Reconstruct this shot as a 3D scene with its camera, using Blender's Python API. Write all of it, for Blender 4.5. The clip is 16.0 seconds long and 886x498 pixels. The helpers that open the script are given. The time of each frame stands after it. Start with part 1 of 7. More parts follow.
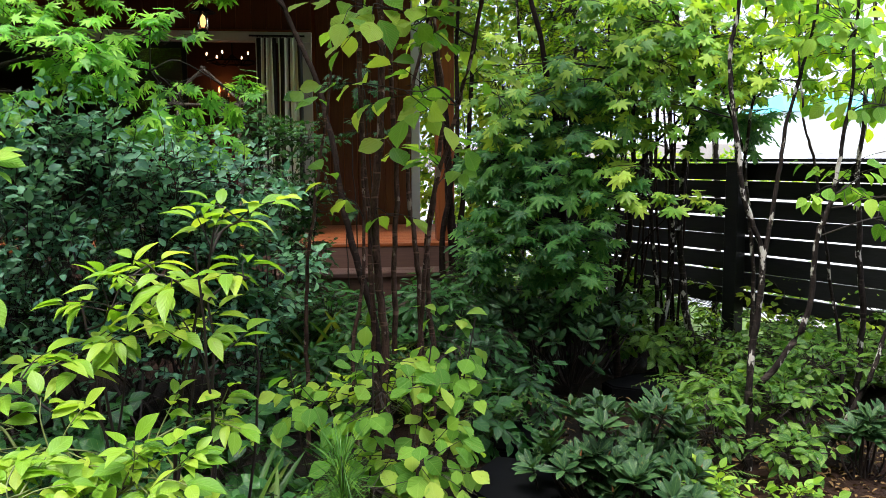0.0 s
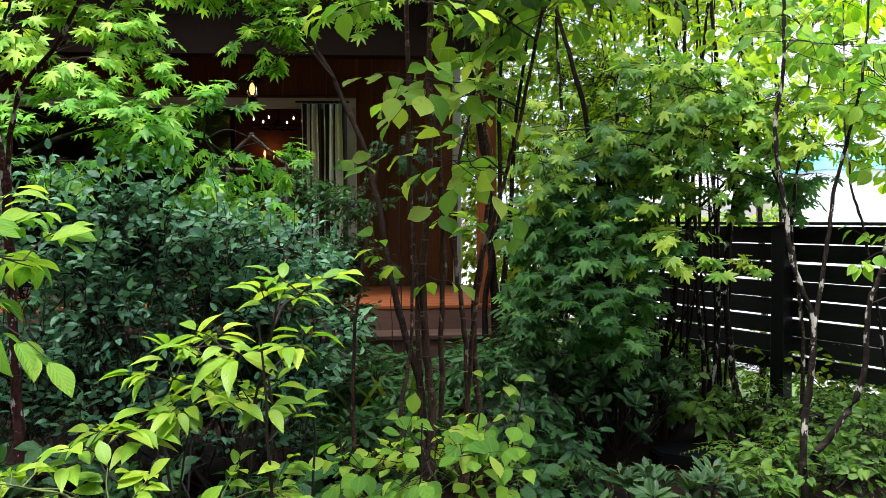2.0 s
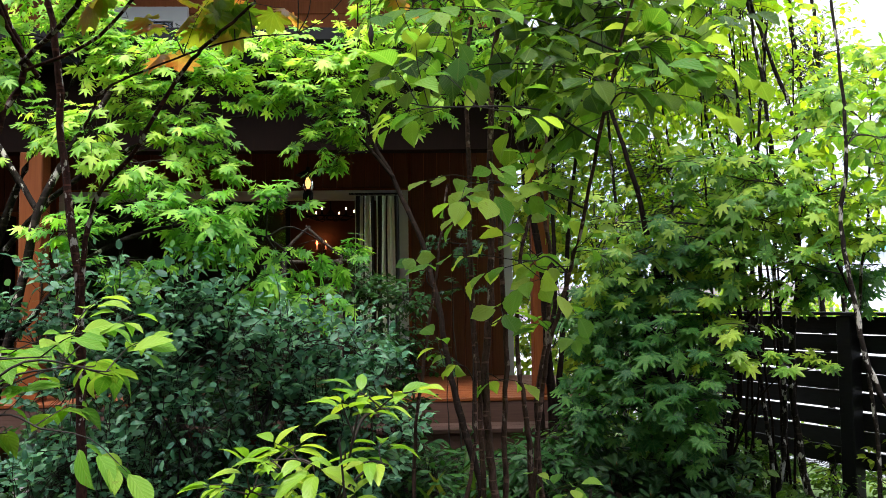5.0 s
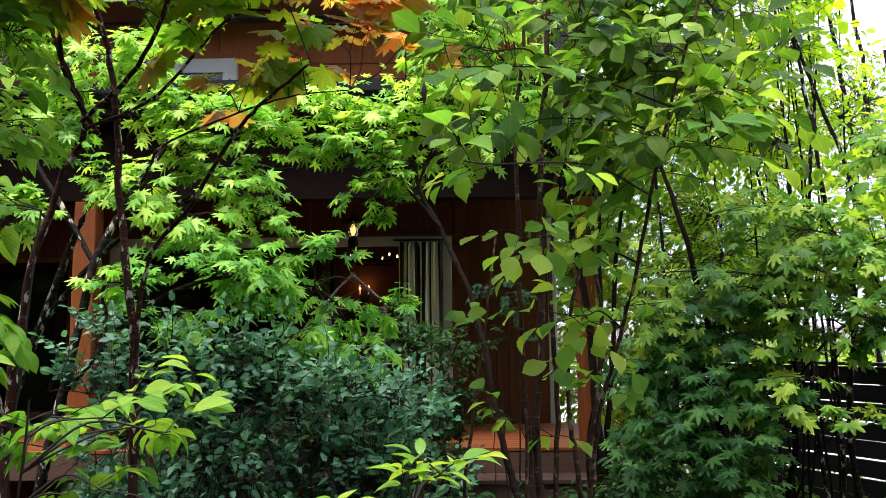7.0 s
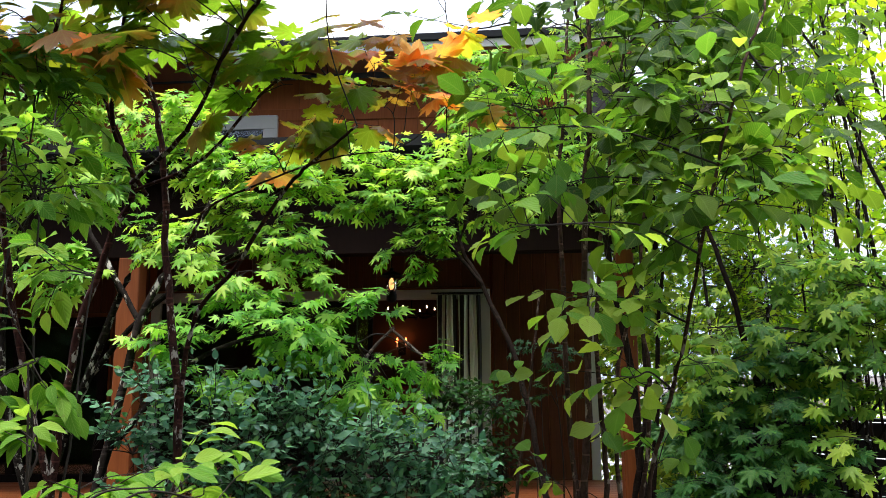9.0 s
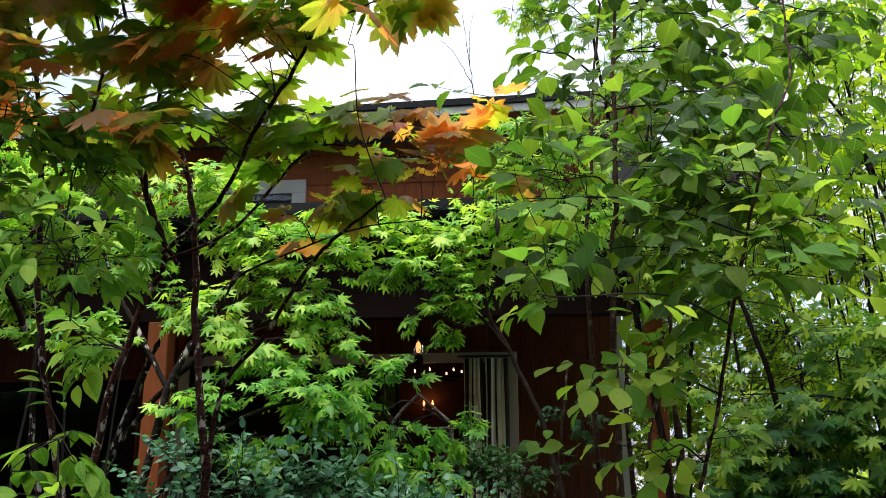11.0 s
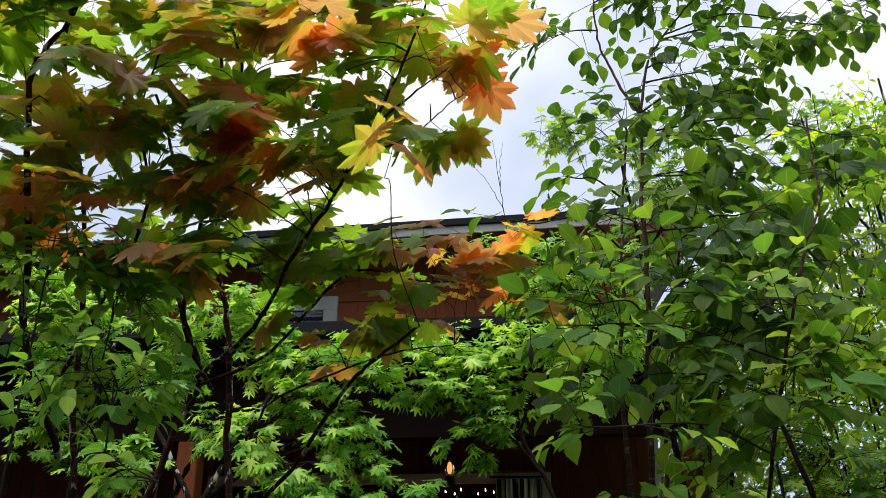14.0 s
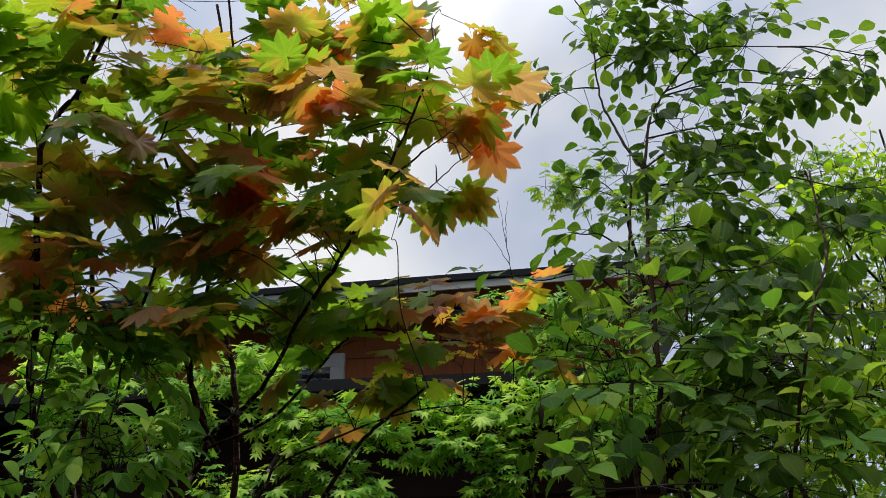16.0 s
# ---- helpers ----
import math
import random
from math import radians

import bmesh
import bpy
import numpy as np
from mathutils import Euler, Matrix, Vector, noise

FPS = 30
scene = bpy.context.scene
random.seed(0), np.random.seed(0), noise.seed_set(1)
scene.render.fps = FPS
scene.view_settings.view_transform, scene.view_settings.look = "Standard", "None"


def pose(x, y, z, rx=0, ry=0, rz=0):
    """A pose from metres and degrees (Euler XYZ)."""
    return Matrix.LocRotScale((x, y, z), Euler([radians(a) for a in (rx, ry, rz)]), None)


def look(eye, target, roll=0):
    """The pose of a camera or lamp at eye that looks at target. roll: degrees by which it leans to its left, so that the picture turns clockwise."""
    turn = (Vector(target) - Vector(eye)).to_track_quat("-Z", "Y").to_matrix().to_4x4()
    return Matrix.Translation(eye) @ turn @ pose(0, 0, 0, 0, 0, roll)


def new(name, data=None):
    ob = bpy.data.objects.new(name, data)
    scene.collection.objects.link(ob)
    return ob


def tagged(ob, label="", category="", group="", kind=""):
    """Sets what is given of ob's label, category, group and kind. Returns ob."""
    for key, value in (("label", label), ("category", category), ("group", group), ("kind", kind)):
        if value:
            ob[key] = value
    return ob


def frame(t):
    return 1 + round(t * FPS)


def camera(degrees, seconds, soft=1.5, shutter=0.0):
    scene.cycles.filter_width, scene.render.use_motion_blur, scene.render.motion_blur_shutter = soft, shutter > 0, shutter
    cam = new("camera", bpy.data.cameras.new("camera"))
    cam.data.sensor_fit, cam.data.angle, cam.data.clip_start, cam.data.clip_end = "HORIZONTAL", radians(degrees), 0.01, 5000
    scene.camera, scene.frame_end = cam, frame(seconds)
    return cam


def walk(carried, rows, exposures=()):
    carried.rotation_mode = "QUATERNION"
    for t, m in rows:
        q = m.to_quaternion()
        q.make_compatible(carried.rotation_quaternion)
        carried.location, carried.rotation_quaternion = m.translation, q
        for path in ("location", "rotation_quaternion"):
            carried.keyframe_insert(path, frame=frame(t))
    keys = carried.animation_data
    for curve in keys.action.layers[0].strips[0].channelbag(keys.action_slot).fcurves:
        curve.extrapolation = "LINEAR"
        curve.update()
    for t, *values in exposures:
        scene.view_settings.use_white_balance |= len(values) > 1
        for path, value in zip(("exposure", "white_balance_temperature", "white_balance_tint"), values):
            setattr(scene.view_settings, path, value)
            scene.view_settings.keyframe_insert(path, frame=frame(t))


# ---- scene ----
cam = camera(55.9, 16.0, soft=0.7)
PATH = [
    (0, (0.156, 0.045, 1.504), (0.416, 2.016, 1.288), -0.2),
    (0.5, (0.136, 0.059, 1.506), (0.375, 2.036, 1.321), -0.2),
    (1, (0.133, 0.043, 1.527), (0.345, 2.026, 1.377), 0.0),
    (1.5, (0.114, 0.039, 1.534), (0.313, 2.025, 1.418), -0.1),
    (2, (0.106, 0.015, 1.546), (0.28, 2.006, 1.468), -0.3),
    (2.5, (0.102, 0.011, 1.552), (0.255, 2.004, 1.502), -0.3),
    (3, (0.096, -0.006, 1.567), (0.227, 1.99, 1.556), -0.3),
    (3.5, (0.073, -0.007, 1.586), (0.189, 1.989, 1.615), -0.4),
    (4, (0.062, -0.009, 1.594), (0.161, 1.987, 1.661), -0.3),
    (4.2, (0.055, -0.003, 1.594), (0.15, 1.993, 1.675), -0.5),
    (6.3, (-0.012, 0.016, 1.664), (0.001, 2.008, 1.841), -0.6),
    (6.5, (-0.015, 0.014, 1.661), (-0.013, 2.005, 1.851), -0.7),
    (7, (-0.024, 0.01, 1.672), (-0.046, 1.997, 1.891), -0.5),
    (7.5, (-0.045, 0.019, 1.688), (-0.084, 2.003, 1.935), -0.3),
    (8, (-0.054, 0.021, 1.693), (-0.109, 2.002, 1.959), -0.6),
    (8.5, (-0.065, 0.023, 1.714), (-0.143, 1.998, 2.018), -0.6),
    (9, (-0.07, 0.02, 1.721), (-0.171, 1.989, 2.056), -0.5),
    (9.2, (-0.072, 0.018, 1.726), (-0.182, 1.986, 2.068), -0.5),
    (11.3, (-0.075, -0.003, 1.769), (-0.237, 1.927, 2.267), -0.3),
    (11.5, (-0.075, -0.009, 1.769), (-0.237, 1.916, 2.284), -0.3),
    (12, (-0.077, -0.013, 1.777), (-0.248, 1.9, 2.334), -0.0),
    (12.5, (-0.076, -0.018, 1.789), (-0.26, 1.883, 2.384), 0.1),
    (13, (-0.077, -0.026, 1.798), (-0.278, 1.856, 2.442), 0.1),
    (13.5, (-0.082, -0.029, 1.81), (-0.297, 1.838, 2.494), 0.1),
    (14, (-0.087, -0.04, 1.821), (-0.308, 1.811, 2.545), 0.1),
    (14.5, (-0.087, -0.041, 1.83), (-0.308, 1.799, 2.582), 0.0),
    (15, (-0.09, -0.043, 1.835), (-0.315, 1.784, 2.616), -0.3),
    (15.5, (-0.091, -0.045, 1.841), (-0.319, 1.77, 2.65), -0.4),
    (16, (-0.089, -0.053, 1.845), (-0.318, 1.747, 2.685), -0.5),
]
walk(cam, [(t, look(eye, target, roll)) for t, eye, target, roll in PATH],
     [(0, 1.60), (2.5, 1.54), (4, 1.42), (7, 1.36), (9, 1.16), (11.5, 0.74), (12.5, 0.55), (13.5, 0.38), (14.5, 0.18), (15, 0.04), (16, -0.24)])

# ---- world, sun, exposure ----
world = bpy.data.worlds.new("sky")
scene.world = world
world.use_nodes = True
wn = world.node_tree
wn.nodes.clear()
w_out = wn.nodes.new("ShaderNodeOutputWorld")
w_bg = wn.nodes.new("ShaderNodeBackground")
w_sky = wn.nodes.new("ShaderNodeTexSky")
w_sky.sky_type = "NISHITA"
w_sky.sun_disc = False
w_sky.sun_elevation = radians(67)
w_sky.sun_rotation = radians(200)
w_scale = wn.nodes.new("ShaderNodeVectorMath")
w_scale.operation = "SCALE"
w_scale.inputs[3].default_value = 0.12
w_co = wn.nodes.new("ShaderNodeTexCoord")
w_noise = wn.nodes.new("ShaderNodeTexNoise")
w_noise.inputs["Scale"].default_value = 2.1
w_noise.inputs["Detail"].default_value = 4.0
w_noise.inputs["Roughness"].default_value = 0.5
w_ramp = wn.nodes.new("ShaderNodeValToRGB")
w_ramp.color_ramp.elements[0].position = 0.45
w_ramp.color_ramp.elements[0].color = (0.47, 0.54, 0.70, 1)
w_ramp.color_ramp.elements[1].position = 0.70
w_ramp.color_ramp.elements[1].color = (1.0, 1.0, 1.0, 1)
w_gain = wn.nodes.new("ShaderNodeVectorMath")
w_gain.operation = "SCALE"
# an overcast sky is brighter overhead than at the horizon
w_sep = wn.nodes.new("ShaderNodeSeparateXYZ")
wn.links.new(w_co.outputs["Generated"], w_sep.inputs[0])
w_rise = wn.nodes.new("ShaderNodeMapRange")
w_rise.inputs[1].default_value = 0.60
w_rise.inputs[2].default_value = 1.0
w_rise.inputs[3].default_value = 1.12
w_rise.inputs[4].default_value = 3.8
wn.links.new(w_sep.outputs[2], w_rise.inputs[0])
wn.links.new(w_rise.outputs[0], w_gain.inputs[3])
w_mix = wn.nodes.new("ShaderNodeMix")
w_mix.data_type = "RGBA"
w_mix.inputs[0].default_value = 0.9
wn.links.new(w_sky.outputs[0], w_scale.inputs[0])
wn.links.new(w_co.outputs["Generated"], w_noise.inputs["Vector"])
wn.links.new(w_noise.outputs["Fac"], w_ramp.inputs[0])
wn.links.new(w_ramp.outputs[0], w_gain.inputs[0])
wn.links.new(w_scale.outputs[0], w_mix.inputs[6])
wn.links.new(w_gain.outputs[0], w_mix.inputs[7])
wn.links.new(w_mix.outputs[2], w_bg.inputs["Color"])
wn.links.new(w_bg.outputs[0], w_out.inputs["Surface"])
w_bg.inputs["Strength"].default_value = 1.0

sun = new("sun", bpy.data.lights.new("sun", "SUN"))
sun.data.energy = 2.4
sun.data.angle = radians(22)
sun.data.color = (1.0, 0.97, 0.9)
sun.matrix_world = look((-2.5, -4, 11), (0, 0, 0))


# ---- materials ----
def tree_of(name):
    m = bpy.data.materials.new(name)
    m.use_nodes = True
    nt = m.node_tree
    nt.nodes.clear()
    out = nt.nodes.new("ShaderNodeOutputMaterial")
    bsdf = nt.nodes.new("ShaderNodeBsdfPrincipled")
    nt.links.new(bsdf.outputs[0], out.inputs[0])
    return m, nt, bsdf, out


def math_node(nt, op, a, b=None, clamp=False):
    n = nt.nodes.new("ShaderNodeMath")
    n.operation = op
    n.use_clamp = clamp
    for i, v in enumerate((a, b)):
        if v is None:
            continue
        if isinstance(v, (int, float)):
            n.inputs[i].default_value = v
        else:
            nt.links.new(v, n.inputs[i])
    return n.outputs[0]


def ramp(nt, fac, stops):
    n = nt.nodes.new("ShaderNodeValToRGB")
    e = n.color_ramp.elements
    while len(e) < len(stops):
        e.new(0.5)
    for el, (p, c) in zip(e, stops):
        el.position = p
        el.color = (*c, 1)
    nt.links.new(fac, n.inputs[0])
    return n.outputs[0]


def noise_node(nt, scale, detail=3.0, rough=0.55, vec=None, stretch=None):
    n = nt.nodes.new("ShaderNodeTexNoise")
    n.inputs["Scale"].default_value = scale
    n.inputs["Detail"].default_value = detail
    n.inputs["Roughness"].default_value = rough
    if vec is None:
        g = nt.nodes.new("ShaderNodeNewGeometry")
        vec = g.outputs["Position"]
    if stretch:
        mp = nt.nodes.new("ShaderNodeMapping")
        mp.inputs["Scale"].default_value = stretch
        nt.links.new(vec, mp.inputs["Vector"])
        vec = mp.outputs[0]
    nt.links.new(vec, n.inputs["Vector"])
    return n.outputs["Fac"]


def mixc(nt, fac, a, b, mode="MIX"):
    n = nt.nodes.new("ShaderNodeMix")
    n.data_type = "RGBA"
    n.blend_type = mode
    for i, v in ((0, fac), (6, a), (7, b)):
        if isinstance(v, (int, float)):
            n.inputs[i].default_value = v
        elif isinstance(v, tuple):
            n.inputs[i].default_value = (*v, 1)
        else:
            nt.links.new(v, n.inputs[i])
    return n.outputs[2]


def bump(nt, bsdf, height, strength, distance):
    b = nt.nodes.new("ShaderNodeBump")
    b.inputs["Strength"].default_value = strength
    b.inputs["Distance"].default_value = distance
    nt.links.new(height, b.inputs["Height"])
    nt.links.new(b.outputs[0], bsdf.inputs["Normal"])
    return b


def chance(nt):
    """One random number for each leaf or piece, whether it is an object or an island."""
    o = nt.nodes.new("ShaderNodeObjectInfo")
    g = nt.nodes.new("ShaderNodeNewGeometry")
    return math_node(nt, "FRACT", math_node(nt, "ADD", o.outputs["Random"], g.outputs["Random Per Island"]))


def leaf_material(name, stops, trans=0.4, glow=(1.0, 1.0, 0.45), rough=0.4, veins=9.0, spec=0.25, autumn=None, patch=1.3, vein_bump=0.25, veinlight=0.35, thru=1.7):
    m, nt, bsdf, out = tree_of(name)
    r = chance(nt)
    big = noise_node(nt, patch, 2.0)
    fac = math_node(nt, "ADD", math_node(nt, "MULTIPLY", r, 0.8), math_node(nt, "MULTIPLY", math_node(nt, "SUBTRACT", big, 0.36), 1.0), clamp=True)
    col = ramp(nt, fac, stops)
    if autumn:
        lo, hi, cols = autumn
        n2 = noise_node(nt, 1.7, 2.0)
        edge = noise_node(nt, 9.0, 3.0)
        a = math_node(nt, "ADD", math_node(nt, "MULTIPLY", n2, 1.15), math_node(nt, "MULTIPLY", r, 0.30))
        a = math_node(nt, "ADD", a, math_node(nt, "MULTIPLY", edge, 0.28))
        mr = nt.nodes.new("ShaderNodeMapRange")
        mr.inputs[1].default_value = lo
        mr.inputs[2].default_value = hi
        nt.links.new(a, mr.inputs[0])
        acol = ramp(nt, r, cols)
        col = mixc(nt, mr.outputs[0], col, acol)
    uv = nt.nodes.new("ShaderNodeTexCoord")
    sep = nt.nodes.new("ShaderNodeSeparateXYZ")
    nt.links.new(uv.outputs["UV"], sep.inputs[0])
    side = math_node(nt, "ABSOLUTE", math_node(nt, "SUBTRACT", sep.outputs[0], 0.5))
    ph = math_node(nt, "SUBTRACT", math_node(nt, "MULTIPLY", sep.outputs[1], veins), math_node(nt, "MULTIPLY", side, veins * 0.7))
    saw = math_node(nt, "ABSOLUTE", math_node(nt, "SUBTRACT", math_node(nt, "FRACT", ph), 0.5))
    vein = math_node(nt, "GREATER_THAN", saw, 0.44)
    mid = math_node(nt, "LESS_THAN", side, 0.025)
    lines = math_node(nt, "MAXIMUM", vein, mid)
    fine = noise_node(nt, 55.0, 2.0)
    col = mixc(nt, math_node(nt, "MULTIPLY", lines, veinlight), col, mixc(nt, 0.6, col, (0.42, 0.55, 0.16)))
    col = mixc(nt, math_node(nt, "MULTIPLY", math_node(nt, "GREATER_THAN", fine, 0.68), 0.35), col, (0.16, 0.14, 0.03))
    nt.links.new(col, bsdf.inputs["Base Color"])
    rr = math_node(nt, "ADD", math_node(nt, "MULTIPLY", noise_node(nt, 30.0), 0.25), rough - 0.12)
    nt.links.new(rr, bsdf.inputs["Roughness"])
    bsdf.inputs["Specular IOR Level"].default_value = spec
    h = math_node(nt, "ADD", math_node(nt, "MULTIPLY", saw, 2.0), math_node(nt, "MULTIPLY", fine, 0.6))
    bump(nt, bsdf, h, vein_bump, 0.003)
    tr = nt.nodes.new("ShaderNodeBsdfTranslucent")
    tcol = mixc(nt, 1.0, col, glow, "MULTIPLY")
    bright = nt.nodes.new("ShaderNodeVectorMath")
    bright.operation = "SCALE"
    bright.inputs[3].default_value = thru
    nt.links.new(tcol, bright.inputs[0])
    nt.links.new(bright.outputs[0], tr.inputs["Color"])
    mx = nt.nodes.new("ShaderNodeMixShader")
    mx.inputs[0].default_value = trans
    nt.links.new(bsdf.outputs[0], mx.inputs[1])
    nt.links.new(tr.outputs[0], mx.inputs[2])
    nt.links.new(mx.outputs[0], out.inputs[0])
    return m


def bark_material(name, dark, mid, patch_col, patch_at=0.6, stretch=(1, 1, 0.35)):
    m, nt, bsdf, out = tree_of(name)
    a = noise_node(nt, 60.0, 6.0, 0.7, stretch=stretch)
    c = noise_node(nt, 9.0, 4.0, 0.6)
    b = noise_node(nt, 24.0, 4.0, 0.6, stretch=(1, 1, 0.5))
    rings = noise_node(nt, 34.0, 2.0, 0.5, stretch=(0.25, 0.25, 1.6))
    col = ramp(nt, a, [(0.36, dark), (0.64, mid)])
    col = mixc(nt, math_node(nt, "MULTIPLY", c, 0.7), col, tuple(x * 0.45 for x in dark))
    col = mixc(nt, ramp(nt, rings, [(0.60, (0, 0, 0)), (0.64, (0.55, 0.55, 0.55))]), col, tuple(x * 1.6 for x in mid))
    pf = ramp(nt, b, [(patch_at, (0, 0, 0)), (patch_at + 0.04, (1, 1, 1))])
    col = mixc(nt, pf, col, patch_col)
    nt.links.new(col, bsdf.inputs["Base Color"])
    bsdf.inputs["Roughness"].default_value = 0.85
    bsdf.inputs["Specular IOR Level"].default_value = 0.08
    bump(nt, bsdf, a, 0.8, 0.008)
    return m


def wood_material(name, a, b, rough=0.55, grain=(22, 22, 1.2), vary=0.35, spec=0.3):
    m, nt, bsdf, out = tree_of(name)
    g = noise_node(nt, 3.0, 5.0, 0.6, stretch=grain)
    s = noise_node(nt, 1.4, 3.0)
    r = chance(nt)
    f = math_node(nt, "ADD", math_node(nt, "MULTIPLY", g, 0.75), math_node(nt, "MULTIPLY", math_node(nt, "SUBTRACT", r, 0.5), vary), clamp=True)
    col = ramp(nt, f, [(0.2, a), (0.75, b)])
    col = mixc(nt, math_node(nt, "MULTIPLY", s, 0.45), col, tuple(c * 0.55 for c in a))
    nt.links.new(col, bsdf.inputs["Base Color"])
    nt.links.new(math_node(nt, "ADD", math_node(nt, "MULTIPLY", s, 0.3), rough - 0.15), bsdf.inputs["Roughness"])
    bsdf.inputs["Specular IOR Level"].default_value = spec
    bump(nt, bsdf, g, 0.35, 0.004)
    return m


def plain_material(name, col, rough=0.6, metal=0.0, vary=0.25, scale=8.0, spec=0.3):
    m, nt, bsdf, out = tree_of(name)
    n = noise_node(nt, scale, 5.0, 0.6)
    c = mixc(nt, math_node(nt, "MULTIPLY", n, vary * 2), col, tuple(x * 0.6 for x in col))
    nt.links.new(c, bsdf.inputs["Base Color"])
    bsdf.inputs["Roughness"].default_value = rough
    bsdf.inputs["Metallic"].default_value = metal
    bsdf.inputs["Specular IOR Level"].default_value = spec
    bump(nt, bsdf, n, 0.15, 0.004)
    return m


def glow_material(name, col, strength):
    m, nt, bsdf, out = tree_of(name)
    bsdf.inputs["Base Color"].default_value = (*col, 1)
    bsdf.inputs["Emission Color"].default_value = (*col, 1)
    bsdf.inputs["Emission Strength"].default_value = strength
    return m


def glass_material(name):
    m, nt, bsdf, out = tree_of(name)
    t = nt.nodes.new("ShaderNodeBsdfTransparent")
    t.inputs[0].default_value = (0.86, 0.9, 0.88, 1)
    g = nt.nodes.new("ShaderNodeBsdfGlossy")
    g.inputs["Roughness"].default_value = 0.02
    fr = nt.nodes.new("ShaderNodeFresnel")
    fr.inputs[0].default_value = 1.5
    mx = nt.nodes.new("ShaderNodeMixShader")
    nt.links.new(fr.outputs[0], mx.inputs[0])
    nt.links.new(t.outputs[0], mx.inputs[1])
    nt.links.new(g.outputs[0], mx.inputs[2])
    nt.links.new(mx.outputs[0], out.inputs[0])
    return m


mm, nt, bs, _ = tree_of("garden_soil")
n1 = noise_node(nt, 26.0, 6.0, 0.7)
n2 = noise_node(nt, 1.3, 3.0)
# soil tones run near black, with the shade under plants put into them
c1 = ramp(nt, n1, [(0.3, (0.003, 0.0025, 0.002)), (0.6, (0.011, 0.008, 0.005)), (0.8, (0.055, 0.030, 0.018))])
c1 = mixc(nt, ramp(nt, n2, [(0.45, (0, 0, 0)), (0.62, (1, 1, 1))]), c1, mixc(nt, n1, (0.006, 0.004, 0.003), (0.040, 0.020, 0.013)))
nt.links.new(c1, bs.inputs["Base Color"])
bs.inputs["Roughness"].default_value = 0.95
bs.inputs["Specular IOR Level"].default_value = 0.08
bump(nt, bs, n1, 0.9, 0.03)
M_GROUND = mm
# slate base taken near black to hold the shade of overhanging plants
M_PATH = plain_material("shaded_wet_slate", (0.004, 0.004, 0.0045), 0.85, vary=0.5, scale=16, spec=0.04)
M_LOT = plain_material("pale_gravel", (0.36, 0.35, 0.33), 0.8, vary=0.25, scale=30)
M_LAWN = plain_material("lawn", (0.14, 0.22, 0.04), 0.8, vary=0.5, scale=9)
# M_WALL: house boards with the porch's shade put into their colour
M_WALL = wood_material("shaded_orange_boards", (0.070, 0.021, 0.008), (0.145, 0.044, 0.015), 0.55, spec=0.2)
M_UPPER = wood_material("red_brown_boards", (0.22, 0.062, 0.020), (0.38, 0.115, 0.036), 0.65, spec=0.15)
M_POST = wood_material("orange_post_wood", (0.15, 0.036, 0.008), (0.29, 0.080, 0.019), 0.5)
M_DECK = wood_material("orange_deck_wood", (0.19, 0.048, 0.013), (0.30, 0.087, 0.025), 0.45, grain=(1.2, 22, 22))
M_STEP = wood_material("weathered_red_step", (0.055, 0.026, 0.020), (0.12, 0.060, 0.046), 0.7, grain=(1.2, 22, 22))
M_FENCE = wood_material("black_stained_wood", (0.006, 0.006, 0.007), (0.022, 0.021, 0.022), 0.55, grain=(4, 4, 26))
M_FRAME = plain_material("pale_grey_paint", (0.42, 0.41, 0.39), 0.45, vary=0.12)
M_FASCIA = plain_material("weathered_white_paint", (0.62, 0.60, 0.57), 0.55, vary=0.2)
M_BLACK = plain_material("black_metal", (0.008, 0.008, 0.009), 0.6, 0.0, spec=0.12, vary=0.3)
# near-black base also holds the shade under the porch roof
M_DARKWOOD = wood_material("shade_dark_wood", (0.005, 0.0025, 0.002), (0.014, 0.006, 0.004), 0.75, spec=0.06)
# dark base puts the room's dimness into the plaster colour
M_ROOM = plain_material("dimmed_room_plaster", (0.07, 0.04, 0.028), 0.8, vary=0.3)
M_ROOF = plain_material("charcoal_roof_metal", (0.014, 0.0145, 0.017), 0.6, 0.0, spec=0.12)
M_GLASS = glass_material("window_glass")
M_FLAME = glow_material("warm_filament", (1.0, 0.42, 0.14), 1.0)
M_CANDLE = glow_material("candle_bulb", (1.0, 0.60, 0.36), 4.0)
M_SCONCE = glow_material("sconce_bulb", (1.0, 0.17, 0.04), 5.0)
M_RED = plain_material("dark_red_fabric", (0.22, 0.012, 0.022), 0.8, vary=0.4)
M_TABLE = wood_material("table_wood", (0.12, 0.05, 0.025), (0.25, 0.12, 0.06), 0.4)
M_STONE = plain_material("grey_wall_stone", (0.42, 0.37, 0.37), 0.8, vary=0.4)
M_PALE = plain_material("far_pale_siding", (0.72, 0.74, 0.78), 0.7, vary=0.1)

# striped curtain: dark bands across a pale cloth, by its width
M_CURTAIN, nt, bs, _ = tree_of("striped_curtain")
uvn = nt.nodes.new("ShaderNodeTexCoord")
sp = nt.nodes.new("ShaderNodeSeparateXYZ")
nt.links.new(uvn.outputs["UV"], sp.inputs[0])
band = math_node(nt, "FRACT", math_node(nt, "MULTIPLY", sp.outputs[0], 1.3))
wide = math_node(nt, "LESS_THAN", math_node(nt, "ABSOLUTE", math_node(nt, "SUBTRACT", band, 0.20)), 0.12)
thin = math_node(nt, "LESS_THAN", math_node(nt, "ABSOLUTE", math_node(nt, "SUBTRACT", band, 0.62)), 0.05)
weave = noise_node(nt, 220.0, 2.0)
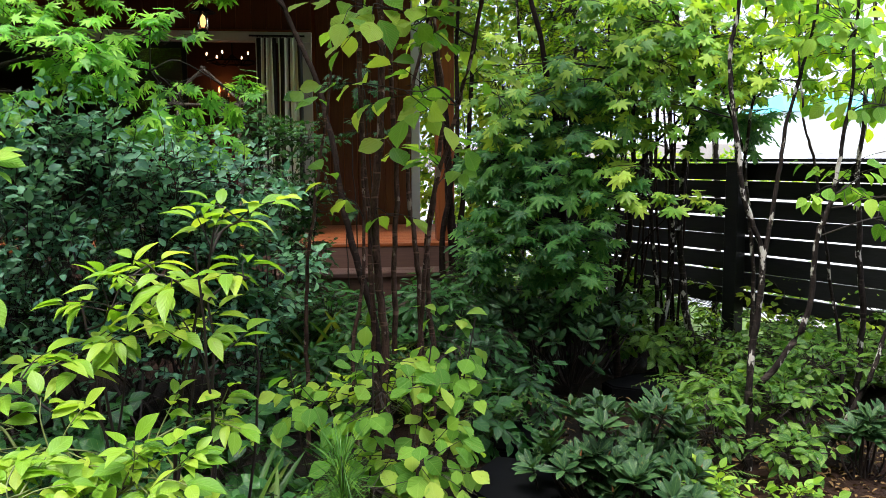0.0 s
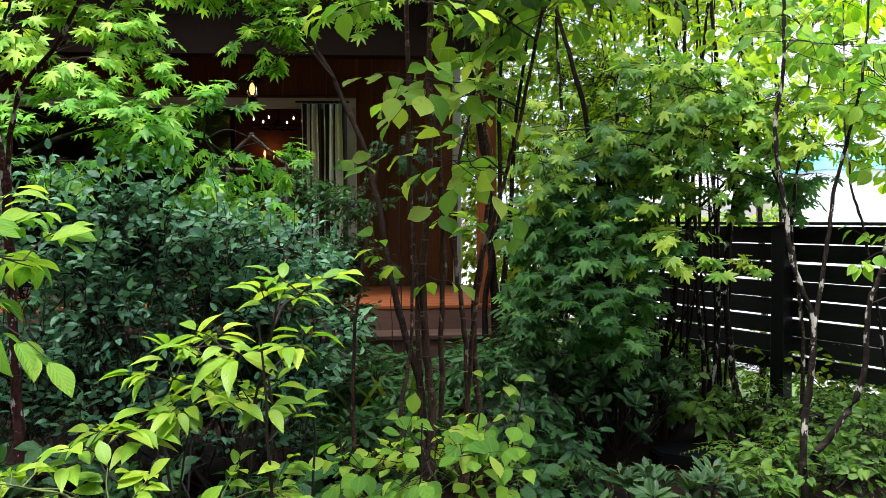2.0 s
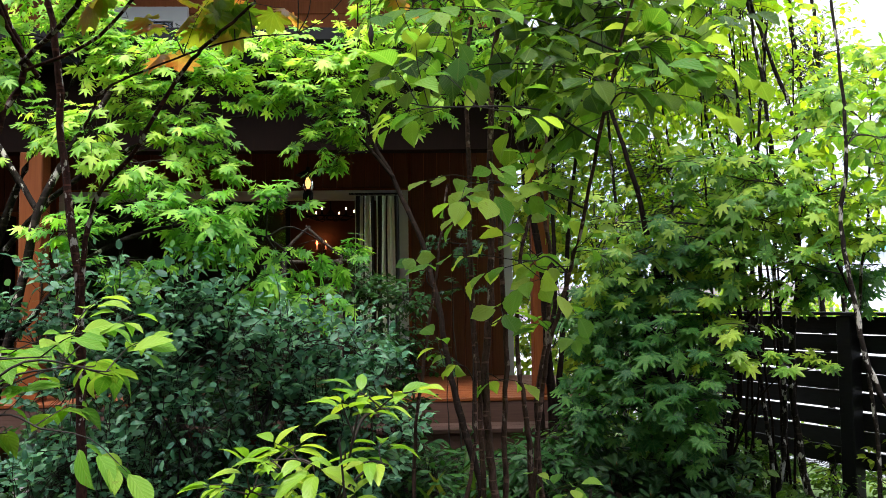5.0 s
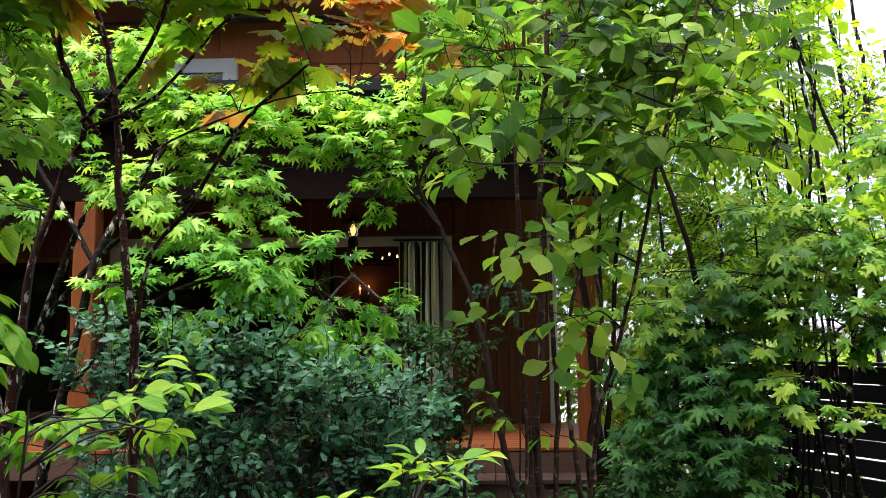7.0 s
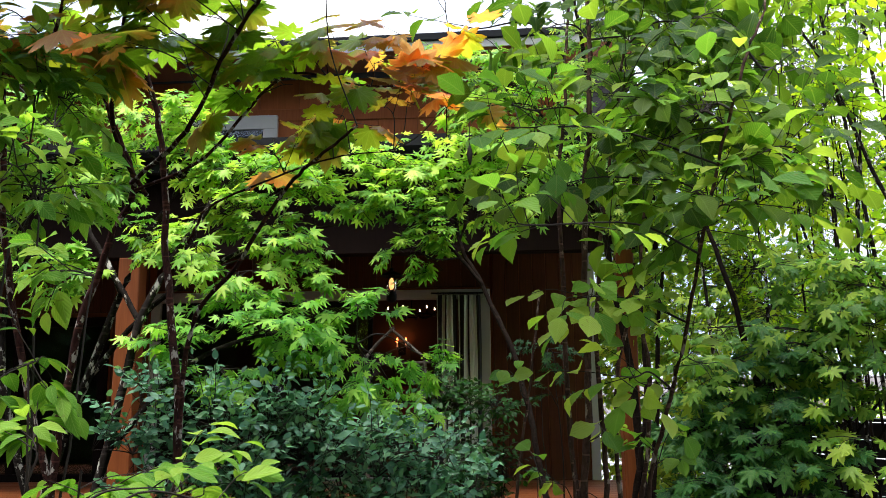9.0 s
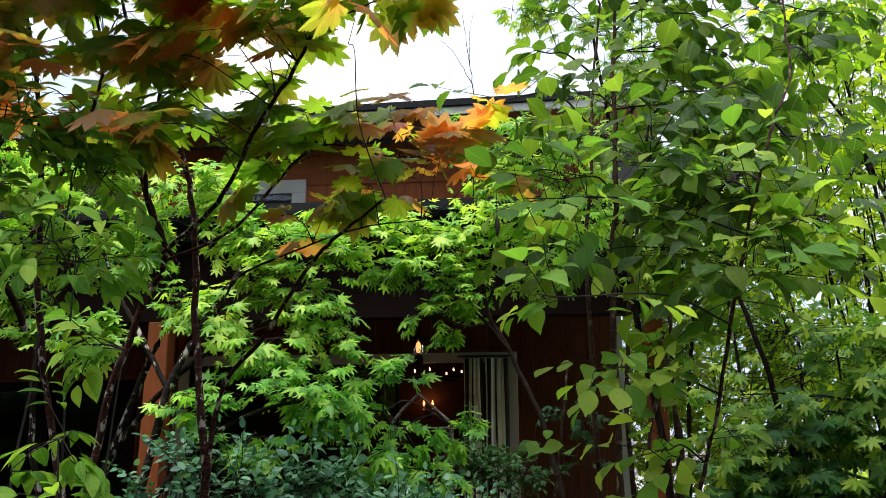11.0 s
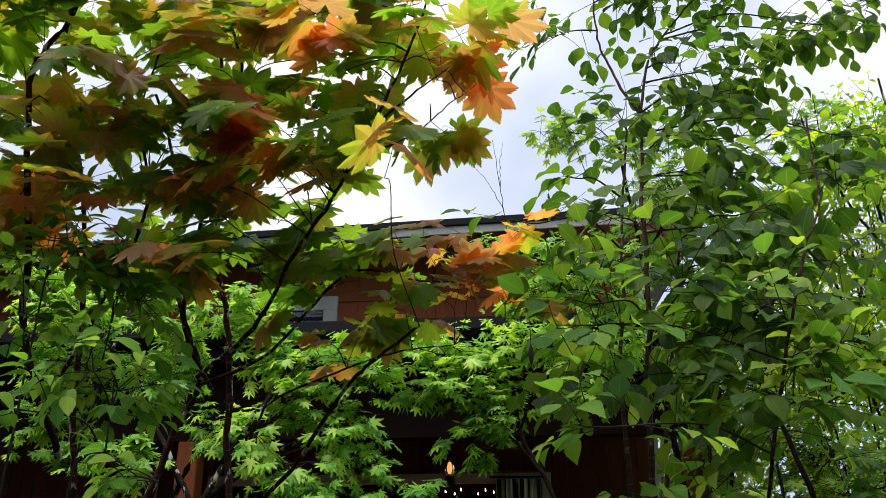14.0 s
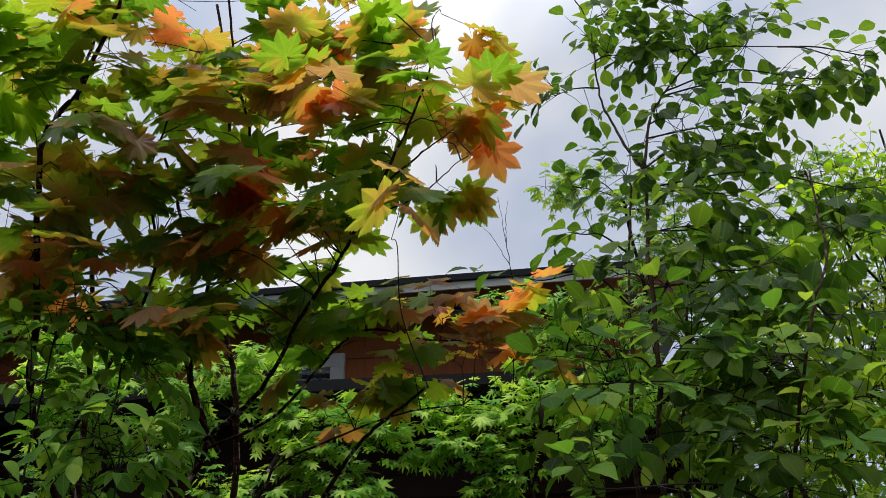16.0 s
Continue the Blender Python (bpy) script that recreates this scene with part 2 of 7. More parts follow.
cc = mixc(nt, math_node(nt, "MAXIMUM", wide, thin), mixc(nt, weave, (0.80, 0.85, 0.80), (0.62, 0.68, 0.63)), (0.018, 0.02, 0.02))
nt.links.new(cc, bs.inputs["Base Color"])
bs.inputs["Roughness"].default_value = 0.85

# copies of one maple leaf, with crown light and shade put into their colours
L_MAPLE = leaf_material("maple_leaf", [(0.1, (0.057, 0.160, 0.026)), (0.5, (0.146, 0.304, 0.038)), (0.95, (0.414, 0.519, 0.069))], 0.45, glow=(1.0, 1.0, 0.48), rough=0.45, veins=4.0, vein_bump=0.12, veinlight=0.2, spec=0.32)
L_MAPLE_SUNLIT = leaf_material("sunlit_maple_leaf", [(0.1, (0.067, 0.217, 0.025)), (0.5, (0.198, 0.423, 0.046)), (0.95, (0.503, 0.655, 0.110))], 0.45, glow=(1.0, 1.0, 0.48), rough=0.45, veins=4.0, vein_bump=0.12, veinlight=0.2, spec=0.32)
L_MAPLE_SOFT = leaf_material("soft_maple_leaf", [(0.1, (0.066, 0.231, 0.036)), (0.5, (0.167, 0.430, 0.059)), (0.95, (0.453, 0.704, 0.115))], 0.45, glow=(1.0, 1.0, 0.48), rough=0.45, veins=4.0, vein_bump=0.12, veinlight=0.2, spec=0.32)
L_MAPLE_SHADE = leaf_material("shade_maple_leaf", [(0.1, (0.018, 0.085, 0.022)), (0.5, (0.035, 0.144, 0.033)), (0.95, (0.107, 0.263, 0.050))], 0.45, glow=(1.0, 1.0, 0.48), rough=0.45, veins=4.0, vein_bump=0.12, veinlight=0.2, spec=0.32)
RUST = [(0.0, (0.42, 0.19, 0.060)), (0.4, (0.46, 0.155, 0.070)), (0.7, (0.42, 0.125, 0.075)), (0.85, (0.27, 0.17, 0.050)), (1.0, (0.27, 0.14, 0.11))]
VINE_GREEN = [(0.1, (0.070, 0.15, 0.016)), (0.5, (0.13, 0.225, 0.022)), (0.95, (0.22, 0.285, 0.030))]
L_VINE = leaf_material("turning_maple_leaf", VINE_GREEN, 0.68, glow=(1.0, 0.97, 0.4), rough=0.42, veins=5.0, vein_bump=0.15, veinlight=0.12, spec=0.3, thru=2.45, autumn=(0.86, 1.04, RUST))
L_RUST = leaf_material("orange_maple_leaf", [(0.1, (0.120, 0.180, 0.016)), (0.5, (0.190, 0.250, 0.022)), (0.95, (0.310, 0.320, 0.030))], 0.66, glow=(1.0, 0.92, 0.4), rough=0.42, veins=5.0, vein_bump=0.15, veinlight=0.12, spec=0.3, thru=2.45, autumn=(0.78, 1.0, RUST))
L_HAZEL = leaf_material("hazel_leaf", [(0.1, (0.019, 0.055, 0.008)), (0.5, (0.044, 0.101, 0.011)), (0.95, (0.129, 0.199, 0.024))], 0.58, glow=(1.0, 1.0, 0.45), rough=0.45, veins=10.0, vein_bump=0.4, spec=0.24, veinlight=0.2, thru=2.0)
# lighter green for suckers and for hazel leaves shaded by the crown
L_HAZEL_LOW = leaf_material("hazel_low_leaf", [(0.1, (0.066, 0.176, 0.023)), (0.5, (0.139, 0.284, 0.032)), (0.95, (0.334, 0.421, 0.065))], 0.50, glow=(1.0, 1.0, 0.5), rough=0.46, veins=10.0, vein_bump=0.6, spec=0.2, veinlight=0.22)
L_BLUE = leaf_material("blueberry_leaf", [(0.1, (0.022, 0.090, 0.052)), (0.5, (0.054, 0.173, 0.095)), (0.95, (0.162, 0.337, 0.176))], 0.25, rough=0.37, veins=6.0, spec=0.42, vein_bump=0.2, veinlight=0.1)
L_LIME = leaf_material("lime_leaf", [(0.1, (0.079, 0.190, 0.011)), (0.5, (0.153, 0.280, 0.018)), (0.95, (0.276, 0.358, 0.037))], 0.4, glow=(1.0, 1.0, 0.55), rough=0.4, veins=7.0, spec=0.34, vein_bump=0.2, veinlight=0.18)
L_BROAD = leaf_material("broad_green_leaf", [(0.1, (0.065, 0.185, 0.020)), (0.5, (0.130, 0.285, 0.030)), (0.95, (0.290, 0.420, 0.055))], 0.46, glow=(1.0, 1.0, 0.55), rough=0.48, veins=7.0, spec=0.18, vein_bump=0.5)
L_RHODO = leaf_material("rhododendron_leaf", [(0.1, (0.006, 0.027, 0.008)), (0.5, (0.012, 0.045, 0.014)), (0.95, (0.027, 0.069, 0.020))], 0.15, rough=0.5, veins=8.0, spec=0.22, vein_bump=0.15, veinlight=0.25)
L_RHODO_DARK = leaf_material("shade_rhododendron_leaf", [(0.1, (0.006, 0.029, 0.010)), (0.5, (0.013, 0.048, 0.014)), (0.95, (0.026, 0.072, 0.018))], 0.15, rough=0.5, veins=8.0, spec=0.22, vein_bump=0.15, veinlight=0.15)
L_COVER = leaf_material("ground_cover_leaf", [(0.1, (0.018, 0.066, 0.007)), (0.5, (0.040, 0.112, 0.011)), (0.95, (0.105, 0.195, 0.021))], 0.4, rough=0.45, veins=5.0)
# bright yellow-green base puts light from behind into the leaf colour
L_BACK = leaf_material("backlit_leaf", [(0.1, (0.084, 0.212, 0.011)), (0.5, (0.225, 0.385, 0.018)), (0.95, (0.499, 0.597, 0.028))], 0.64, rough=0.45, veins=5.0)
L_HEDGE = leaf_material("hedge_leaf", [(0.1, (0.058, 0.158, 0.015)), (0.5, (0.150, 0.280, 0.023)), (0.95, (0.404, 0.472, 0.040))], 0.5, rough=0.45, veins=4.0)
L_FINE = leaf_material("small_dark_leaf", [(0.1, (0.009, 0.042, 0.011)), (0.5, (0.018, 0.072, 0.016)), (0.95, (0.034, 0.110, 0.021))], 0.3, rough=0.38, veins=4.0, veinlight=0.1)
L_GRASS = leaf_material("strap_leaf", [(0.1, (0.017, 0.056, 0.008)), (0.5, (0.038, 0.091, 0.011)), (0.95, (0.112, 0.140, 0.021))], 0.35, rough=0.45, veins=1.0, vein_bump=0.1, veinlight=0.1)
L_NEEDLE = leaf_material("pine_needle", [(0.1, (0.017, 0.070, 0.008)), (0.5, (0.034, 0.112, 0.012)), (0.95, (0.092, 0.182, 0.020))], 0.2, rough=0.45, veins=1.0, vein_bump=0.0, veinlight=0.0)
B_HAZEL = bark_material("hazel_bark", (0.020, 0.011, 0.008), (0.105, 0.058, 0.044), (0.20, 0.15, 0.12), 0.62)
B_VINE = bark_material("vine_maple_bark", (0.016, 0.007, 0.006), (0.075, 0.028, 0.022), (0.34, 0.30, 0.27), 0.575)
B_BIRCH = bark_material("speckled_bark", (0.008, 0.006, 0.005), (0.035, 0.026, 0.022), (0.36, 0.33, 0.29), 0.57)
B_GREY = bark_material("grey_brown_bark", (0.008, 0.005, 0.004), (0.028, 0.017, 0.013), (0.08, 0.06, 0.05), 0.68)
M_STICK = bark_material("weathered_stick", (0.05, 0.04, 0.032), (0.16, 0.135, 0.11), (0.24, 0.22, 0.19), 0.6)
B_TWIG = plain_material("dark_twig", (0.020, 0.012, 0.009), 0.7, vary=0.4)
B_GREEN = plain_material("green_stem", (0.12, 0.14, 0.04), 0.55, vary=0.3)
M_BUD = plain_material("rusty_bud", (0.26, 0.10, 0.035), 0.7, vary=0.4, scale=40)
M_LITTER = leaf_material("dry_leaf_litter", [(0.1, (0.035, 0.016, 0.009)), (0.5, (0.075, 0.036, 0.018)), (0.95, (0.150, 0.080, 0.035))], 0.05, rough=0.8, veins=5.0, spec=0.1)
M_TURQUOISE = plain_material("turquoise_roof_sheet", (0.08, 0.42, 0.46), 0.5, vary=0.3, scale=0.6)


# ---- mesh helpers ----
def mesh_from(name, verts, faces, uvs=None, mats=(), smooth=True):
    """A mesh of triangles or quads (one array of equal faces), with one UV for each vertex."""
    verts = np.asarray(verts, dtype=np.float32)
    faces = np.asarray(faces, dtype=np.int32)
    me = bpy.data.meshes.new(name)
    k = faces.shape[1]
    me.vertices.add(len(verts))
    me.vertices.foreach_set("co", verts.ravel())
    me.loops.add(faces.size)
    me.loops.foreach_set("vertex_index", faces.ravel())
    me.polygons.add(len(faces))
    me.polygons.foreach_set("loop_start", np.arange(0, faces.size, k, dtype=np.int32))
    me.polygons.foreach_set("loop_total", np.full(len(faces), k, dtype=np.int32))
    me.polygons.foreach_set("use_smooth", np.full(len(faces), smooth, dtype=bool))
    if uvs is not None:
        lay = me.uv_layers.new(name="UVMap")
        lay.data.foreach_set("uv", np.asarray(uvs, dtype=np.float32)[faces.ravel()].ravel())
    for m in mats:
        me.materials.append(m)
    me.update(calc_edges=True)
    return me


def thing(name, base, label, category, group="", kind=""):
    ob = new(name)
    ob.empty_display_size = 0.1
    ob.location = base
    return tagged(ob, label, category, group, kind)


def under(parent):
    return Matrix.Translation(-Vector(parent.location))


def part(name, data, material, parent=None, label="", kind=""):
    """Links a bmesh or mesh, built in world coordinates, as one object under a thing or a part."""
    if isinstance(data, bmesh.types.BMesh):
        me = bpy.data.meshes.new(name)
        data.to_mesh(me)
        data.free()
    else:
        me = data
    if material and not me.materials:
        me.materials.append(material)
    ob = new(name, me)
    if parent:
        ob.parent = parent
        ob.matrix_parent_inverse = under(parent) if not parent.parent else Matrix.Identity(4)
    return tagged(ob, label, kind=kind)


def box(x0, x1, y0, y1, z0, z1, bevel=0.004, bm=None, turn=None):
    b2 = bmesh.new()
    bmesh.ops.create_cube(b2, size=1.0)
    bmesh.ops.scale(b2, vec=(x1 - x0, y1 - y0, z1 - z0), verts=b2.verts)
    bmesh.ops.translate(b2, vec=((x0 + x1) / 2, (y0 + y1) / 2, (z0 + z1) / 2), verts=b2.verts)
    if bevel:
        bmesh.ops.bevel(b2, geom=b2.edges[:], offset=bevel, segments=1, affect="EDGES")
    if turn:
        bmesh.ops.transform(b2, matrix=turn, verts=b2.verts)
    if bm is None:
        return b2
    me = bpy.data.meshes.new("t")
    b2.to_mesh(me)
    b2.free()
    bm.from_mesh(me)
    bpy.data.meshes.remove(me)
    return bm


def lathe(profile, centre, sides=16):
    """A turned shape: profile of (radius, z) about an upright axis."""
    bm = bmesh.new()
    rings = []
    for r, z in profile:
        rings.append([bm.verts.new((centre[0] + r * math.cos(2 * math.pi * i / sides), centre[1] + r * math.sin(2 * math.pi * i / sides), centre[2] + z)) for i in range(sides)])
    for a, b in zip(rings, rings[1:]):
        for i in range(sides):
            f = bm.faces.new((a[i], a[(i + 1) % sides], b[(i + 1) % sides], b[i]))
            f.smooth = True
    if profile[0][0] > 1e-4:
        bm.faces.new(rings[0][::-1])
    if profile[-1][0] > 1e-4:
        bm.faces.new(rings[-1])
    return bm


def spline(points, steps=6):
    """A smooth line through a few points (Catmull-Rom)."""
    p = np.asarray(points, dtype=float)
    if len(p) == 2:
        return p[0] + (p[1] - p[0]) * np.linspace(0, 1, steps + 1)[:, None]
    q = np.vstack([2 * p[0] - p[1], p, 2 * p[-1] - p[-2]])
    out = []
    t = np.linspace(0, 1, steps, endpoint=False)[:, None]
    for i in range(1, len(q) - 2):
        a, b, c, d = q[i - 1], q[i], q[i + 1], q[i + 2]
        out.append(0.5 * (2 * b + (c - a) * t + (2 * a - 5 * b + 4 * c - d) * t * t + (3 * b - a - 3 * c + d) * t ** 3))
    out.append(p[-1:])
    return np.vstack(out)


def tube_arrays(line, r0, r1, sides=6, rng=None, knot=0.0):
    """Vertices and quads of a tapered tube along a line."""
    line = np.asarray(line, dtype=float)
    n = len(line)
    tan = np.gradient(line, axis=0)
    tan /= np.linalg.norm(tan, axis=1)[:, None] + 1e-9
    ref = np.where(np.abs(tan[:, 2:3]) > 0.9, np.array([[1.0, 0, 0]]), np.array([[0, 0, 1.0]]))
    u = np.cross(tan, ref)
    u /= np.linalg.norm(u, axis=1)[:, None] + 1e-9
    v = np.cross(tan, u)
    rad = np.linspace(r0, r1, n)
    if knot and rng is not None:
        rad = rad * (1 + knot * rng.normal(size=n).clip(-1.5, 1.5))
    ang = np.linspace(0, 2 * math.pi, sides, endpoint=False)
    ring = (np.cos(ang)[None, :, None] * u[:, None, :] + np.sin(ang)[None, :, None] * v[:, None, :]) * rad[:, None, None]
    verts = (line[:, None, :] + ring).reshape(-1, 3)
    i = np.arange(n - 1)[:, None] * sides
    j = np.arange(sides)[None, :]
    k = (j + 1) % sides
    faces = np.stack([i + j, i + k, i + sides + k, i + sides + j], axis=-1).reshape(-1, 4)
    return verts, faces


def joined_tubes(name, tubes):
    vs, fs, o = [], [], 0
    for v, f in tubes:
        vs.append(v)
        fs.append(f + o)
        o += len(v)
    return mesh_from(name, np.vstack(vs), np.vstack(fs))


# ---- leaf shapes: vertices, triangles, UVs; base at the origin, tip along +y, face up ----
def fan_leaf(lobes, sinus, tooth, droop, fold=0.10):
    """A palmate leaf. lobes: (angle in degrees from the tip, length); sinus: depth of the notches."""
    pts = [(0, 0.0, 0.0)]
    ring = []
    n = len(lobes)
    for i, (a, r) in enumerate(lobes):
        a0 = lobes[i - 1][0] if i else a - (lobes[1][0] - a)
        a1 = lobes[i + 1][0] if i < n - 1 else a + (a - lobes[-2][0])
        rs = r * sinus
        lo, hi = (a0 + a) / 2, (a + a1) / 2
        if i == 0:
            ring.append((lo, rs * 0.6))
        wide = min(a - lo, hi - a)
        ring.append((a - wide * 0.50, r * tooth))
        ring.append((a - wide * 0.22, r * (0.5 + tooth * 0.5)))
        ring.append((a, r))
        ring.append((a + wide * 0.22, r * (0.5 + tooth * 0.5)))
        ring.append((a + wide * 0.50, r * tooth))
        nxt = lobes[i + 1][1] if i < n - 1 else r * 0.7
        ring.append((hi, min(r, nxt) * sinus))
    verts = [(0.0, 0.0, 0.0)]
    uv = [(0.5, 0.0)]
    tips = {i for i, (a, r) in enumerate(ring) if any(abs(a - la) < 1e-6 for la, _ in lobes)}
    for i, (a, r) in enumerate(ring):
        x, y = r * math.sin(radians(a)), r * math.cos(radians(a))
        z = -droop * r * r + (fold * r if i in tips else 0.0) * 0.5 - (0.0 if i in tips else fold * 0.4 * r)
        verts.append((x, y, z))
        uv.append((0.5 if i in tips else (0.30 if i % 2 else 0.40), r))
    tris = [(0, i + 1, i) for i in range(1, len(ring))]
    return np.array(verts), np.array(tris), np.array(uv)


def oval_leaf(length, width, stations=7, tip=1.5, fold=0.18, droop=0.25, pleat=0.0, slant=0.0, serr=0.0, wave=0.0, widest=0.42):
    """An oval leaf folded a little along its midrib, arched towards its tip, with pleats between its veins."""
    verts, uv, tris = [], [], []
    e = math.log(0.5) / math.log(widest)
    for i in range(stations + 1):
        t = i / stations
        w = width / 2 * max(0.0, math.sin(math.pi * t ** e)) ** (0.75 if t < 0.5 else tip * 0.75)
        if i % 2 and 0 < i < stations:
            w *= 1 + serr
        y = length * t
        z = -droop * length * t * t
        p = pleat * (1 if i % 2 else -1) if 0 < i < stations else 0.0
        verts.append((0.0, y, z))
        uv.append((0.5, t))
        for s in (-1, 1):
            verts.append((s * w, y + slant * w, z + fold * w + p * width + wave * width * math.sin(5 * t + s)))
            uv.append((0.5 + s * 0.5 * w / (width / 2), t))
    for i in range(stations):
        a, b = 3 * i, 3 * i + 3
        for s in (1, 2):
            q = [(a, a + s, b + s), (a, b + s, b)]
            tris += [tuple(reversed(x)) if s == 1 else x for x in q]
    return np.array(verts), np.array(tris), np.array(uv)


def toothed_leaf(lobes, sinus, droop, fold):
    """A many-lobed leaf whose lobes are toothed along their edges."""
    ring = []
    n = len(lobes)
    edge = ((0.84, 0.74), (0.66, 0.82), (0.58, 0.78), (0.46, 0.89), (0.38, 0.84), (0.27, 0.95), (0.20, 0.90), (0.10, 0.98))
    for i, (a, r) in enumerate(lobes):
        step = (lobes[1][0] - lobes[0][0]) / 2
        nxt = lobes[i + 1][1] if i < n - 1 else r
        if i == 0:
            ring.append((a - step, r * sinus * 0.8))
        ring += [(a - w * step, r * q) for w, q in edge] + [(a, r)] + [(a + w * step, r * q) for w, q in reversed(edge)]
        ring.append((a + step, min(r, nxt) * sinus))
    verts, uv = [(0.0, 0.0, 0.0)], [(0.5, 0.0)]
    for i, (a, r) in enumerate(ring):
        off = min(abs(a - la) for la, _ in lobes) / abs(lobes[1][0] - lobes[0][0]) * 2
        verts.append((r * math.sin(radians(a)), r * math.cos(radians(a)), -droop * r * r + fold * r * (0.5 - off)))
        uv.append((0.5 + 0.35 * off, r))
    return np.array(verts), np.array([(0, i + 1, i) for i in range(1, len(ring))]), np.array(uv)


PALM7 = [(-122, 0.34), (-80, 0.66), (-40, 0.92), (0, 1.0), (40, 0.92), (80, 0.66), (122, 0.34)]
PALM9 = [(-136, 0.50), (-102, 0.70), (-68, 0.86), (-34, 0.96), (0, 1.0), (34, 0.96), (68, 0.86), (102, 0.70), (136, 0.50)]
T_MAPLE = [fan_leaf(PALM7, 0.46, 0.66, d, f) for d, f in ((0.10, 0.10), (0.24, 0.16), (0.38, 0.08))]
T_BROAD_MAPLE = [fan_leaf(PALM7, 0.52, 0.74, d, f) for d, f in ((0.10, 0.10), (0.24, 0.16), (0.38, 0.08))]
T_VINE = [toothed_leaf(PALM9, 0.67, d, f) for d, f in ((0.18, 0.16), (0.36, 0.22), (0.56, 0.14))]
T_HAZEL = [oval_leaf(1.0, w, 11, 1.55, f, d, 0.013, 0.40, 0.06, widest=0.42) for w, f, d in ((0.74, 0.16, 0.26), (0.68, 0.28, 0.42), (0.80, 0.10, 0.15))]
T_LANCE = [oval_leaf(1.0, w, 7, 1.5, f, d, wave=v) for w, f, d, v in ((0.38, 0.35, 0.30, 0.02), (0.34, 0.2, 0.55, 0.03), (0.42, 0.45, 0.15, 0.02))]
T_OVAL = [oval_leaf(1.0, w, 5, 1.15, f, d) for w, f, d in ((0.54, 0.25, 0.15), (0.48, 0.4, 0.3), (0.60, 0.1, 0.05))]
T_ARCH = [oval_leaf(1.0, w, 8, 1.45, f, d, 0.004, 0.2, wave=0.025) for w, f, d in ((0.44, 0.30, 0.38), (0.40, 0.22, 0.55), (0.46, 0.40, 0.25))]
T_POINT = [oval_leaf(1.0, w, 8, 1.45, f, d, 0.006, 0.25, wave=0.02) for w, f, d in ((0.50, 0.25, 0.3), (0.46, 0.38, 0.5), (0.56, 0.15, 0.2))]
T_ROUND = [oval_leaf(1.0, w, 7, 1.2, f, d, 0.008, 0.2) for w, f, d in ((0.70, 0.22, 0.2), (0.66, 0.35, 0.4), (0.80, 0.12, 0.1))]
T_FAR = [oval_leaf(1.0, w, 3, 0.9, f, d) for w, f, d in ((0.66, 0.2, 0.15), (0.6, 0.35, 0.3))]
T_STRAP = [oval_leaf(1.0, w, 8, 0.8, 0.5, d, widest=0.4) for w, d in ((0.06, 0.45), (0.05, 0.75), (0.07, 0.2))]
T_RHODO = [oval_leaf(1.0, w, 6, 0.8, f, d, widest=0.58) for w, f, d in ((0.34, 0.25, 0.12), (0.30, 0.35, 0.28), (0.37, 0.15, 0.05))]


def unit(v):
    return v / (np.linalg.norm(v, axis=-1, keepdims=True) + 1e-9)


class Leaves:
    """Collects leaves (place, direction, face, size) and builds them: the nearest as objects, the rest as one mesh."""

    def __init__(self, shapes, material, rng):
        self.shapes, self.material, self.rng = shapes, material, rng
        self.p, self.d, self.n, self.s = [], [], [], []

    def add(self, p, d, n, s):
        self.p.append(p)
        self.d.append(d)
        self.n.append(n)
        self.s.append(s)

    def build(self, parent, singles=150, leaf_name="leaf", rest="foliage", near=(0.0, 1.0, 1.6)):
        p, s = np.array(self.p), np.array(self.s)
        d = unit(np.array(self.d))
        n = np.array(self.n)
        n = unit(n - d * np.sum(n * d, axis=1, keepdims=True))
        x = np.cross(d, n)
        rot = np.stack([x, d, n], axis=2) * s[:, None, None]
        order = np.argsort(np.linalg.norm(p - np.array(near), axis=1))
        single, joined = order[:singles], order[singles:]
        k = self.rng.integers(0, len(self.shapes), len(p))
        base = [mesh_from(leaf_name, *shape, mats=(self.material,)) for shape in self.shapes]
        off = -np.array(parent.location)
        for i in single:
            ob = bpy.data.objects.new(leaf_name, base[k[i]])
            scene.collection.objects.link(ob)
            m = np.eye(4)
            m[:3, :3] = rot[i]
            m[:3, 3] = p[i] + off
            ob.parent = parent
            ob.matrix_basis = Matrix(m.tolist())
        if len(joined):
            vs, fs, us, o = [], [], [], 0
            for j, (sv, sf, su) in enumerate(self.shapes):
                idx = joined[k[joined] == j]
                if not len(idx):
                    continue
                v = np.einsum("nij,vj->nvi", rot[idx], sv) + p[idx][:, None, :]
                f = sf[None] + (np.arange(len(idx)) * len(sv))[:, None, None] + o
                vs.append(v.reshape(-1, 3))
                fs.append(f.reshape(-1, 3))
                us.append(np.tile(su, (len(idx), 1)))
                o += len(idx) * len(sv)
            part(rest, mesh_from(rest, np.vstack(vs), np.vstack(fs), np.vstack(us), (self.material,)), None, parent, kind="stuff")


UP = np.array([0, 0, 1.0])
LIGHT = np.array([-0.10, -0.82, 0.56])


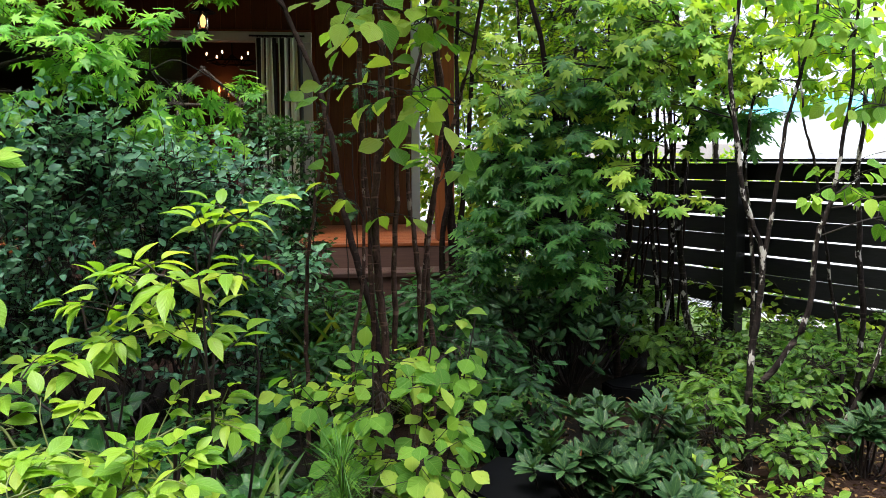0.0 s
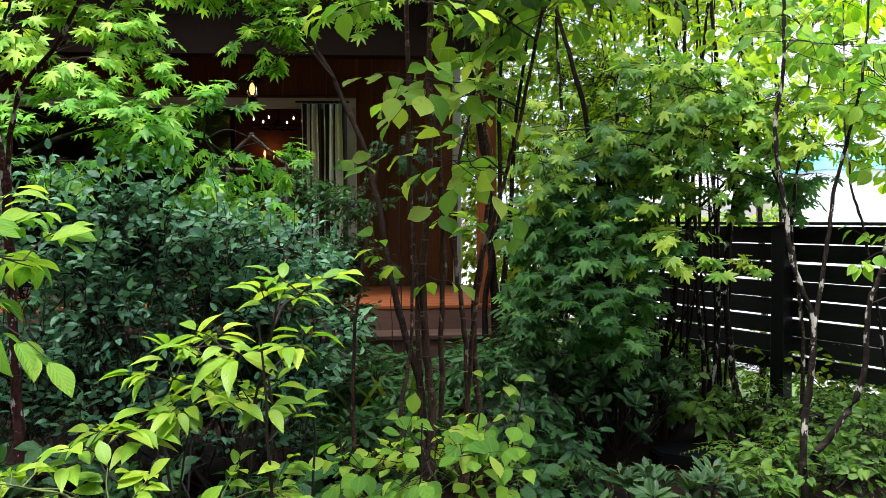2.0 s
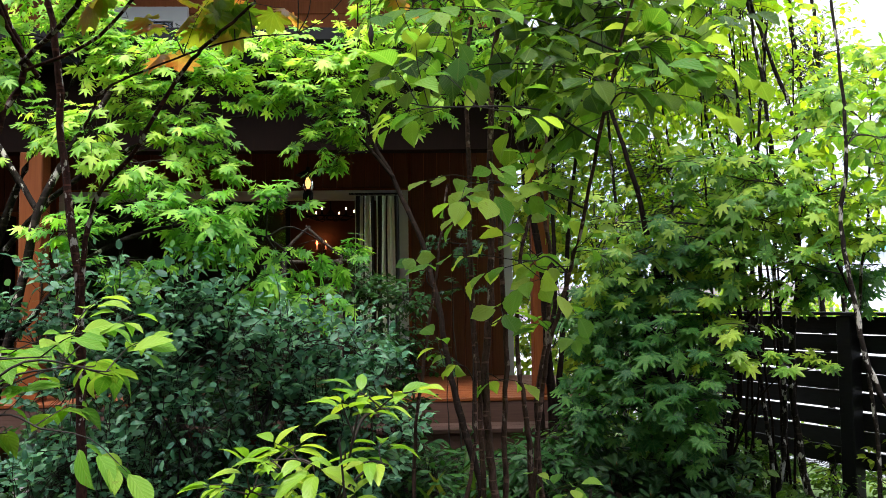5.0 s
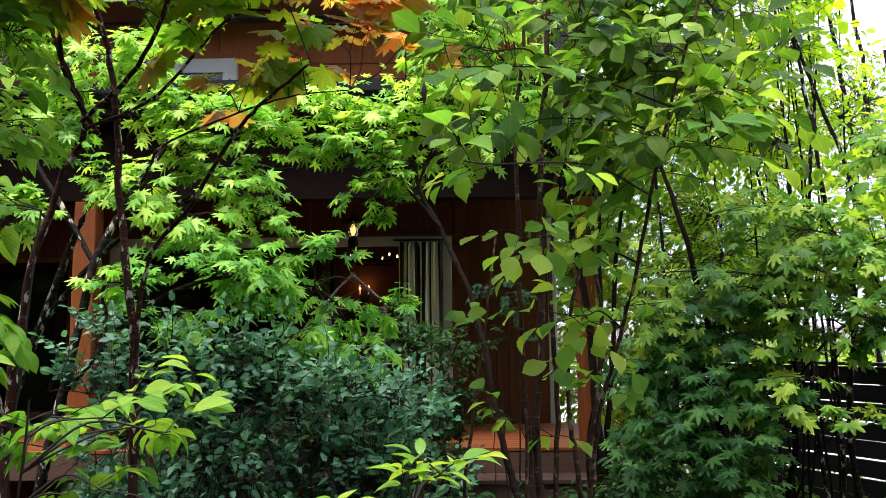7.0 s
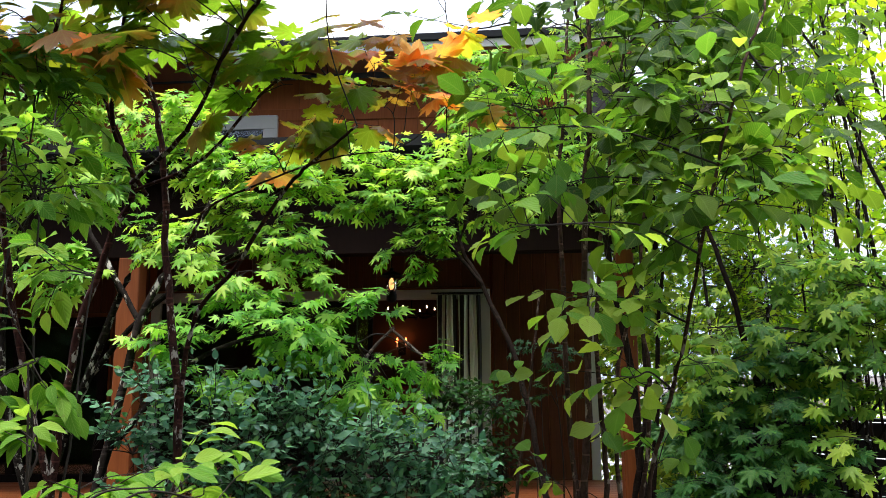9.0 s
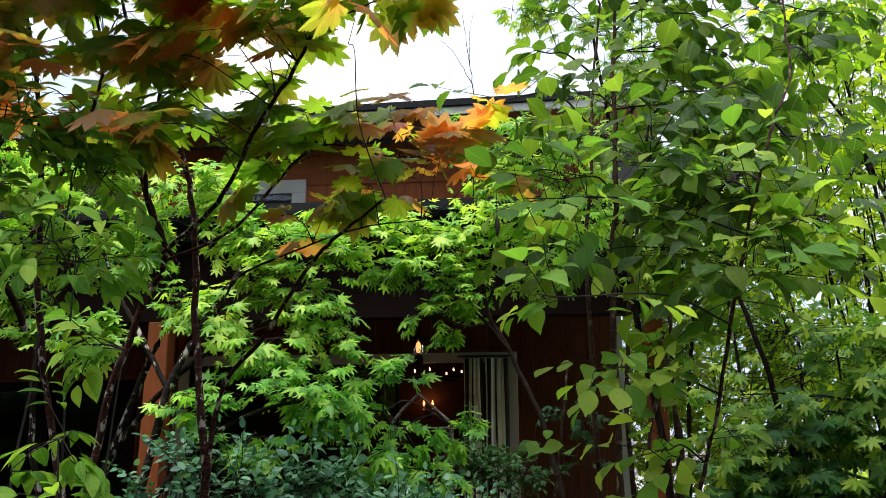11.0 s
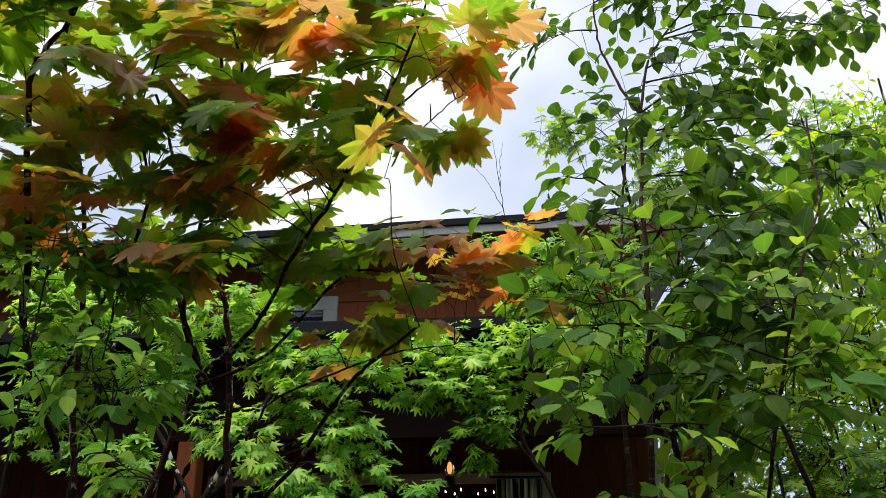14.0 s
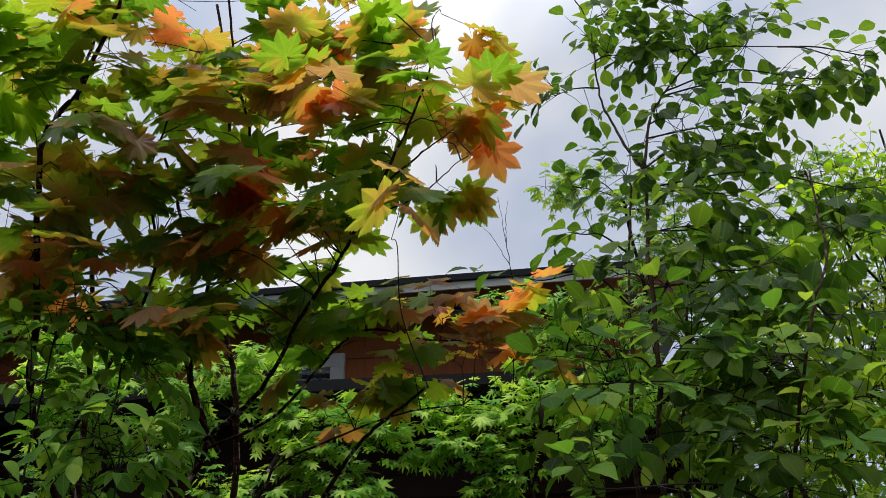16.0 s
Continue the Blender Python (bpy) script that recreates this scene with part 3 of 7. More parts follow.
def spray(leaves, twigs, base, way, length, count, size, rng, opposite=True, droop=0.35, face=0.55, spread=0.9, flop=0.25, twig_r=0.0025, petiole=0.22):
    """A twig from base along way with leaves along it."""
    way = unit(way)
    end = base + way * length - UP * droop * length * 0.3
    mid = (base + end) / 2 + UP * length * 0.05 + rng.normal(size=3) * length * 0.05
    line = spline([base, mid, end], 3)
    if twigs is not None:
        twigs.append(tube_arrays(line, twig_r, twig_r * 0.5, 3))
    flat = np.cross(way, UP)
    flat = unit(flat) if np.linalg.norm(flat) > 1e-3 else np.array([1.0, 0, 0])
    for i in range(count):
        t = 0.25 + 0.75 * (i + 1) / count
        q = base + (end - base) * t + UP * length * 0.05 * math.sin(math.pi * t)
        sides = (-1, 1) if opposite and i < count - 1 else ((1 if i % 2 else -1,) if i < count - 1 else (0,))
        for s in sides:
            d = way * (0.75 if s else 1.0) + flat * s * spread * (0.8 + 0.4 * rng.random()) + rng.normal(size=3) * 0.18
            d = unit(d) - UP * (droop + abs(rng.normal()) * flop)
            n = UP * (1 - face) + LIGHT * face + rng.normal(size=3) * flop + way * 0.25
            sz = size * (0.72 + 0.45 * rng.random())
            stalk = unit(d) * size * petiole
            if petiole > 0.3 and twigs is not None and s:
                twigs.append(tube_arrays(spline([q, q + stalk], 1), twig_r * 0.5, twig_r * 0.4, 3))
            leaves.add(q + stalk * (1 if s else 0.4), d, n, sz)


def crown(leaves, twigs, blobs, stems, rng, cover, size, area=0.5, per=5, length=None, deep=0.8, branch_r=0.006, rise=0.0, grow=1.0, **kw):
    """Fills a tree's leaf masses: a branch from the nearest stem into each mass, twigs from it, leaves on them.
    blobs: (x, y, z, half width, half height)."""
    pts = np.vstack(stems)
    length = length or size * 2.2
    least = kw.pop("least", 2)
    for cx, cy, cz, rx, rz in blobs:
        c = np.array([cx, cy, cz])
        ry = max(0.12, min(rx, 0.45) * deep)
        score = np.linalg.norm(pts - c, axis=1) + np.maximum(0, pts[:, 2] - cz + 0.05) * 1.5
        a = pts[np.argmin(score)]
        reach = c - a
        far = c + np.array([reach[0], reach[1], 0]) * min(1.0, rx / (np.linalg.norm(reach[:2]) + 1e-6)) * 0.5
        line = spline([a, a + reach * 0.5 + UP * 0.10 * np.linalg.norm(reach) + rng.normal(size=3) * 0.10 * min(0.4, np.linalg.norm(reach)), c, far], 5)
        twigs.append(tube_arrays(line, branch_r, branch_r * 0.4, 5))
        count = max(least, round(cover * math.pi * rx * rz / (size * size * area) / (2 * per - 1 if kw.get("opposite", True) else per)))
        for _ in range(count):
            v = unit(rng.normal(size=3)) * rng.random() ** 0.45
            tip = c + v * np.array([rx, ry, rz]) * grow
            near = line[np.argmin(np.linalg.norm(line - tip, axis=1))]
            way = (tip - near) * np.array([1, 1, 0.35]) + unit(reach) * 0.15 + rng.normal(size=3) * np.array([0.25, 0.25, 0.06]) + UP * rise * rng.random()
            way = unit(way)
            L = length * (0.7 + 0.6 * rng.random())
            gap = np.linalg.norm(tip - near)
            if gap < L * 0.8:
                b = near
                way = unit(way + (tip - near) / (gap + 0.02))
            else:
                b = tip - way * L * 0.7
                mid = (near + b) / 2 + rng.normal(size=3) * 0.05 * gap + UP * 0.06 * gap
                twigs.append(tube_arrays(spline([near, mid, b], 3), kw.get("twig_r", 0.0028), 0.0018, 3))
            spray(leaves, twigs, b, way, L, per, size * (0.85 + 0.3 * rng.random()), rng, **kw)


def stem_parts(parent, stems, bark, rng, radii, sides=9, name="stem", knot=0.06):
    """Each stem is a part; returns their centre lines."""
    lines = []
    for pts, (r0, r1) in zip(stems, radii):
        line = spline(pts, 7)
        line[1:-1] += rng.normal(size=(len(line) - 2, 3)) * np.array([0.0025, 0.0025, 0.0])
        u = np.concatenate([[0], np.cumsum(np.linalg.norm(np.diff(line, axis=0), axis=1))])
        bend = min(0.010, r0 * 0.4) * np.minimum(1, np.minimum(u, u[-1] - u) / 0.15)
        a, b, c, d = rng.uniform(0, math.tau, 4)
        line[:, 0] += bend * (np.sin(u * 5 + a) + 0.4 * np.sin(u * 14 + b))
        line[:, 1] += bend * (np.sin(u * 4.5 + c) + 0.4 * np.sin(u * 13 + d))
        v, f = tube_arrays(line, r0, r1, sides, rng, knot)
        part(name, mesh_from(name, v, f), bark, parent)
        lines.append(line)
    return lines


# ---- ground and setting ----
def ground_sheet():
    xs = np.concatenate([[-400, -60, -20], np.linspace(-8, 8, 81), [20, 60, 400]])
    ys = np.concatenate([[-400, -60, -20], np.linspace(-4, 12, 81), [20, 60, 400]])
    gx, gy = np.meshgrid(xs, ys, indexing="ij")
    z = np.array([[0.05 * noise.noise(Vector((x * 0.9, y * 0.9, 0))) + 0.02 * noise.noise(Vector((x * 4, y * 4, 3))) if abs(x) < 9 and -5 < y < 13 else -0.03 for y in ys] for x in xs])
    v = np.stack([gx, gy, z], axis=-1).reshape(-1, 3)
    ny = len(ys)
    i = np.arange(len(xs) - 1)[:, None] * ny + np.arange(ny - 1)[None, :]
    f = np.stack([i, i + ny, i + ny + 1, i + 1], axis=-1).reshape(-1, 4)
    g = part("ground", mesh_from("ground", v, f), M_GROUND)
    tagged(g, "damp garden soil with moss and leaf litter, darkened in colour for shade", "ground", kind="structure")


ground_sheet()
FX, FY = 3.07, 5.80                       # the fence's nearest post
FD = Vector((math.cos(radians(-64)), math.sin(radians(-64)), 0))
FTURN = Matrix.Translation((FX, FY, 0)) @ Matrix.Rotation(radians(-64), 4, "Z")
lot = part("gravel_lot", box(-60, 60, 1.3, 45, -0.05, 0.0, 0, turn=FTURN @ Matrix.Translation((0, 0, 0.07))), M_LOT)
tagged(lot, "pale bright gravel yard beyond the fence", "yard", kind="structure")
verge = part("grass_verge", box(-60, 60, 0.12, 1.3, -0.05, 0.0, 0, turn=FTURN @ Matrix.Translation((0, 0, 0.074))), M_LAWN)
tagged(verge, "strip of bright lawn along the fence", "lawn", kind="structure")


def slate(cx, cy, rx, ry, seed):
    rng = random.Random(seed)
    bm = bmesh.new()
    ring = [(cx + rx * math.cos(a) * rng.uniform(0.82, 1.1), cy + ry * math.sin(a) * rng.uniform(0.82, 1.1)) for a in [i * math.tau / 11 for i in range(11)]]
    lo = [bm.verts.new((x, y, -0.05)) for x, y in ring]
    hi = [bm.verts.new((x, y, 0.075 + rng.uniform(-0.006, 0.006))) for x, y in ring]
    bm.faces.new(hi)
    for i in range(11):
        bm.faces.new((lo[i], lo[(i + 1) % 11], hi[(i + 1) % 11], hi[i]))
    bmesh.ops.bevel(bm, geom=[e for e in bm.edges if e.verts[0].co.z > 0 and e.verts[1].co.z > 0], offset=0.012, segments=2, affect="EDGES")
    return bm


for cx, cy, rx, ry, sd in ((0.95, 3.55, 0.22, 0.33, 1), (1.02, 4.25, 0.2, 0.3, 2), (2.30, 5.05, 0.42, 0.26, 3)):
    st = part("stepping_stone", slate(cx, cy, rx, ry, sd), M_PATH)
    tagged(st, "wet slate stepping stone set in soil, its colour darkened for shade", "stone", "stepping stones")

# ---- the house ----
WY, PY, DZ = 9.0, 7.2, 0.80               # wall plane, porch posts, deck height
house = thing("house", (-1.5, WY, 0.0), "orange-brown timber house with a deep covered porch", "house")


def boards(parent, x0, x1, z0, z1, y, width, mat_, seed, name="plank", rise=0.0):
    """Upright boards side by side, with open joints."""
    rng = random.Random(seed)
    n = max(1, round((x1 - x0) / width))
    w = (x1 - x0) / n
    shared = {}
    for i in range(n):
        key = i if rise else i % 3
        if key not in shared:
            bm = box(-w / 2 + 0.003, w / 2 - 0.003, -0.011, 0.011, 0, z1 - z0 + rise * (i + 0.5) * w, 0.003)
            me = bpy.data.meshes.new(name)
            bm.to_mesh(me)
            bm.free()
            me.materials.append(mat_)
            shared[key] = me
        ob = new(name, shared[key])
        ob.parent = parent
        ob.matrix_basis = Matrix.Translation((x0 + (i + 0.5) * w - house.location.x, y + rng.uniform(-0.002, 0.002) - house.location.y, z0 - house.location.z)) if parent is house else Matrix.Translation((x0 + (i + 0.5) * w, y + rng.uniform(-0.002, 0.002), z0))


for x0, x1, z0, z1 in ((-0.03, 1.04, 0.0, 6.0), (-3.73, -0.03, 2.80, 6.0), (-4.20, -3.73, 0.0, 6.0), (-6.2, -4.20, 2.55, 6.0), (-8.0, -6.2, 0.0, 6.0), (-6.2, -4.2, 0, 0.8), (-3.73, -0.03, 0, 0.74)):
    part("wall", box(x0, x1, WY + 0.016, WY + 0.2, z0, min(z1, 5.24), 0), M_UPPER, house)
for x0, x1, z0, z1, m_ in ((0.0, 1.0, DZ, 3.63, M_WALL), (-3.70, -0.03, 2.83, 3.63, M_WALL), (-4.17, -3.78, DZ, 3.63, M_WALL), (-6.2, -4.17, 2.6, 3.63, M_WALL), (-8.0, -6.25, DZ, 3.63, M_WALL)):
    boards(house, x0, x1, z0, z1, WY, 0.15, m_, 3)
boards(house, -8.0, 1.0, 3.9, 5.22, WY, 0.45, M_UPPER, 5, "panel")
part("band", box(-8.0, 1.04, WY - 0.03, WY - 0.013, 4.74, 4.88), M_UPPER, house, "projecting board band")
part("corner_trim", box(1.0, 1.09, WY - 0.02, WY + 0.21, 0.2, 5.26), M_FRAME, house, "pale grey corner board")
# side and rear walls close the room
part("side_wall", box(0.86, 1.04, WY + 0.21, 13.2, 0.0, 5.2, 0), M_UPPER, house)
part("rear_wall", box(-8.0, 0.86, 13.0, 13.2, 0.0, 4.9, 0), M_ROOM, house)
part("far_side_wall", box(-8.0, -7.8, WY + 0.21, 13.0, 0.0, 4.9, 0), M_ROOM, house)
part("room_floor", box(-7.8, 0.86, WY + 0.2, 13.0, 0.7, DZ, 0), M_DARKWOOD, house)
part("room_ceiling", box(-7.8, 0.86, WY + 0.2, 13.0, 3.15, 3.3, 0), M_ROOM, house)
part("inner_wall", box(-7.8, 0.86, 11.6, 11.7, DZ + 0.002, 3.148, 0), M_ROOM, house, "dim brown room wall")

# the roof: low mono-pitch with a pale fascia and a dark drip edge
ROOF = Matrix.Translation((0, 8.25, 5.36)) @ Matrix.Rotation(radians(-1.1), 4, "Y") @ Matrix.Rotation(radians(4), 4, "X")
roof = part("roof", box(-9.0, 1.75, 0.0, 5.6, 0.0, 0.05, 0.004, turn=ROOF), M_ROOF, house, "thin charcoal metal roof")
part("drip_edge", box(-9.0, 1.77, -0.03, 0.02, -0.012, 0.062, 0.004, turn=ROOF), M_ROOF, house)
part("fascia", box(-8.98, 1.74, 0.004, 0.03, -0.10, -0.014, 0.003, turn=ROOF), M_FASCIA, house, "weathered white fascia board")
part("soffit", box(-8.98, 1.72, 0.032, 0.75, -0.08, -0.065, 0, turn=ROOF), M_UPPER, house)
for i in range(16):
    part("roof_clip", box(-8.6 + 0.68 * i, -8.58 + 0.68 * i, 0.02, 0.05, 0.05, 0.085, 0.002, turn=ROOF), M_BLACK, house)

# upper window
upw = part("upper_window", box(-3.44, -2.42, WY - 0.05, WY + 0.015, 3.98, 4.72, 0), M_BLACK, house)
bm = bmesh.new()
for b in ((-3.56, -2.38, 4.64, 4.80), (-3.56, -3.42, 3.95, 4.64), (-2.54, -2.38, 3.95, 4.64), (-3.42, -2.54, 3.95, 4.02)):
    box(b[0], b[1], WY - 0.075, WY - 0.014, b[2], b[3], 0.004, bm)
part("window_frame", bm, M_FRAME, upw, "pale grey window frame")
part("pane", box(-3.41, -2.55, WY - 0.062, WY - 0.056, 4.03, 4.63, 0), M_GLASS, upw)
part("meeting_rail", box(-3.41, -2.55, WY - 0.068, WY - 0.063, 4.52, 4.56, 0), M_BLACK, upw)

# the porch
part("porch_roof", box(-8.2, 1.5, 0.0, 2.35, 0.0, 0.06, 0.004, turn=Matrix.Translation((0, 6.86, 3.80)) @ Matrix.Rotation(radians(9), 4, "X")), M_ROOF, house, "dark metal porch roof")
part("porch_ceiling", box(-8.2, 1.45, 6.95, WY - 0.012, 3.64, 3.68, 0), M_DARKWOOD, house, "dark timber porch ceiling, its colour deepened for shade")
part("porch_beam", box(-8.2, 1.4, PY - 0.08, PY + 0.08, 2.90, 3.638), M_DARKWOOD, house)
part("porch_fascia", box(-8.2, 1.45, 6.90, 6.948, 3.60, 3.78), M_BLACK, house)
bm = bmesh.new()
prof = [(6.78, 3.86), (6.775, 3.76), (6.80, 3.71), (6.86, 3.70), (6.898, 3.73), (6.898, 3.86), (6.888, 3.86), (6.888, 3.735), (6.858, 3.712), (6.806, 3.722), (6.785, 3.765), (6.79, 3.86)]
ends = [[bm.verts.new((x, y, z)) for y, z in prof] for x in (-8.2, 1.5)]
for i in range(len(prof)):
    j = (i + 1) % len(prof)
    bm.faces.new((ends[0][i], ends[0][j], ends[1][j], ends[1][i]))
bm.faces.new(ends[0][::-1])
bm.faces.new(ends[1])
part("gutter", bm, M_BLACK, house, "black metal gutter")
for x0, x1 in ((-3.29, -3.10), (1.04, 1.19), (-7.5, -7.32)):
    part("porch_post", box(x0, x1, PY - 0.085, PY + 0.085, DZ, 2.90, 0.008), M_POST, house, "orange stained porch post")
part("deck_frame", box(-8.2, 1.5, 7.02, WY - 0.012, 0.55, 0.77, 0.004), M_STEP, house)
part("deck_face", box(-8.2, 1.52, 6.985, 7.018, 0.56, 0.768, 0.004), M_STEP, house, "weathered red deck edge")
for i in range(14):
    y0 = 6.98 + i * 0.143
    part("deck_board", box(-8.2, 1.53, y0, y0 + 0.137, 0.772, DZ, 0.003), M_DECK, house)
for x in (-7.5, -5.4, -3.2, -1.0, 1.1):
    part("deck_pier", box(x - 0.09, x + 0.09, 7.1, 7.28, -0.05, 0.55), M_STONE, house)
for k, (y0, z1) in enumerate(((6.62, 0.60), (6.26, 0.38))):
    for j in range(2):
        part("step_board", box(-0.3, 1.3, y0 + 0.18 * j, y0 + 0.18 * j + 0.172, z1 - 0.035, z1, 0.004), M_STEP, house)
    part("step_riser", box(-0.28, 1.28, y0 + 0.02, y0 + 0.045, z1 - 0.2, z1 - 0.037, 0.003), M_STEP, house)
for x in (-0.29, 1.26):
    part("step_side", box(x, x + 0.035, 6.285, 6.98, -0.02, 0.345, 0.003), M_STEP, house)

# the wide garden door
door = tagged(part("window_1", box(-3.73, -0.03, WY - 0.045, WY + 0.06, 2.70, 2.80, 0.004), M_FRAME), "wide pale-grey framed garden door standing open with dark room behind", "window", kind="structure")
for x0, x1, z0, z1 in ((-0.13, -0.03, DZ, 2.698), (-3.73, -3.63, DZ, 2.698), (-3.63, -0.13, DZ - 0.02, DZ + 0.03)):
    part("window_frame", box(x0, x1, WY - 0.045, WY + 0.06, z0, z1, 0.004), M_FRAME, door)
for x0, x1 in ((-3.62, -2.45), (-2.47, -1.30)):
    sash = bmesh.new()
    yy = WY + (0.0 if x0 < -3 else 0.03)
    for b in ((x0, x1, 2.63, 2.69), (x0, x1, DZ + 0.035, DZ + 0.10), (x0, x0 + 0.05, DZ + 0.10, 2.63), (x1 - 0.05, x1, DZ + 0.10, 2.63)):
        box(b[0], b[1], yy - 0.013, yy + 0.013, b[2], b[3], 0.003, sash)
    sl = part("sash", sash, M_BLACK, door, "dark sliding sash")
    pane = part("pane", box(x0 + 0.05, x1 - 0.05, yy - 0.003, yy + 0.003, DZ + 0.10, 2.63, 0), M_GLASS, sl)
    pane.visible_shadow = False
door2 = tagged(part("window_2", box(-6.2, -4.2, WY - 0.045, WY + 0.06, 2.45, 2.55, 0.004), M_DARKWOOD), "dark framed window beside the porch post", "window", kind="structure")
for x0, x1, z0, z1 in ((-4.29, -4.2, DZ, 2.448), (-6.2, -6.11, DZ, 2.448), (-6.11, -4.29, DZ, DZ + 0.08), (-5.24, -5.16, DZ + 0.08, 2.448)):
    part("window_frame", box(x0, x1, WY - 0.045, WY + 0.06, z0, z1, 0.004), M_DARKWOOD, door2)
part("pane", box(-6.11, -4.29, WY + 0.01, WY + 0.016, DZ + 0.082, 2.446, 0), M_GLASS, door2).visible_shadow = False


def curtain(x0, x1, seed, z0=0.84, z1=2.73, y=8.90):
    rng = random.Random(seed)
    n, rows = 60, 10
    vs, uv = [], []
    ph = rng.uniform(0, 6)
    for j in range(rows + 1):
        v = j / rows
        for i in range(n + 1):
            u = i / n
            vs.append((x0 + (x1 - x0) * u + 0.005 * math.sin(7 * v + u * 6), y + 0.022 * math.sin(u * 20 + ph) * (0.6 + 0.4 * v) + 0.006 * math.sin(u * 47), z1 + (z0 - z1) * v))
            uv.append((u, v))
    f = [(j * (n + 1) + i, j * (n + 1) + i + 1, (j + 1) * (n + 1) + i + 1, (j + 1) * (n + 1) + i) for j in range(rows) for i in range(n)]
    me = mesh_from("cloth", vs, f, uv, (M_CURTAIN,))
    return me


for x0, x1, sd in ((-0.60, -0.39, 1), (-0.37, -0.13, 2)):
    c = thing("curtain", ((x0 + x1) / 2, 8.90, 0.84), "pale curtain with black stripes gathered at the door side", "curtain", "door curtains")
    cl = part("cloth", curtain(x0, x1, sd), None, c)
    so = cl.modifiers.new("thick", "SOLIDIFY")
    so.thickness = 0.003
    for k in range(4):
        bm = bmesh.new()
        bmesh.ops.create_cone(bm, cap_ends=True, segments=10, radius1=0.011, radius2=0.011, depth=0.008)
        bmesh.ops.transform(bm, matrix=Matrix.Translation((x0 + (k + 0.5) * (x1 - x0) / 4, 8.90, 2.745)) @ Matrix.Rotation(radians(90), 4, "Y"), verts=bm.verts)
        part("ring", bm, M_BLACK, c)
rod = part("curtain_rod", mesh_from("curtain_rod", *tube_arrays(np.array([[-0.66, 8.90, 2.752], [-0.4, 8.90, 2.752], [-0.1, 8.90, 2.752]]), 0.010, 0.010, 10)), M_BLACK)
tagged(rod, "thin black curtain rod across the garden door", "curtain rod")


# ---- lamps ----
def lantern(x, y, z):
    t = thing("hanging_lantern", (x, y, z), "black hanging lantern with a clear glass chimney and a lit filament", "lantern")
    part("chain", mesh_from("chain", *tube_arrays(np.array([[x, y, z + 0.24], [x + 0.002, y, z + 0.4], [x, y, 3.64]]), 0.005, 0.005, 6)), M_BLACK, t)
    part("cap", lathe([(0.004, 0.245), (0.018, 0.24), (0.02, 0.21), (0.05, 0.20), (0.115, 0.165), (0.118, 0.158), (0.05, 0.185), (0.03, 0.18)], (x, y, z), 20), M_BLACK, t, "flared black metal cap")
    part("chimney", lathe([(0.03, 0.18), (0.034, 0.15), (0.055, 0.09), (0.052, 0.04), (0.036, 0.0)], (x, y, z), 20), M_GLASS, t, "clear glass chimney").visible_shadow = False
    part("bulb", lathe([(0.002, 0.145), (0.016, 0.13), (0.027, 0.095), (0.024, 0.06), (0.012, 0.03)], (x, y, z), 12), M_FLAME, t, "glowing warm filament bulb")
    part("burner", lathe([(0.012, 0.03), (0.038, 0.02), (0.042, 0.0), (0.05, -0.02), (0.05, -0.07), (0.035, -0.09), (0.004, -0.1)], (x, y, z), 16), M_BLACK, t)
    return t


lantern(-0.98, 8.0, 2.66)


def chandelier(x, y, z):
    t = thing("chandelier", (x, y, z), "dark iron chandelier with lit candle bulbs", "chandelier")
    ring = [(x + 0.30 * math.cos(a), y + 0.30 * math.sin(a), z - 0.08) for a in np.linspace(0, math.tau, 25)]
    part("ring", mesh_from("ring", *tube_arrays(np.array(ring), 0.010, 0.010, 8)), M_BLACK, t)
    part("rod", mesh_from("rod", *tube_arrays(np.array([[x, y, z - 0.08], [x, y, z + 0.1], [x, y, 3.15]]), 0.008, 0.008, 8)), M_BLACK, t)
    for k in range(6):
        a = k * math.tau / 6 + 0.25
        px, py = x + 0.30 * math.cos(a), y + 0.30 * math.sin(a)
        part("arm", mesh_from("arm", *tube_arrays(spline([(x, y, z + 0.02), ((x + px) / 2, (y + py) / 2, z - 0.12), (px, py, z - 0.05)], 5), 0.006, 0.006, 6)), M_BLACK, t)
        part("candle", lathe([(0.022, -0.07), (0.010, -0.055), (0.010, -0.01)], (px, py, z), 10), M_BLACK, t)
        part("bulb", lathe([(0.006, -0.01), (0.010, 0.004), (0.007, 0.016), (0.002, 0.026)], (px, py, z), 10), M_CANDLE, t, "lit candle bulb")


chandelier(-1.02, 10.6, 2.75)


def sconce(x, y, z):
    t = thing("wall_sconce", (x, y, z), "small iron wall sconce with two lit candles", "wall lamp")
    part("plate", box(x - 0.05, x + 0.05, y - 0.015, y, z - 0.16, z + 0.02, 0.004), M_BLACK, t)
    for dx in (-0.06, 0.06):
        part("arm", mesh_from("arm", *tube_arrays(spline([(x, y - 0.01, z - 0.1), (x + dx * 0.6, y - 0.08, z - 0.13), (x + dx, y - 0.1, z - 0.06)], 5), 0.005, 0.005, 6)), M_BLACK, t)
        part("candle", lathe([(0.02, -0.06), (0.010, -0.05), (0.010, 0.0)], (x + dx, y - 0.1, z), 10), M_FRAME, t)
        part("bulb", lathe([(0.008, 0.0), (0.016, 0.02), (0.011, 0.045), (0.002, 0.07)], (x + dx, y - 0.1, z), 10), M_SCONCE, t, "glowing amber bulb")


sconce(-1.24, 11.6, 2.38)
glow = new("sconce_light", bpy.data.lights.new("sconce_light", "POINT"))
glow.data.energy = 0.45
glow.data.color = (1.0, 0.36, 0.12)
glow.data.shadow_soft_size = 0.04
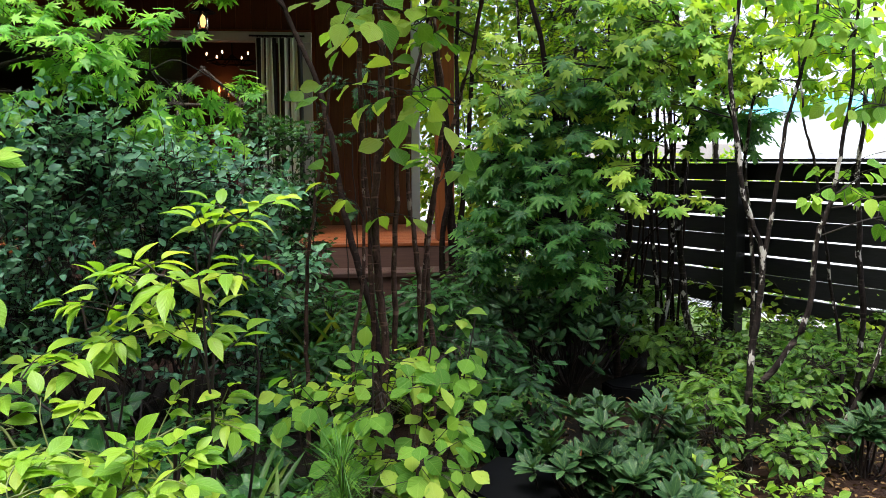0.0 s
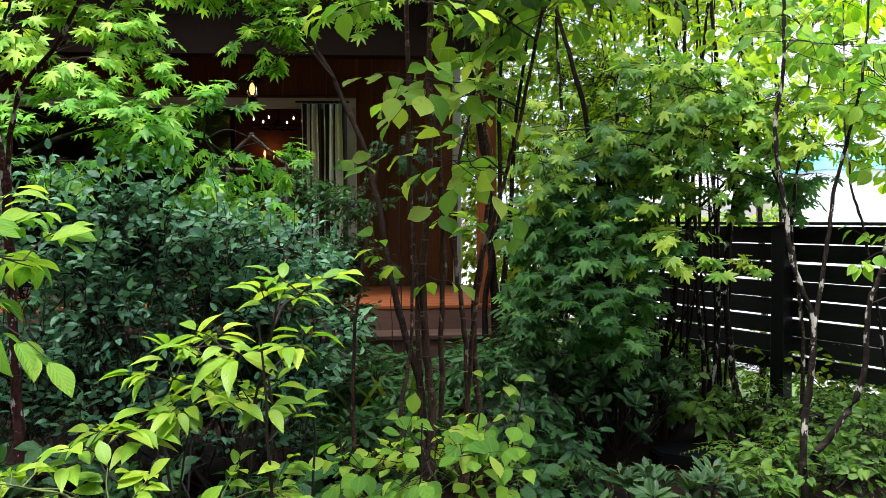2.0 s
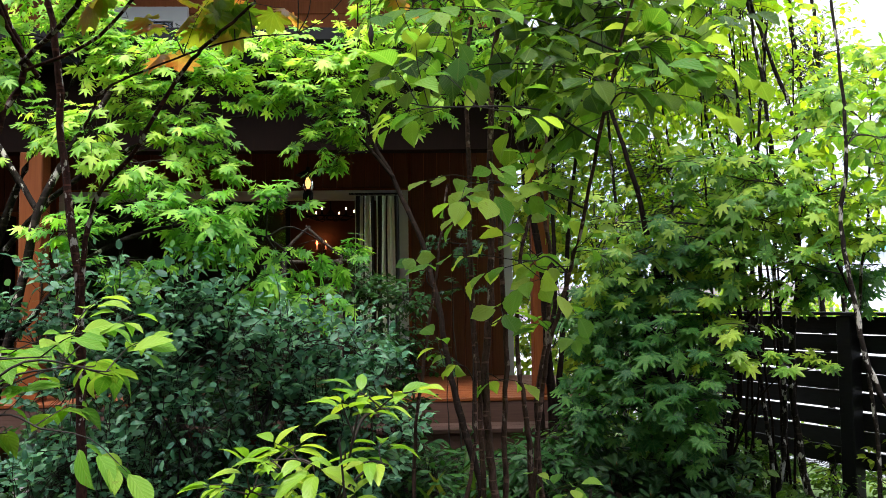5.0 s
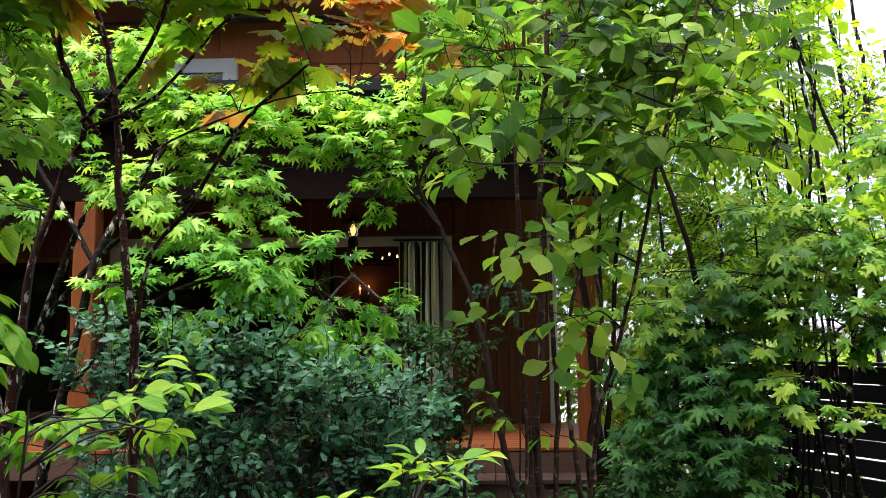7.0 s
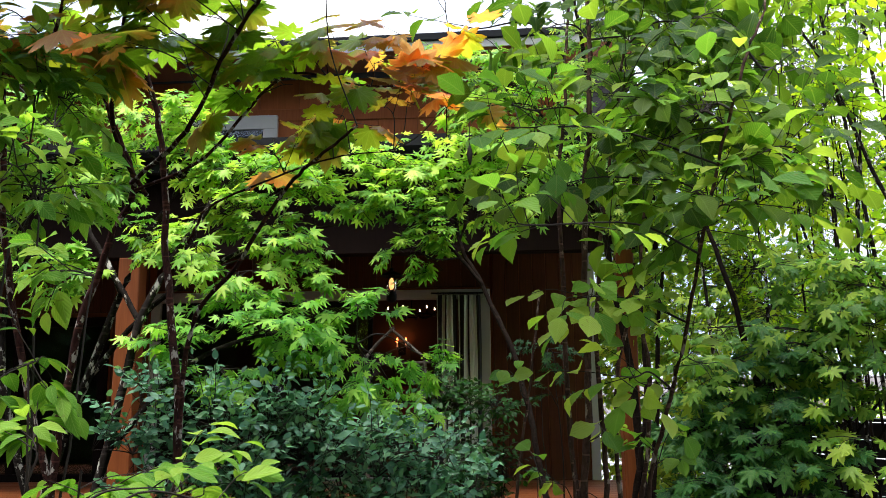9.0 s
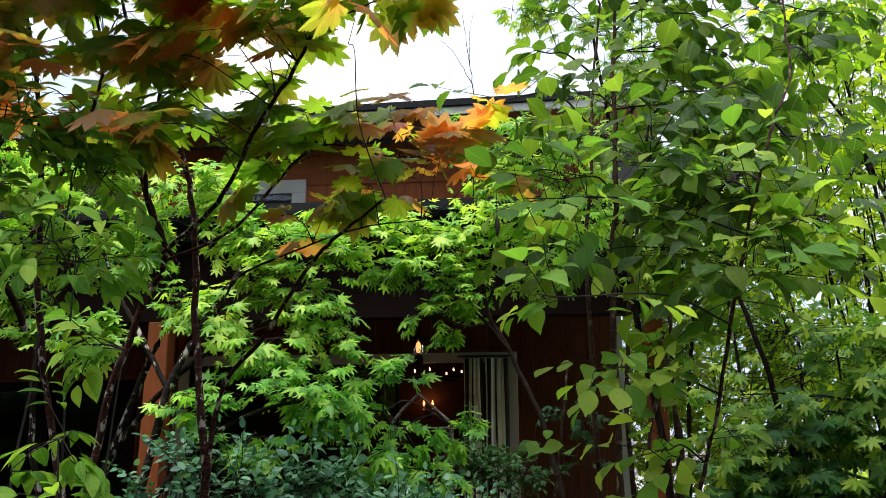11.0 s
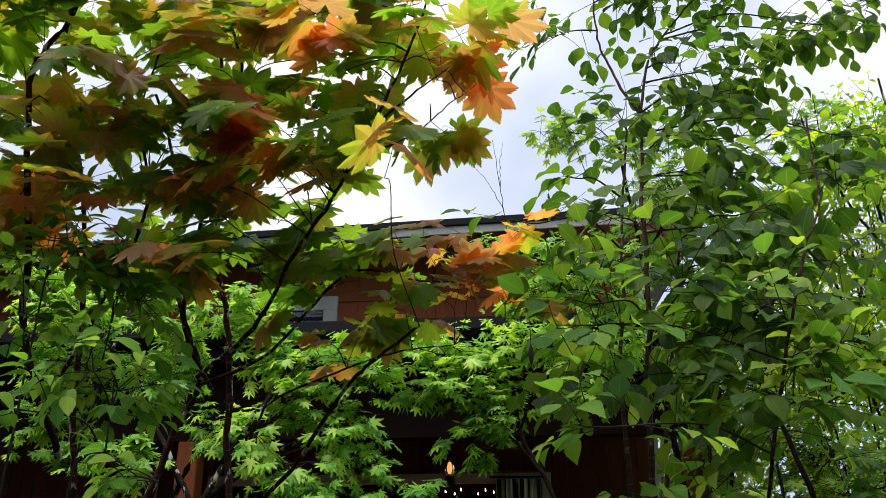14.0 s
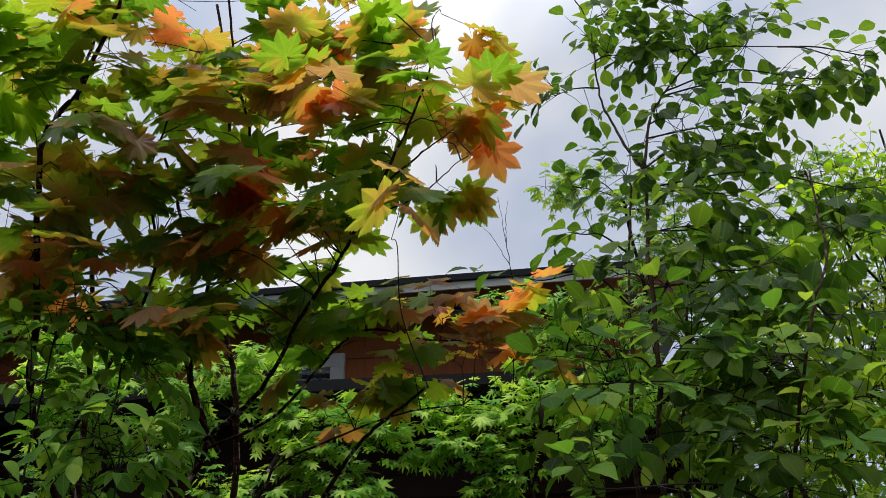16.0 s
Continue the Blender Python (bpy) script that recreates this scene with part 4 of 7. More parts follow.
glow.location = (-1.24, 11.44, 2.44)


def dining_chair(x, y, turn):
    t = thing("dining_chair", (x, y, DZ), "dark wooden chair with a dark red upholstered back", "chair", "chairs in the room")
    m = Matrix.Translation((x, y, DZ)) @ Matrix.Rotation(radians(turn), 4, "Z")
    part("seat", box(-0.21, 0.21, -0.21, 0.21, 0.42, 0.48, 0.015, turn=m), M_RED, t, "dark red padded seat")
    part("backrest", box(-0.19, 0.19, 0.19, 0.23, 0.55, 0.98, 0.015, turn=m), M_RED, t, "dark red padded backrest")
    for sx in (-0.19, 0.19):
        part("leg", box(sx - 0.02, sx + 0.02, -0.20, -0.16, 0, 0.42, 0.004, turn=m), M_TABLE, t)
        part("leg", box(sx - 0.02, sx + 0.02, 0.19, 0.225, 0, 1.0, 0.004, turn=m), M_TABLE, t)


dining_chair(-0.95, 9.75, 160)
dining_chair(-1.75, 9.85, 185)
tb = thing("dining_table", (-1.4, 10.7, DZ), "brown wooden dining table in the dim room", "table")
part("tabletop", box(-2.3, -0.5, 10.25, 11.15, DZ + 0.70, DZ + 0.74, 0.006), M_TABLE, tb)
for lx in (-2.2, -0.66):
    for ly in (10.32, 11.02):
        part("leg", box(lx, lx + 0.06, ly, ly + 0.06, DZ, DZ + 0.70, 0.004), M_TABLE, tb)

# ---- the fence ----
fence = thing("fence", (FX, FY, 0.0), "black-stained garden fence of wide horizontal boards with open gaps", "fence")
for s in (-2.1, 0.0, 2.1, 4.2):
    part("post", box(s - 0.055, s + 0.055, -0.055, 0.055, -0.1, 1.47, 0.006, turn=FTURN), M_FENCE, fence)
for k in range(8):
    z1 = 1.462 - k * 0.1335
    for s in (-2.1, 0.0, 2.1):
        wob = 0.004 * math.sin(k * 2.3 + s)
        part("slat", box(s - 0.02, s + 2.07, 0.057, 0.079, z1 - 0.123 + wob, z1 + wob, 0.003, turn=FTURN), M_FENCE, fence)
part("cap_rail", box(-2.2, 4.3, -0.07, 0.095, 1.472, 1.494, 0.004, turn=FTURN), M_FENCE, fence)

# ---- unseen woods behind the camera, added to block low sky light and reflections ----
def woods(label, x0, x1, y0, y1, h, n, seed):
    rng = np.random.default_rng(seed)
    p = np.stack([rng.uniform(x0, x1, n), rng.uniform(y0, y1, n), h * rng.random(n) ** 0.9], axis=1)
    p[:, 2] *= 0.88 + 0.12 * np.sin(p[:, 0] * 1.3) * np.cos(p[:, 1] * 0.9)
    d = unit(rng.normal(size=(n, 3)))
    nn = unit(rng.normal(size=(n, 3)))
    nn = unit(nn - d * np.sum(nn * d, axis=1, keepdims=True))
    rot = np.stack([np.cross(d, nn), d, nn], axis=2) * rng.uniform(0.5, 0.85, n)[:, None, None]
    sv, sf, su = T_FAR[0]
    v = (np.einsum("nij,vj->nvi", rot, sv) + p[:, None, :]).reshape(-1, 3)
    f = (sf[None] + (np.arange(n) * len(sv))[:, None, None]).reshape(-1, 3)
    ob = part("woods", mesh_from("woods", v, f, np.tile(su, (n, 1)), (L_FINE,)), None)
    tagged(ob, label, "woods", kind="stuff")


woods("unseen dense green woods added behind the garden path to block low sky", -9, 9, -7.5, -5.5, 8.5, 5600, 7)
woods("unseen dense green woods added at the garden side to block low sky", -9.5, -8.3, -6, 6.5, 7.5, 3200, 8)

# ---- beyond the fence ----
fw = part("retaining_wall", box(5, 90, 60, 60.6, -0.1, 2.5, 0.02), M_STONE)
tagged(fw, "low pale stone retaining wall far beyond the yard", "wall", kind="structure")

shed = thing("far_shed", (31, 47, 0), "far pale shed with a turquoise sheet roof", "shed")
part("wall", box(27.0, 37.0, 47.0, 53.0, -0.05, 4.2, 0.02), M_PALE, shed)
bm = bmesh.new()
rv = [bm.verts.new(p) for p in ((26.6, 46.6, 4.2), (37.4, 46.6, 4.2), (37.4, 53.4, 4.2), (26.6, 53.4, 4.2), (28.2, 50.0, 5.5), (35.8, 50.0, 5.5))]
for f_ in ((0, 1, 5, 4), (1, 2, 5), (2, 3, 4, 5), (3, 0, 4), (3, 2, 1, 0)):
    bm.faces.new([rv[k] for k in f_])
part("roof", bm, M_TURQUOISE, shed, "turquoise sheet roof")
for k in range(4):
    wn_ = part("window", box(28.2 + 2.2 * k, 29.4 + 2.2 * k, 46.93, 46.996, 1.6, 2.8, 0.01), M_PALE, shed)
    part("pane", box(28.3 + 2.2 * k, 29.3 + 2.2 * k, 46.90, 46.926, 1.7, 2.7, 0), M_FRAME, wn_)


def far_shrubs(label, x0, x1, y, n, h, seed):
    rng = np.random.default_rng(seed)
    x = rng.uniform(x0, x1, n)
    top = h * (0.45 + 0.55 * np.abs(np.sin(x * 0.9) * np.cos(x * 0.37 + 1)))
    p = np.stack([x, y + rng.normal(size=n) * 0.5, top * rng.random(n) ** 0.8], axis=1)
    d, nn = unit(rng.normal(size=(n, 3))), unit(rng.normal(size=(n, 3)))
    nn = unit(nn - d * np.sum(nn * d, axis=1, keepdims=True))
    rot = np.stack([np.cross(d, nn), d, nn], axis=2) * rng.uniform(0.18, 0.4, n)[:, None, None]
    sv, sf, su = T_FAR[0]
    v = (np.einsum("nij,vj->nvi", rot, sv) + p[:, None, :]).reshape(-1, 3)
    f = (sf[None] + (np.arange(n) * len(sv))[:, None, None]).reshape(-1, 3)
    ob = part("far_shrubs", mesh_from("far_shrubs", v, f, np.tile(su, (n, 1)), (L_HEDGE,)), None)
    tagged(ob, label, "shrubs", kind="stuff")


far_shrubs("uneven green shrubs along the far stone wall", 14, 42, 58.6, 3500, 2.6, 17)
far_shrubs("low green planting across the yard", 12, 30, 44.6, 1200, 1.1, 18)


# ---- trees and shrubs ----
def plant(name, label, category, base, seed, group=""):
    return thing(name, base, label, category, group), np.random.default_rng(seed)


def maple(label, base, stems, radii, blobs, material, bark, seed, size=0.075, cover=2.0, singles=160, face=0.42, droop=0.42, shapes=T_MAPLE, **kw):
    t, rng = plant("maple_tree", label, "tree", base, seed, "maple trees")
    lines = stem_parts(t, stems, bark, rng, radii)
    lv = Leaves(shapes, material, rng)
    tw = []
    crown(lv, tw, blobs, lines, rng, cover, size, area=0.9, per=3, length=0.18, branch_r=0.006, droop=droop, face=face, flop=0.30, **kw)
    part("branchwork", joined_tubes("branchwork", tw), B_TWIG, t, kind="stuff")
    lv.build(t, singles)
    return t


# maple before the porch, its layers hang left of the door
maple("Japanese maple with layered fresh green leaves before the porch", (-2.4, 4.6, 0),
      [[(-2.40, 4.60, -0.05), (-2.25, 4.55, 0.7), (-2.12, 4.5, 1.4), (-1.98, 4.55, 2.1), (-1.75, 4.7, 2.7), (-1.5, 4.9, 3.2)],
       [(-2.12, 4.5, 1.4), (-1.75, 4.6, 1.85), (-1.3, 4.75, 2.05), (-0.85, 5.0, 2.0)],
       [(-1.98, 4.55, 2.1), (-2.4, 4.7, 2.7), (-2.7, 4.9, 3.2)]],
      [(0.035, 0.012), (0.018, 0.006), (0.018, 0.006)],
      [(-1.4, 4.7, 2.17, 0.47, 0.2), (-1.12, 4.9, 2.02, 0.38, 0.19), (-0.82, 5.1, 1.79, 0.35, 0.19), (-1.81, 4.6, 2.01, 0.27, 0.12),
       (-0.59, 5.2, 1.66, 0.21, 0.12), (-0.84, 5.0, 2.23, 0.21, 0.1), (-0.42, 5.2, 1.9, 0.14, 0.11), (-1.55, 4.6, 1.85, 0.3, 0.12)],
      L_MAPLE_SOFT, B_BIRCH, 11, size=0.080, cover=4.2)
maple("Japanese maple with a yellow-green upper canopy over the porch", (-2.9, 5.1, 0),
      [[(-2.9, 5.1, -0.05), (-2.75, 5.05, 0.9), (-2.5, 5.0, 1.8), (-2.2, 4.95, 2.5), (-1.9, 4.95, 3.1)],
       [(-2.5, 5.0, 1.8), (-2.0, 4.95, 2.3), (-1.4, 5.0, 2.65), (-0.9, 5.05, 2.75)],
       [(-2.75, 5.05, 0.9), (-2.95, 4.9, 1.8), (-2.85, 4.85, 2.8), (-2.8, 5.0, 3.4)]],
      [(0.04, 0.012), (0.02, 0.006), (0.025, 0.008)],
      [(-2.04, 4.9, 3.41, 0.34, 0.19), (-1.73, 4.85, 3.01, 0.25, 0.14), (-1.4, 4.85, 3.01, 0.39, 0.16), (-1.53, 4.85, 2.8, 0.32, 0.14), (-1.27, 4.85, 2.59, 0.28, 0.17),
       (-1.74, 4.7, 2.57, 0.17, 0.17), (-2.28, 4.9, 3.19, 0.27, 0.19), (-2.73, 5.2, 3.74, 0.38, 0.25), (-3.08, 5.2, 3.54, 0.43, 0.26), (-2.52, 4.9, 2.97, 0.35, 0.19),
       (-3.13, 5.0, 3.09, 0.41, 0.25), (-1.13, 4.9, 2.87, 0.21, 0.14), (-1.53, 4.7, 2.4, 0.31, 0.08), (-1.15, 4.8, 2.41, 0.24, 0.08), (-2.47, 4.6, 2.4, 0.25, 0.18),
       (-3.09, 4.8, 2.68, 0.31, 0.24), (-1.89, 4.9, 3.35, 0.22, 0.15), (-1.98, 4.7, 2.59, 0.17, 0.18), (-1.85, 4.9, 3.2, 0.26, 0.16), (-3.44, 4.8, 3.74, 0.34, 0.21), (-2.68, 5.2, 3.86, 0.34, 0.18), (-2.93, 4.6, 3.31, 0.38, 0.19)],
      L_MAPLE_SUNLIT, B_BIRCH, 12, size=0.072, cover=4.6)
maple("slender leaning maple with bright green tiers over the door", (0.46, 4.35, 0),
      [[(0.47, 4.35, -0.05), (0.44, 4.4, 0.12), (0.35, 4.5, 0.66), (0.26, 4.6, 1.02), (0.19, 4.7, 1.45), (0.09, 4.8, 1.87), (-0.09, 4.9, 2.34), (-0.22, 4.95, 2.62), (-0.3, 5.0, 3.1)],
       [(-0.09, 4.9, 2.34), (-0.4, 4.95, 2.7), (-0.75, 5.0, 2.95), (-1.05, 5.05, 3.1)],
       [(-0.22, 4.95, 2.62), (-0.05, 5.1, 3.1), (0.05, 5.2, 3.55), (0.2, 5.35, 3.9)],
       [(-0.3, 5.0, 3.1), (-0.28, 4.7, 3.35), (-0.25, 4.3, 3.6), (-0.27, 4.2, 3.84), (-0.31, 4.2, 4.14)],
       [(-0.26, 4.22, 3.72), (-0.36, 4.2, 3.90), (-0.43, 4.2, 3.98)], [(-0.27, 4.2, 3.84), (-0.27, 4.2, 4.0), (-0.25, 4.2, 4.12)]],
      [(0.024, 0.010), (0.011, 0.005), (0.011, 0.004), (0.004, 0.0012), (0.0018, 0.0008), (0.0018, 0.0008)],
      [(-1.31, 5.0, 3.15, 0.33, 0.10), (-0.94, 5.0, 3.1, 0.29, 0.13), (-0.66, 5.0, 3.13, 0.28, 0.14), (-0.37, 5.0, 3.16, 0.25, 0.16), (-0.58, 5.0, 2.88, 0.32, 0.16), (-0.41, 5.0, 2.98, 0.28, 0.18),
       (-0.31, 5.0, 2.74, 0.24, 0.2), (-0.51, 5.0, 2.57, 0.2, 0.16), (-0.79, 5.0, 2.9, 0.25, 0.12), (-0.02, 5.1, 3.18, 0.29, 0.22), (-0.09, 5.3, 3.55, 0.3, 0.19), (0.14, 5.3, 3.7, 0.27, 0.17),
       (-0.04, 5.3, 3.88, 0.23, 0.12), (0.36, 5.3, 3.54, 0.23, 0.19), (-0.31, 5.3, 3.9, 0.2, 0.1), (0.11, 5.1, 2.89, 0.25, 0.25), (0.34, 5.2, 3.2, 0.26, 0.26)],
      L_MAPLE_SUNLIT, B_GREY, 13, size=0.072, cover=4.2)
# the maple that hides the fence's far end
maple("broad Japanese maple with deep green shade-coloured leaves beside the fence", (1.75, 5.55, 0),
      [[(1.75, 5.55, -0.05), (1.72, 5.5, 0.5), (1.65, 5.4, 1.1), (1.6, 5.3, 1.7), (1.45, 5.3, 2.3), (1.3, 5.4, 3.0)],
       [(1.72, 5.5, 0.5), (1.9, 5.3, 1.0), (2.1, 5.1, 1.5), (2.4, 5.0, 1.85)],
       [(1.65, 5.4, 1.1), (1.5, 5.2, 1.3), (1.4, 5.1, 1.5)],
       [(1.72, 5.5, 0.5), (1.55, 5.25, 0.75), (1.45, 5.1, 0.95), (1.9, 5.0, 1.15)]],
      [(0.035, 0.012), (0.018, 0.006), (0.014, 0.005), (0.014, 0.005)],
      [(1.61, 5.2, 1.75, 0.44, 0.40), (1.42, 5.0, 1.09, 0.45, 0.31), (1.26, 5.4, 1.32, 0.26, 0.41), (1.6, 5.0, 0.81, 0.28, 0.21),
       (1.55, 5.05, 1.40, 0.40, 0.28), (1.13, 5.3, 1.01, 0.18, 0.29), (1.37, 5.4, 1.62, 0.3, 0.3), (1.78, 5.0, 1.41, 0.30, 0.2),
       (1.2, 5.2, 1.49, 0.25, 0.25), (1.26, 5.1, 0.95, 0.29, 0.21), (1.63, 5.0, 1.01, 0.18, 0.14), (2.57, 5.05, 1.68, 0.34, 0.12), (2.7, 5.0, 1.8, 0.3, 0.14)],
      L_MAPLE_SHADE, B_GREY, 14, size=0.078, cover=3.3, singles=260, face=0.62, droop=0.5, shapes=T_BROAD_MAPLE)
# holds the neighbour maple's upper masses too, so their light sits in leaf colour
maple("airy maple with bright yellow-green tiers above the fence", (2.0, 5.25, 0),
      [[(2.0, 5.25, -0.05), (1.98, 5.2, 0.6), (2.02, 5.1, 1.2), (2.0, 5.05, 1.8), (1.95, 5.1, 2.3)],
       [(2.02, 5.1, 1.2), (2.15, 5.0, 1.45), (2.3, 4.9, 1.75), (2.35, 4.95, 2.1)],
       [(1.98, 5.2, 0.6), (2.05, 5.0, 0.95), (2.15, 4.85, 1.15)]],
      [(0.026, 0.008), (0.012, 0.004), (0.010, 0.004)],
      [(2.04, 4.9, 2.14, 0.32, 0.17), (2.33, 4.9, 1.95, 0.29, 0.17), (1.91, 4.9, 1.85, 0.32, 0.17), (2.25, 5.0, 2.33, 0.33, 0.15), (1.82, 5.2, 2.28, 0.3, 0.19), (1.85, 4.8, 1.28, 0.19, 0.10), (2.13, 4.8, 1.24, 0.26, 0.08),
       (2.36, 4.75, 1.21, 0.18, 0.07), (2.2, 5.0, 1.6, 0.3, 0.08), (1.68, 5.0, 2.06, 0.33, 0.15), (1.96, 4.8, 1.45, 0.28, 0.07), (1.33, 5.4, 2.1, 0.31, 0.28), (1.34, 5.1, 1.88, 0.34, 0.3), (1.98, 5.3, 1.84, 0.3, 0.18), (1.98, 5.1, 1.78, 0.33, 0.15), (2.25, 5.1, 1.78, 0.25, 0.15), (2.12, 5.05, 2.02, 0.3, 0.15), (1.8, 5.0, 1.62, 0.3, 0.13)],
      L_MAPLE, B_GREY, 16, size=0.076, cover=1.9, face=0.5, shapes=T_BROAD_MAPLE)
maple("tall maple with airy green tops behind the hazel", (0.9, 6.6, 0),
      [[(1.06, 6.5, -0.05), (1.08, 6.5, 0.9), (1.02, 6.5, 1.8), (0.85, 6.45, 3.0), (0.75, 6.4, 4.2), (0.65, 6.4, 5.2)],
       [(1.12, 6.55, -0.05), (1.17, 6.55, 1.0), (1.25, 6.5, 2.2), (1.4, 6.4, 3.6)],
       [(1.0, 6.45, -0.05), (1.0, 6.45, 0.8), (1.1, 6.4, 1.7), (1.1, 6.3, 3.2)],
       [(0.85, 6.45, 3.0), (0.5, 6.0, 3.5), (0.1, 5.8, 3.95), (-0.3, 5.8, 4.05)],
       [(0.75, 6.4, 4.2), (1.3, 6.45, 4.9), (2.0, 6.4, 5.3)]],
      [(0.04, 0.012), (0.03, 0.010), (0.03, 0.010), (0.016, 0.005), (0.016, 0.005)],
      [(0.17, 6.4, 5.39, 0.35, 0.18), (0.63, 6.4, 5.18, 0.4, 0.2), (2.06, 6.4, 5.3, 0.5, 0.28), (0.06, 5.6, 3.77, 0.32, 0.2),
       (-0.34, 5.8, 3.99, 0.3, 0.12), (1.14, 6.5, 5.3, 0.46, 0.26), (0.16, 5.8, 4.06, 0.3, 0.15), (1.0, 6.2, 4.5, 0.5, 0.4), (1.5, 6.2, 3.9, 0.5, 0.4), (0.9, 6.2, 3.3, 0.5, 0.4), (0.7, 6.2, 4.1, 0.35, 0.25), (0.98, 6.3, 4.75, 0.35, 0.2), (1.75, 6.3, 4.6, 0.4, 0.3), (0.35, 6.3, 5.4, 0.3, 0.12)],
      L_MAPLE, B_GREY, 15, size=0.065, cover=2.8, singles=60)


def vine_maple():
    t, rng = plant("vine_maple", "vine maple with large lobed leaves turning orange and red", "tree", (-1.55, 3.92, 0), 21)
    stems = [[(-1.50, 3.92, -0.05), (-1.48, 3.9, 0.7), (-1.50, 3.9, 1.3), (-1.53, 3.9, 1.87), (-1.63, 3.95, 2.47), (-1.65, 3.9, 2.94), (-1.70, 3.75, 3.4), (-1.62, 3.5, 3.8), (-1.6, 3.3, 4.3), (-1.71, 3.25, 4.9)],
             [(-1.50, 3.9, 1.3), (-1.48, 3.85, 1.75), (-1.40, 3.78, 2.07), (-1.16, 3.6, 2.27), (-0.92, 3.4, 2.55), (-0.73, 3.2, 2.64), (-0.54, 3.0, 2.70)],
             [(-1.92, 4.05, -0.05), (-2.1, 4.05, 0.6), (-2.15, 4.0, 1.29), (-2.05, 3.95, 1.87), (-1.89, 3.9, 2.44), (-1.77, 3.85, 2.72), (-1.84, 3.7, 3.1), (-1.80, 3.5, 3.5), (-1.9, 3.3, 4.0)],
             [(-1.77, 3.85, 2.72), (-1.34, 3.4, 2.83), (-1.08, 3.1, 3.06), (-0.86, 2.85, 3.2), (-0.68, 2.68, 3.40), (-0.55, 2.6, 3.62), (-0.45, 2.6, 3.95)],
             [(-1.70, 3.75, 2.66), (-1.35, 3.65, 2.78), (-0.97, 3.6, 3.14), (-0.62, 3.6, 3.09), (-0.32, 3.6, 3.08)],
             [(-2.15, 4.0, 1.29), (-2.3, 3.8, 2.2), (-2.22, 3.5, 3.0), (-2.15, 3.2, 3.5), (-2.08, 2.8, 4.0), (-1.95, 2.65, 4.4)],
             [(-0.68, 2.68, 3.40), (-0.50, 2.62, 3.50), (-0.38, 2.6, 3.58)],
             [(-2.22, 3.5, 2.3), (-2.13, 3.0, 2.66), (-2.06, 2.8, 2.97), (-2.05, 2.6, 3.63), (-1.94, 2.6, 3.93), (-1.86, 2.6, 4.28), (-1.82, 2.6, 4.6)],
             [(-1.71, 3.9, 2.67), (-1.77, 3.7, 2.87), (-1.72, 3.5, 3.06), (-1.6, 3.3, 3.31), (-1.5, 3.2, 3.54), (-1.34, 3.0, 3.86), (-1.42, 2.9, 4.2), (-1.45, 2.8, 4.6)],
             [(-2.34, 3.6, 2.67), (-2.06, 3.4, 2.98), (-1.76, 3.1, 3.31), (-1.8, 3.0, 3.68), (-1.69, 2.9, 3.97)],
             [(-0.74, 2.74, 3.30), (-0.52, 2.65, 3.33), (-0.41, 2.62, 3.41), (-0.28, 2.6, 3.5)],
             [(-1.49, 3.88, 2.42), (-1.36, 3.75, 2.56), (-1.12, 3.65, 2.64), (-0.75, 3.6, 2.75), (-0.47, 3.6, 2.78)]]
    lines = stem_parts(t, stems, B_VINE, rng, [(0.026, 0.007), (0.014, 0.005), (0.026, 0.007), (0.011, 0.004), (0.009, 0.003), (0.018, 0.005), (0.005, 0.002), (0.016, 0.007), (0.012, 0.005), (0.010, 0.004), (0.0035, 0.0015), (0.007, 0.0025)])
    tw = []
    green = [(-2.05, 2.7, 3.62, 0.18, 0.16), (-1.94, 2.7, 3.83, 0.27, 0.11), (-2.05, 2.8, 3.33, 0.16, 0.18), (-1.74, 2.8, 3.82, 0.27, 0.16), (-1.54, 2.9, 3.88, 0.24, 0.16), (-1.48, 2.9, 3.59, 0.23, 0.15),
             (-1.69, 2.9, 3.5, 0.18, 0.15), (-1.25, 2.9, 3.85, 0.21, 0.16), (-1.02, 2.8, 3.6, 0.19, 0.14), (-1.24, 2.9, 3.52, 0.15, 0.12), (-1.0, 2.8, 3.32, 0.21, 0.11), (-0.94, 2.8, 3.14, 0.2, 0.11),
             (-1.77, 3.1, 3.22, 0.24, 0.16), (-1.98, 3.0, 3.22, 0.18, 0.13), (-1.17, 2.9, 2.96, 0.14, 0.09), (-0.67, 2.65, 3.53, 0.13, 0.13)]
    more = [(-0.61, 2.65, 3.68, 0.16, 0.09), (-0.75, 2.7, 3.68, 0.12, 0.12), (-0.48, 2.65, 3.66, 0.13, 0.09), (-0.45, 2.6, 3.42, 0.11, 0.08), (-0.59, 2.6, 3.1, 0.14, 0.03), (-1.43, 3.0, 3.26, 0.17, 0.12),
            (-2.02, 2.5, 3.64, 0.1, 0.15), (-1.66, 2.9, 4.32, 0.37, 0.25), (-1.0, 2.8, 4.11, 0.24, 0.18), (-0.52, 2.7, 4.0, 0.22, 0.14), (-1.92, 2.7, 4.22, 0.25, 0.2),
            (-1.41, 3.0, 4.05, 0.3, 0.18)]
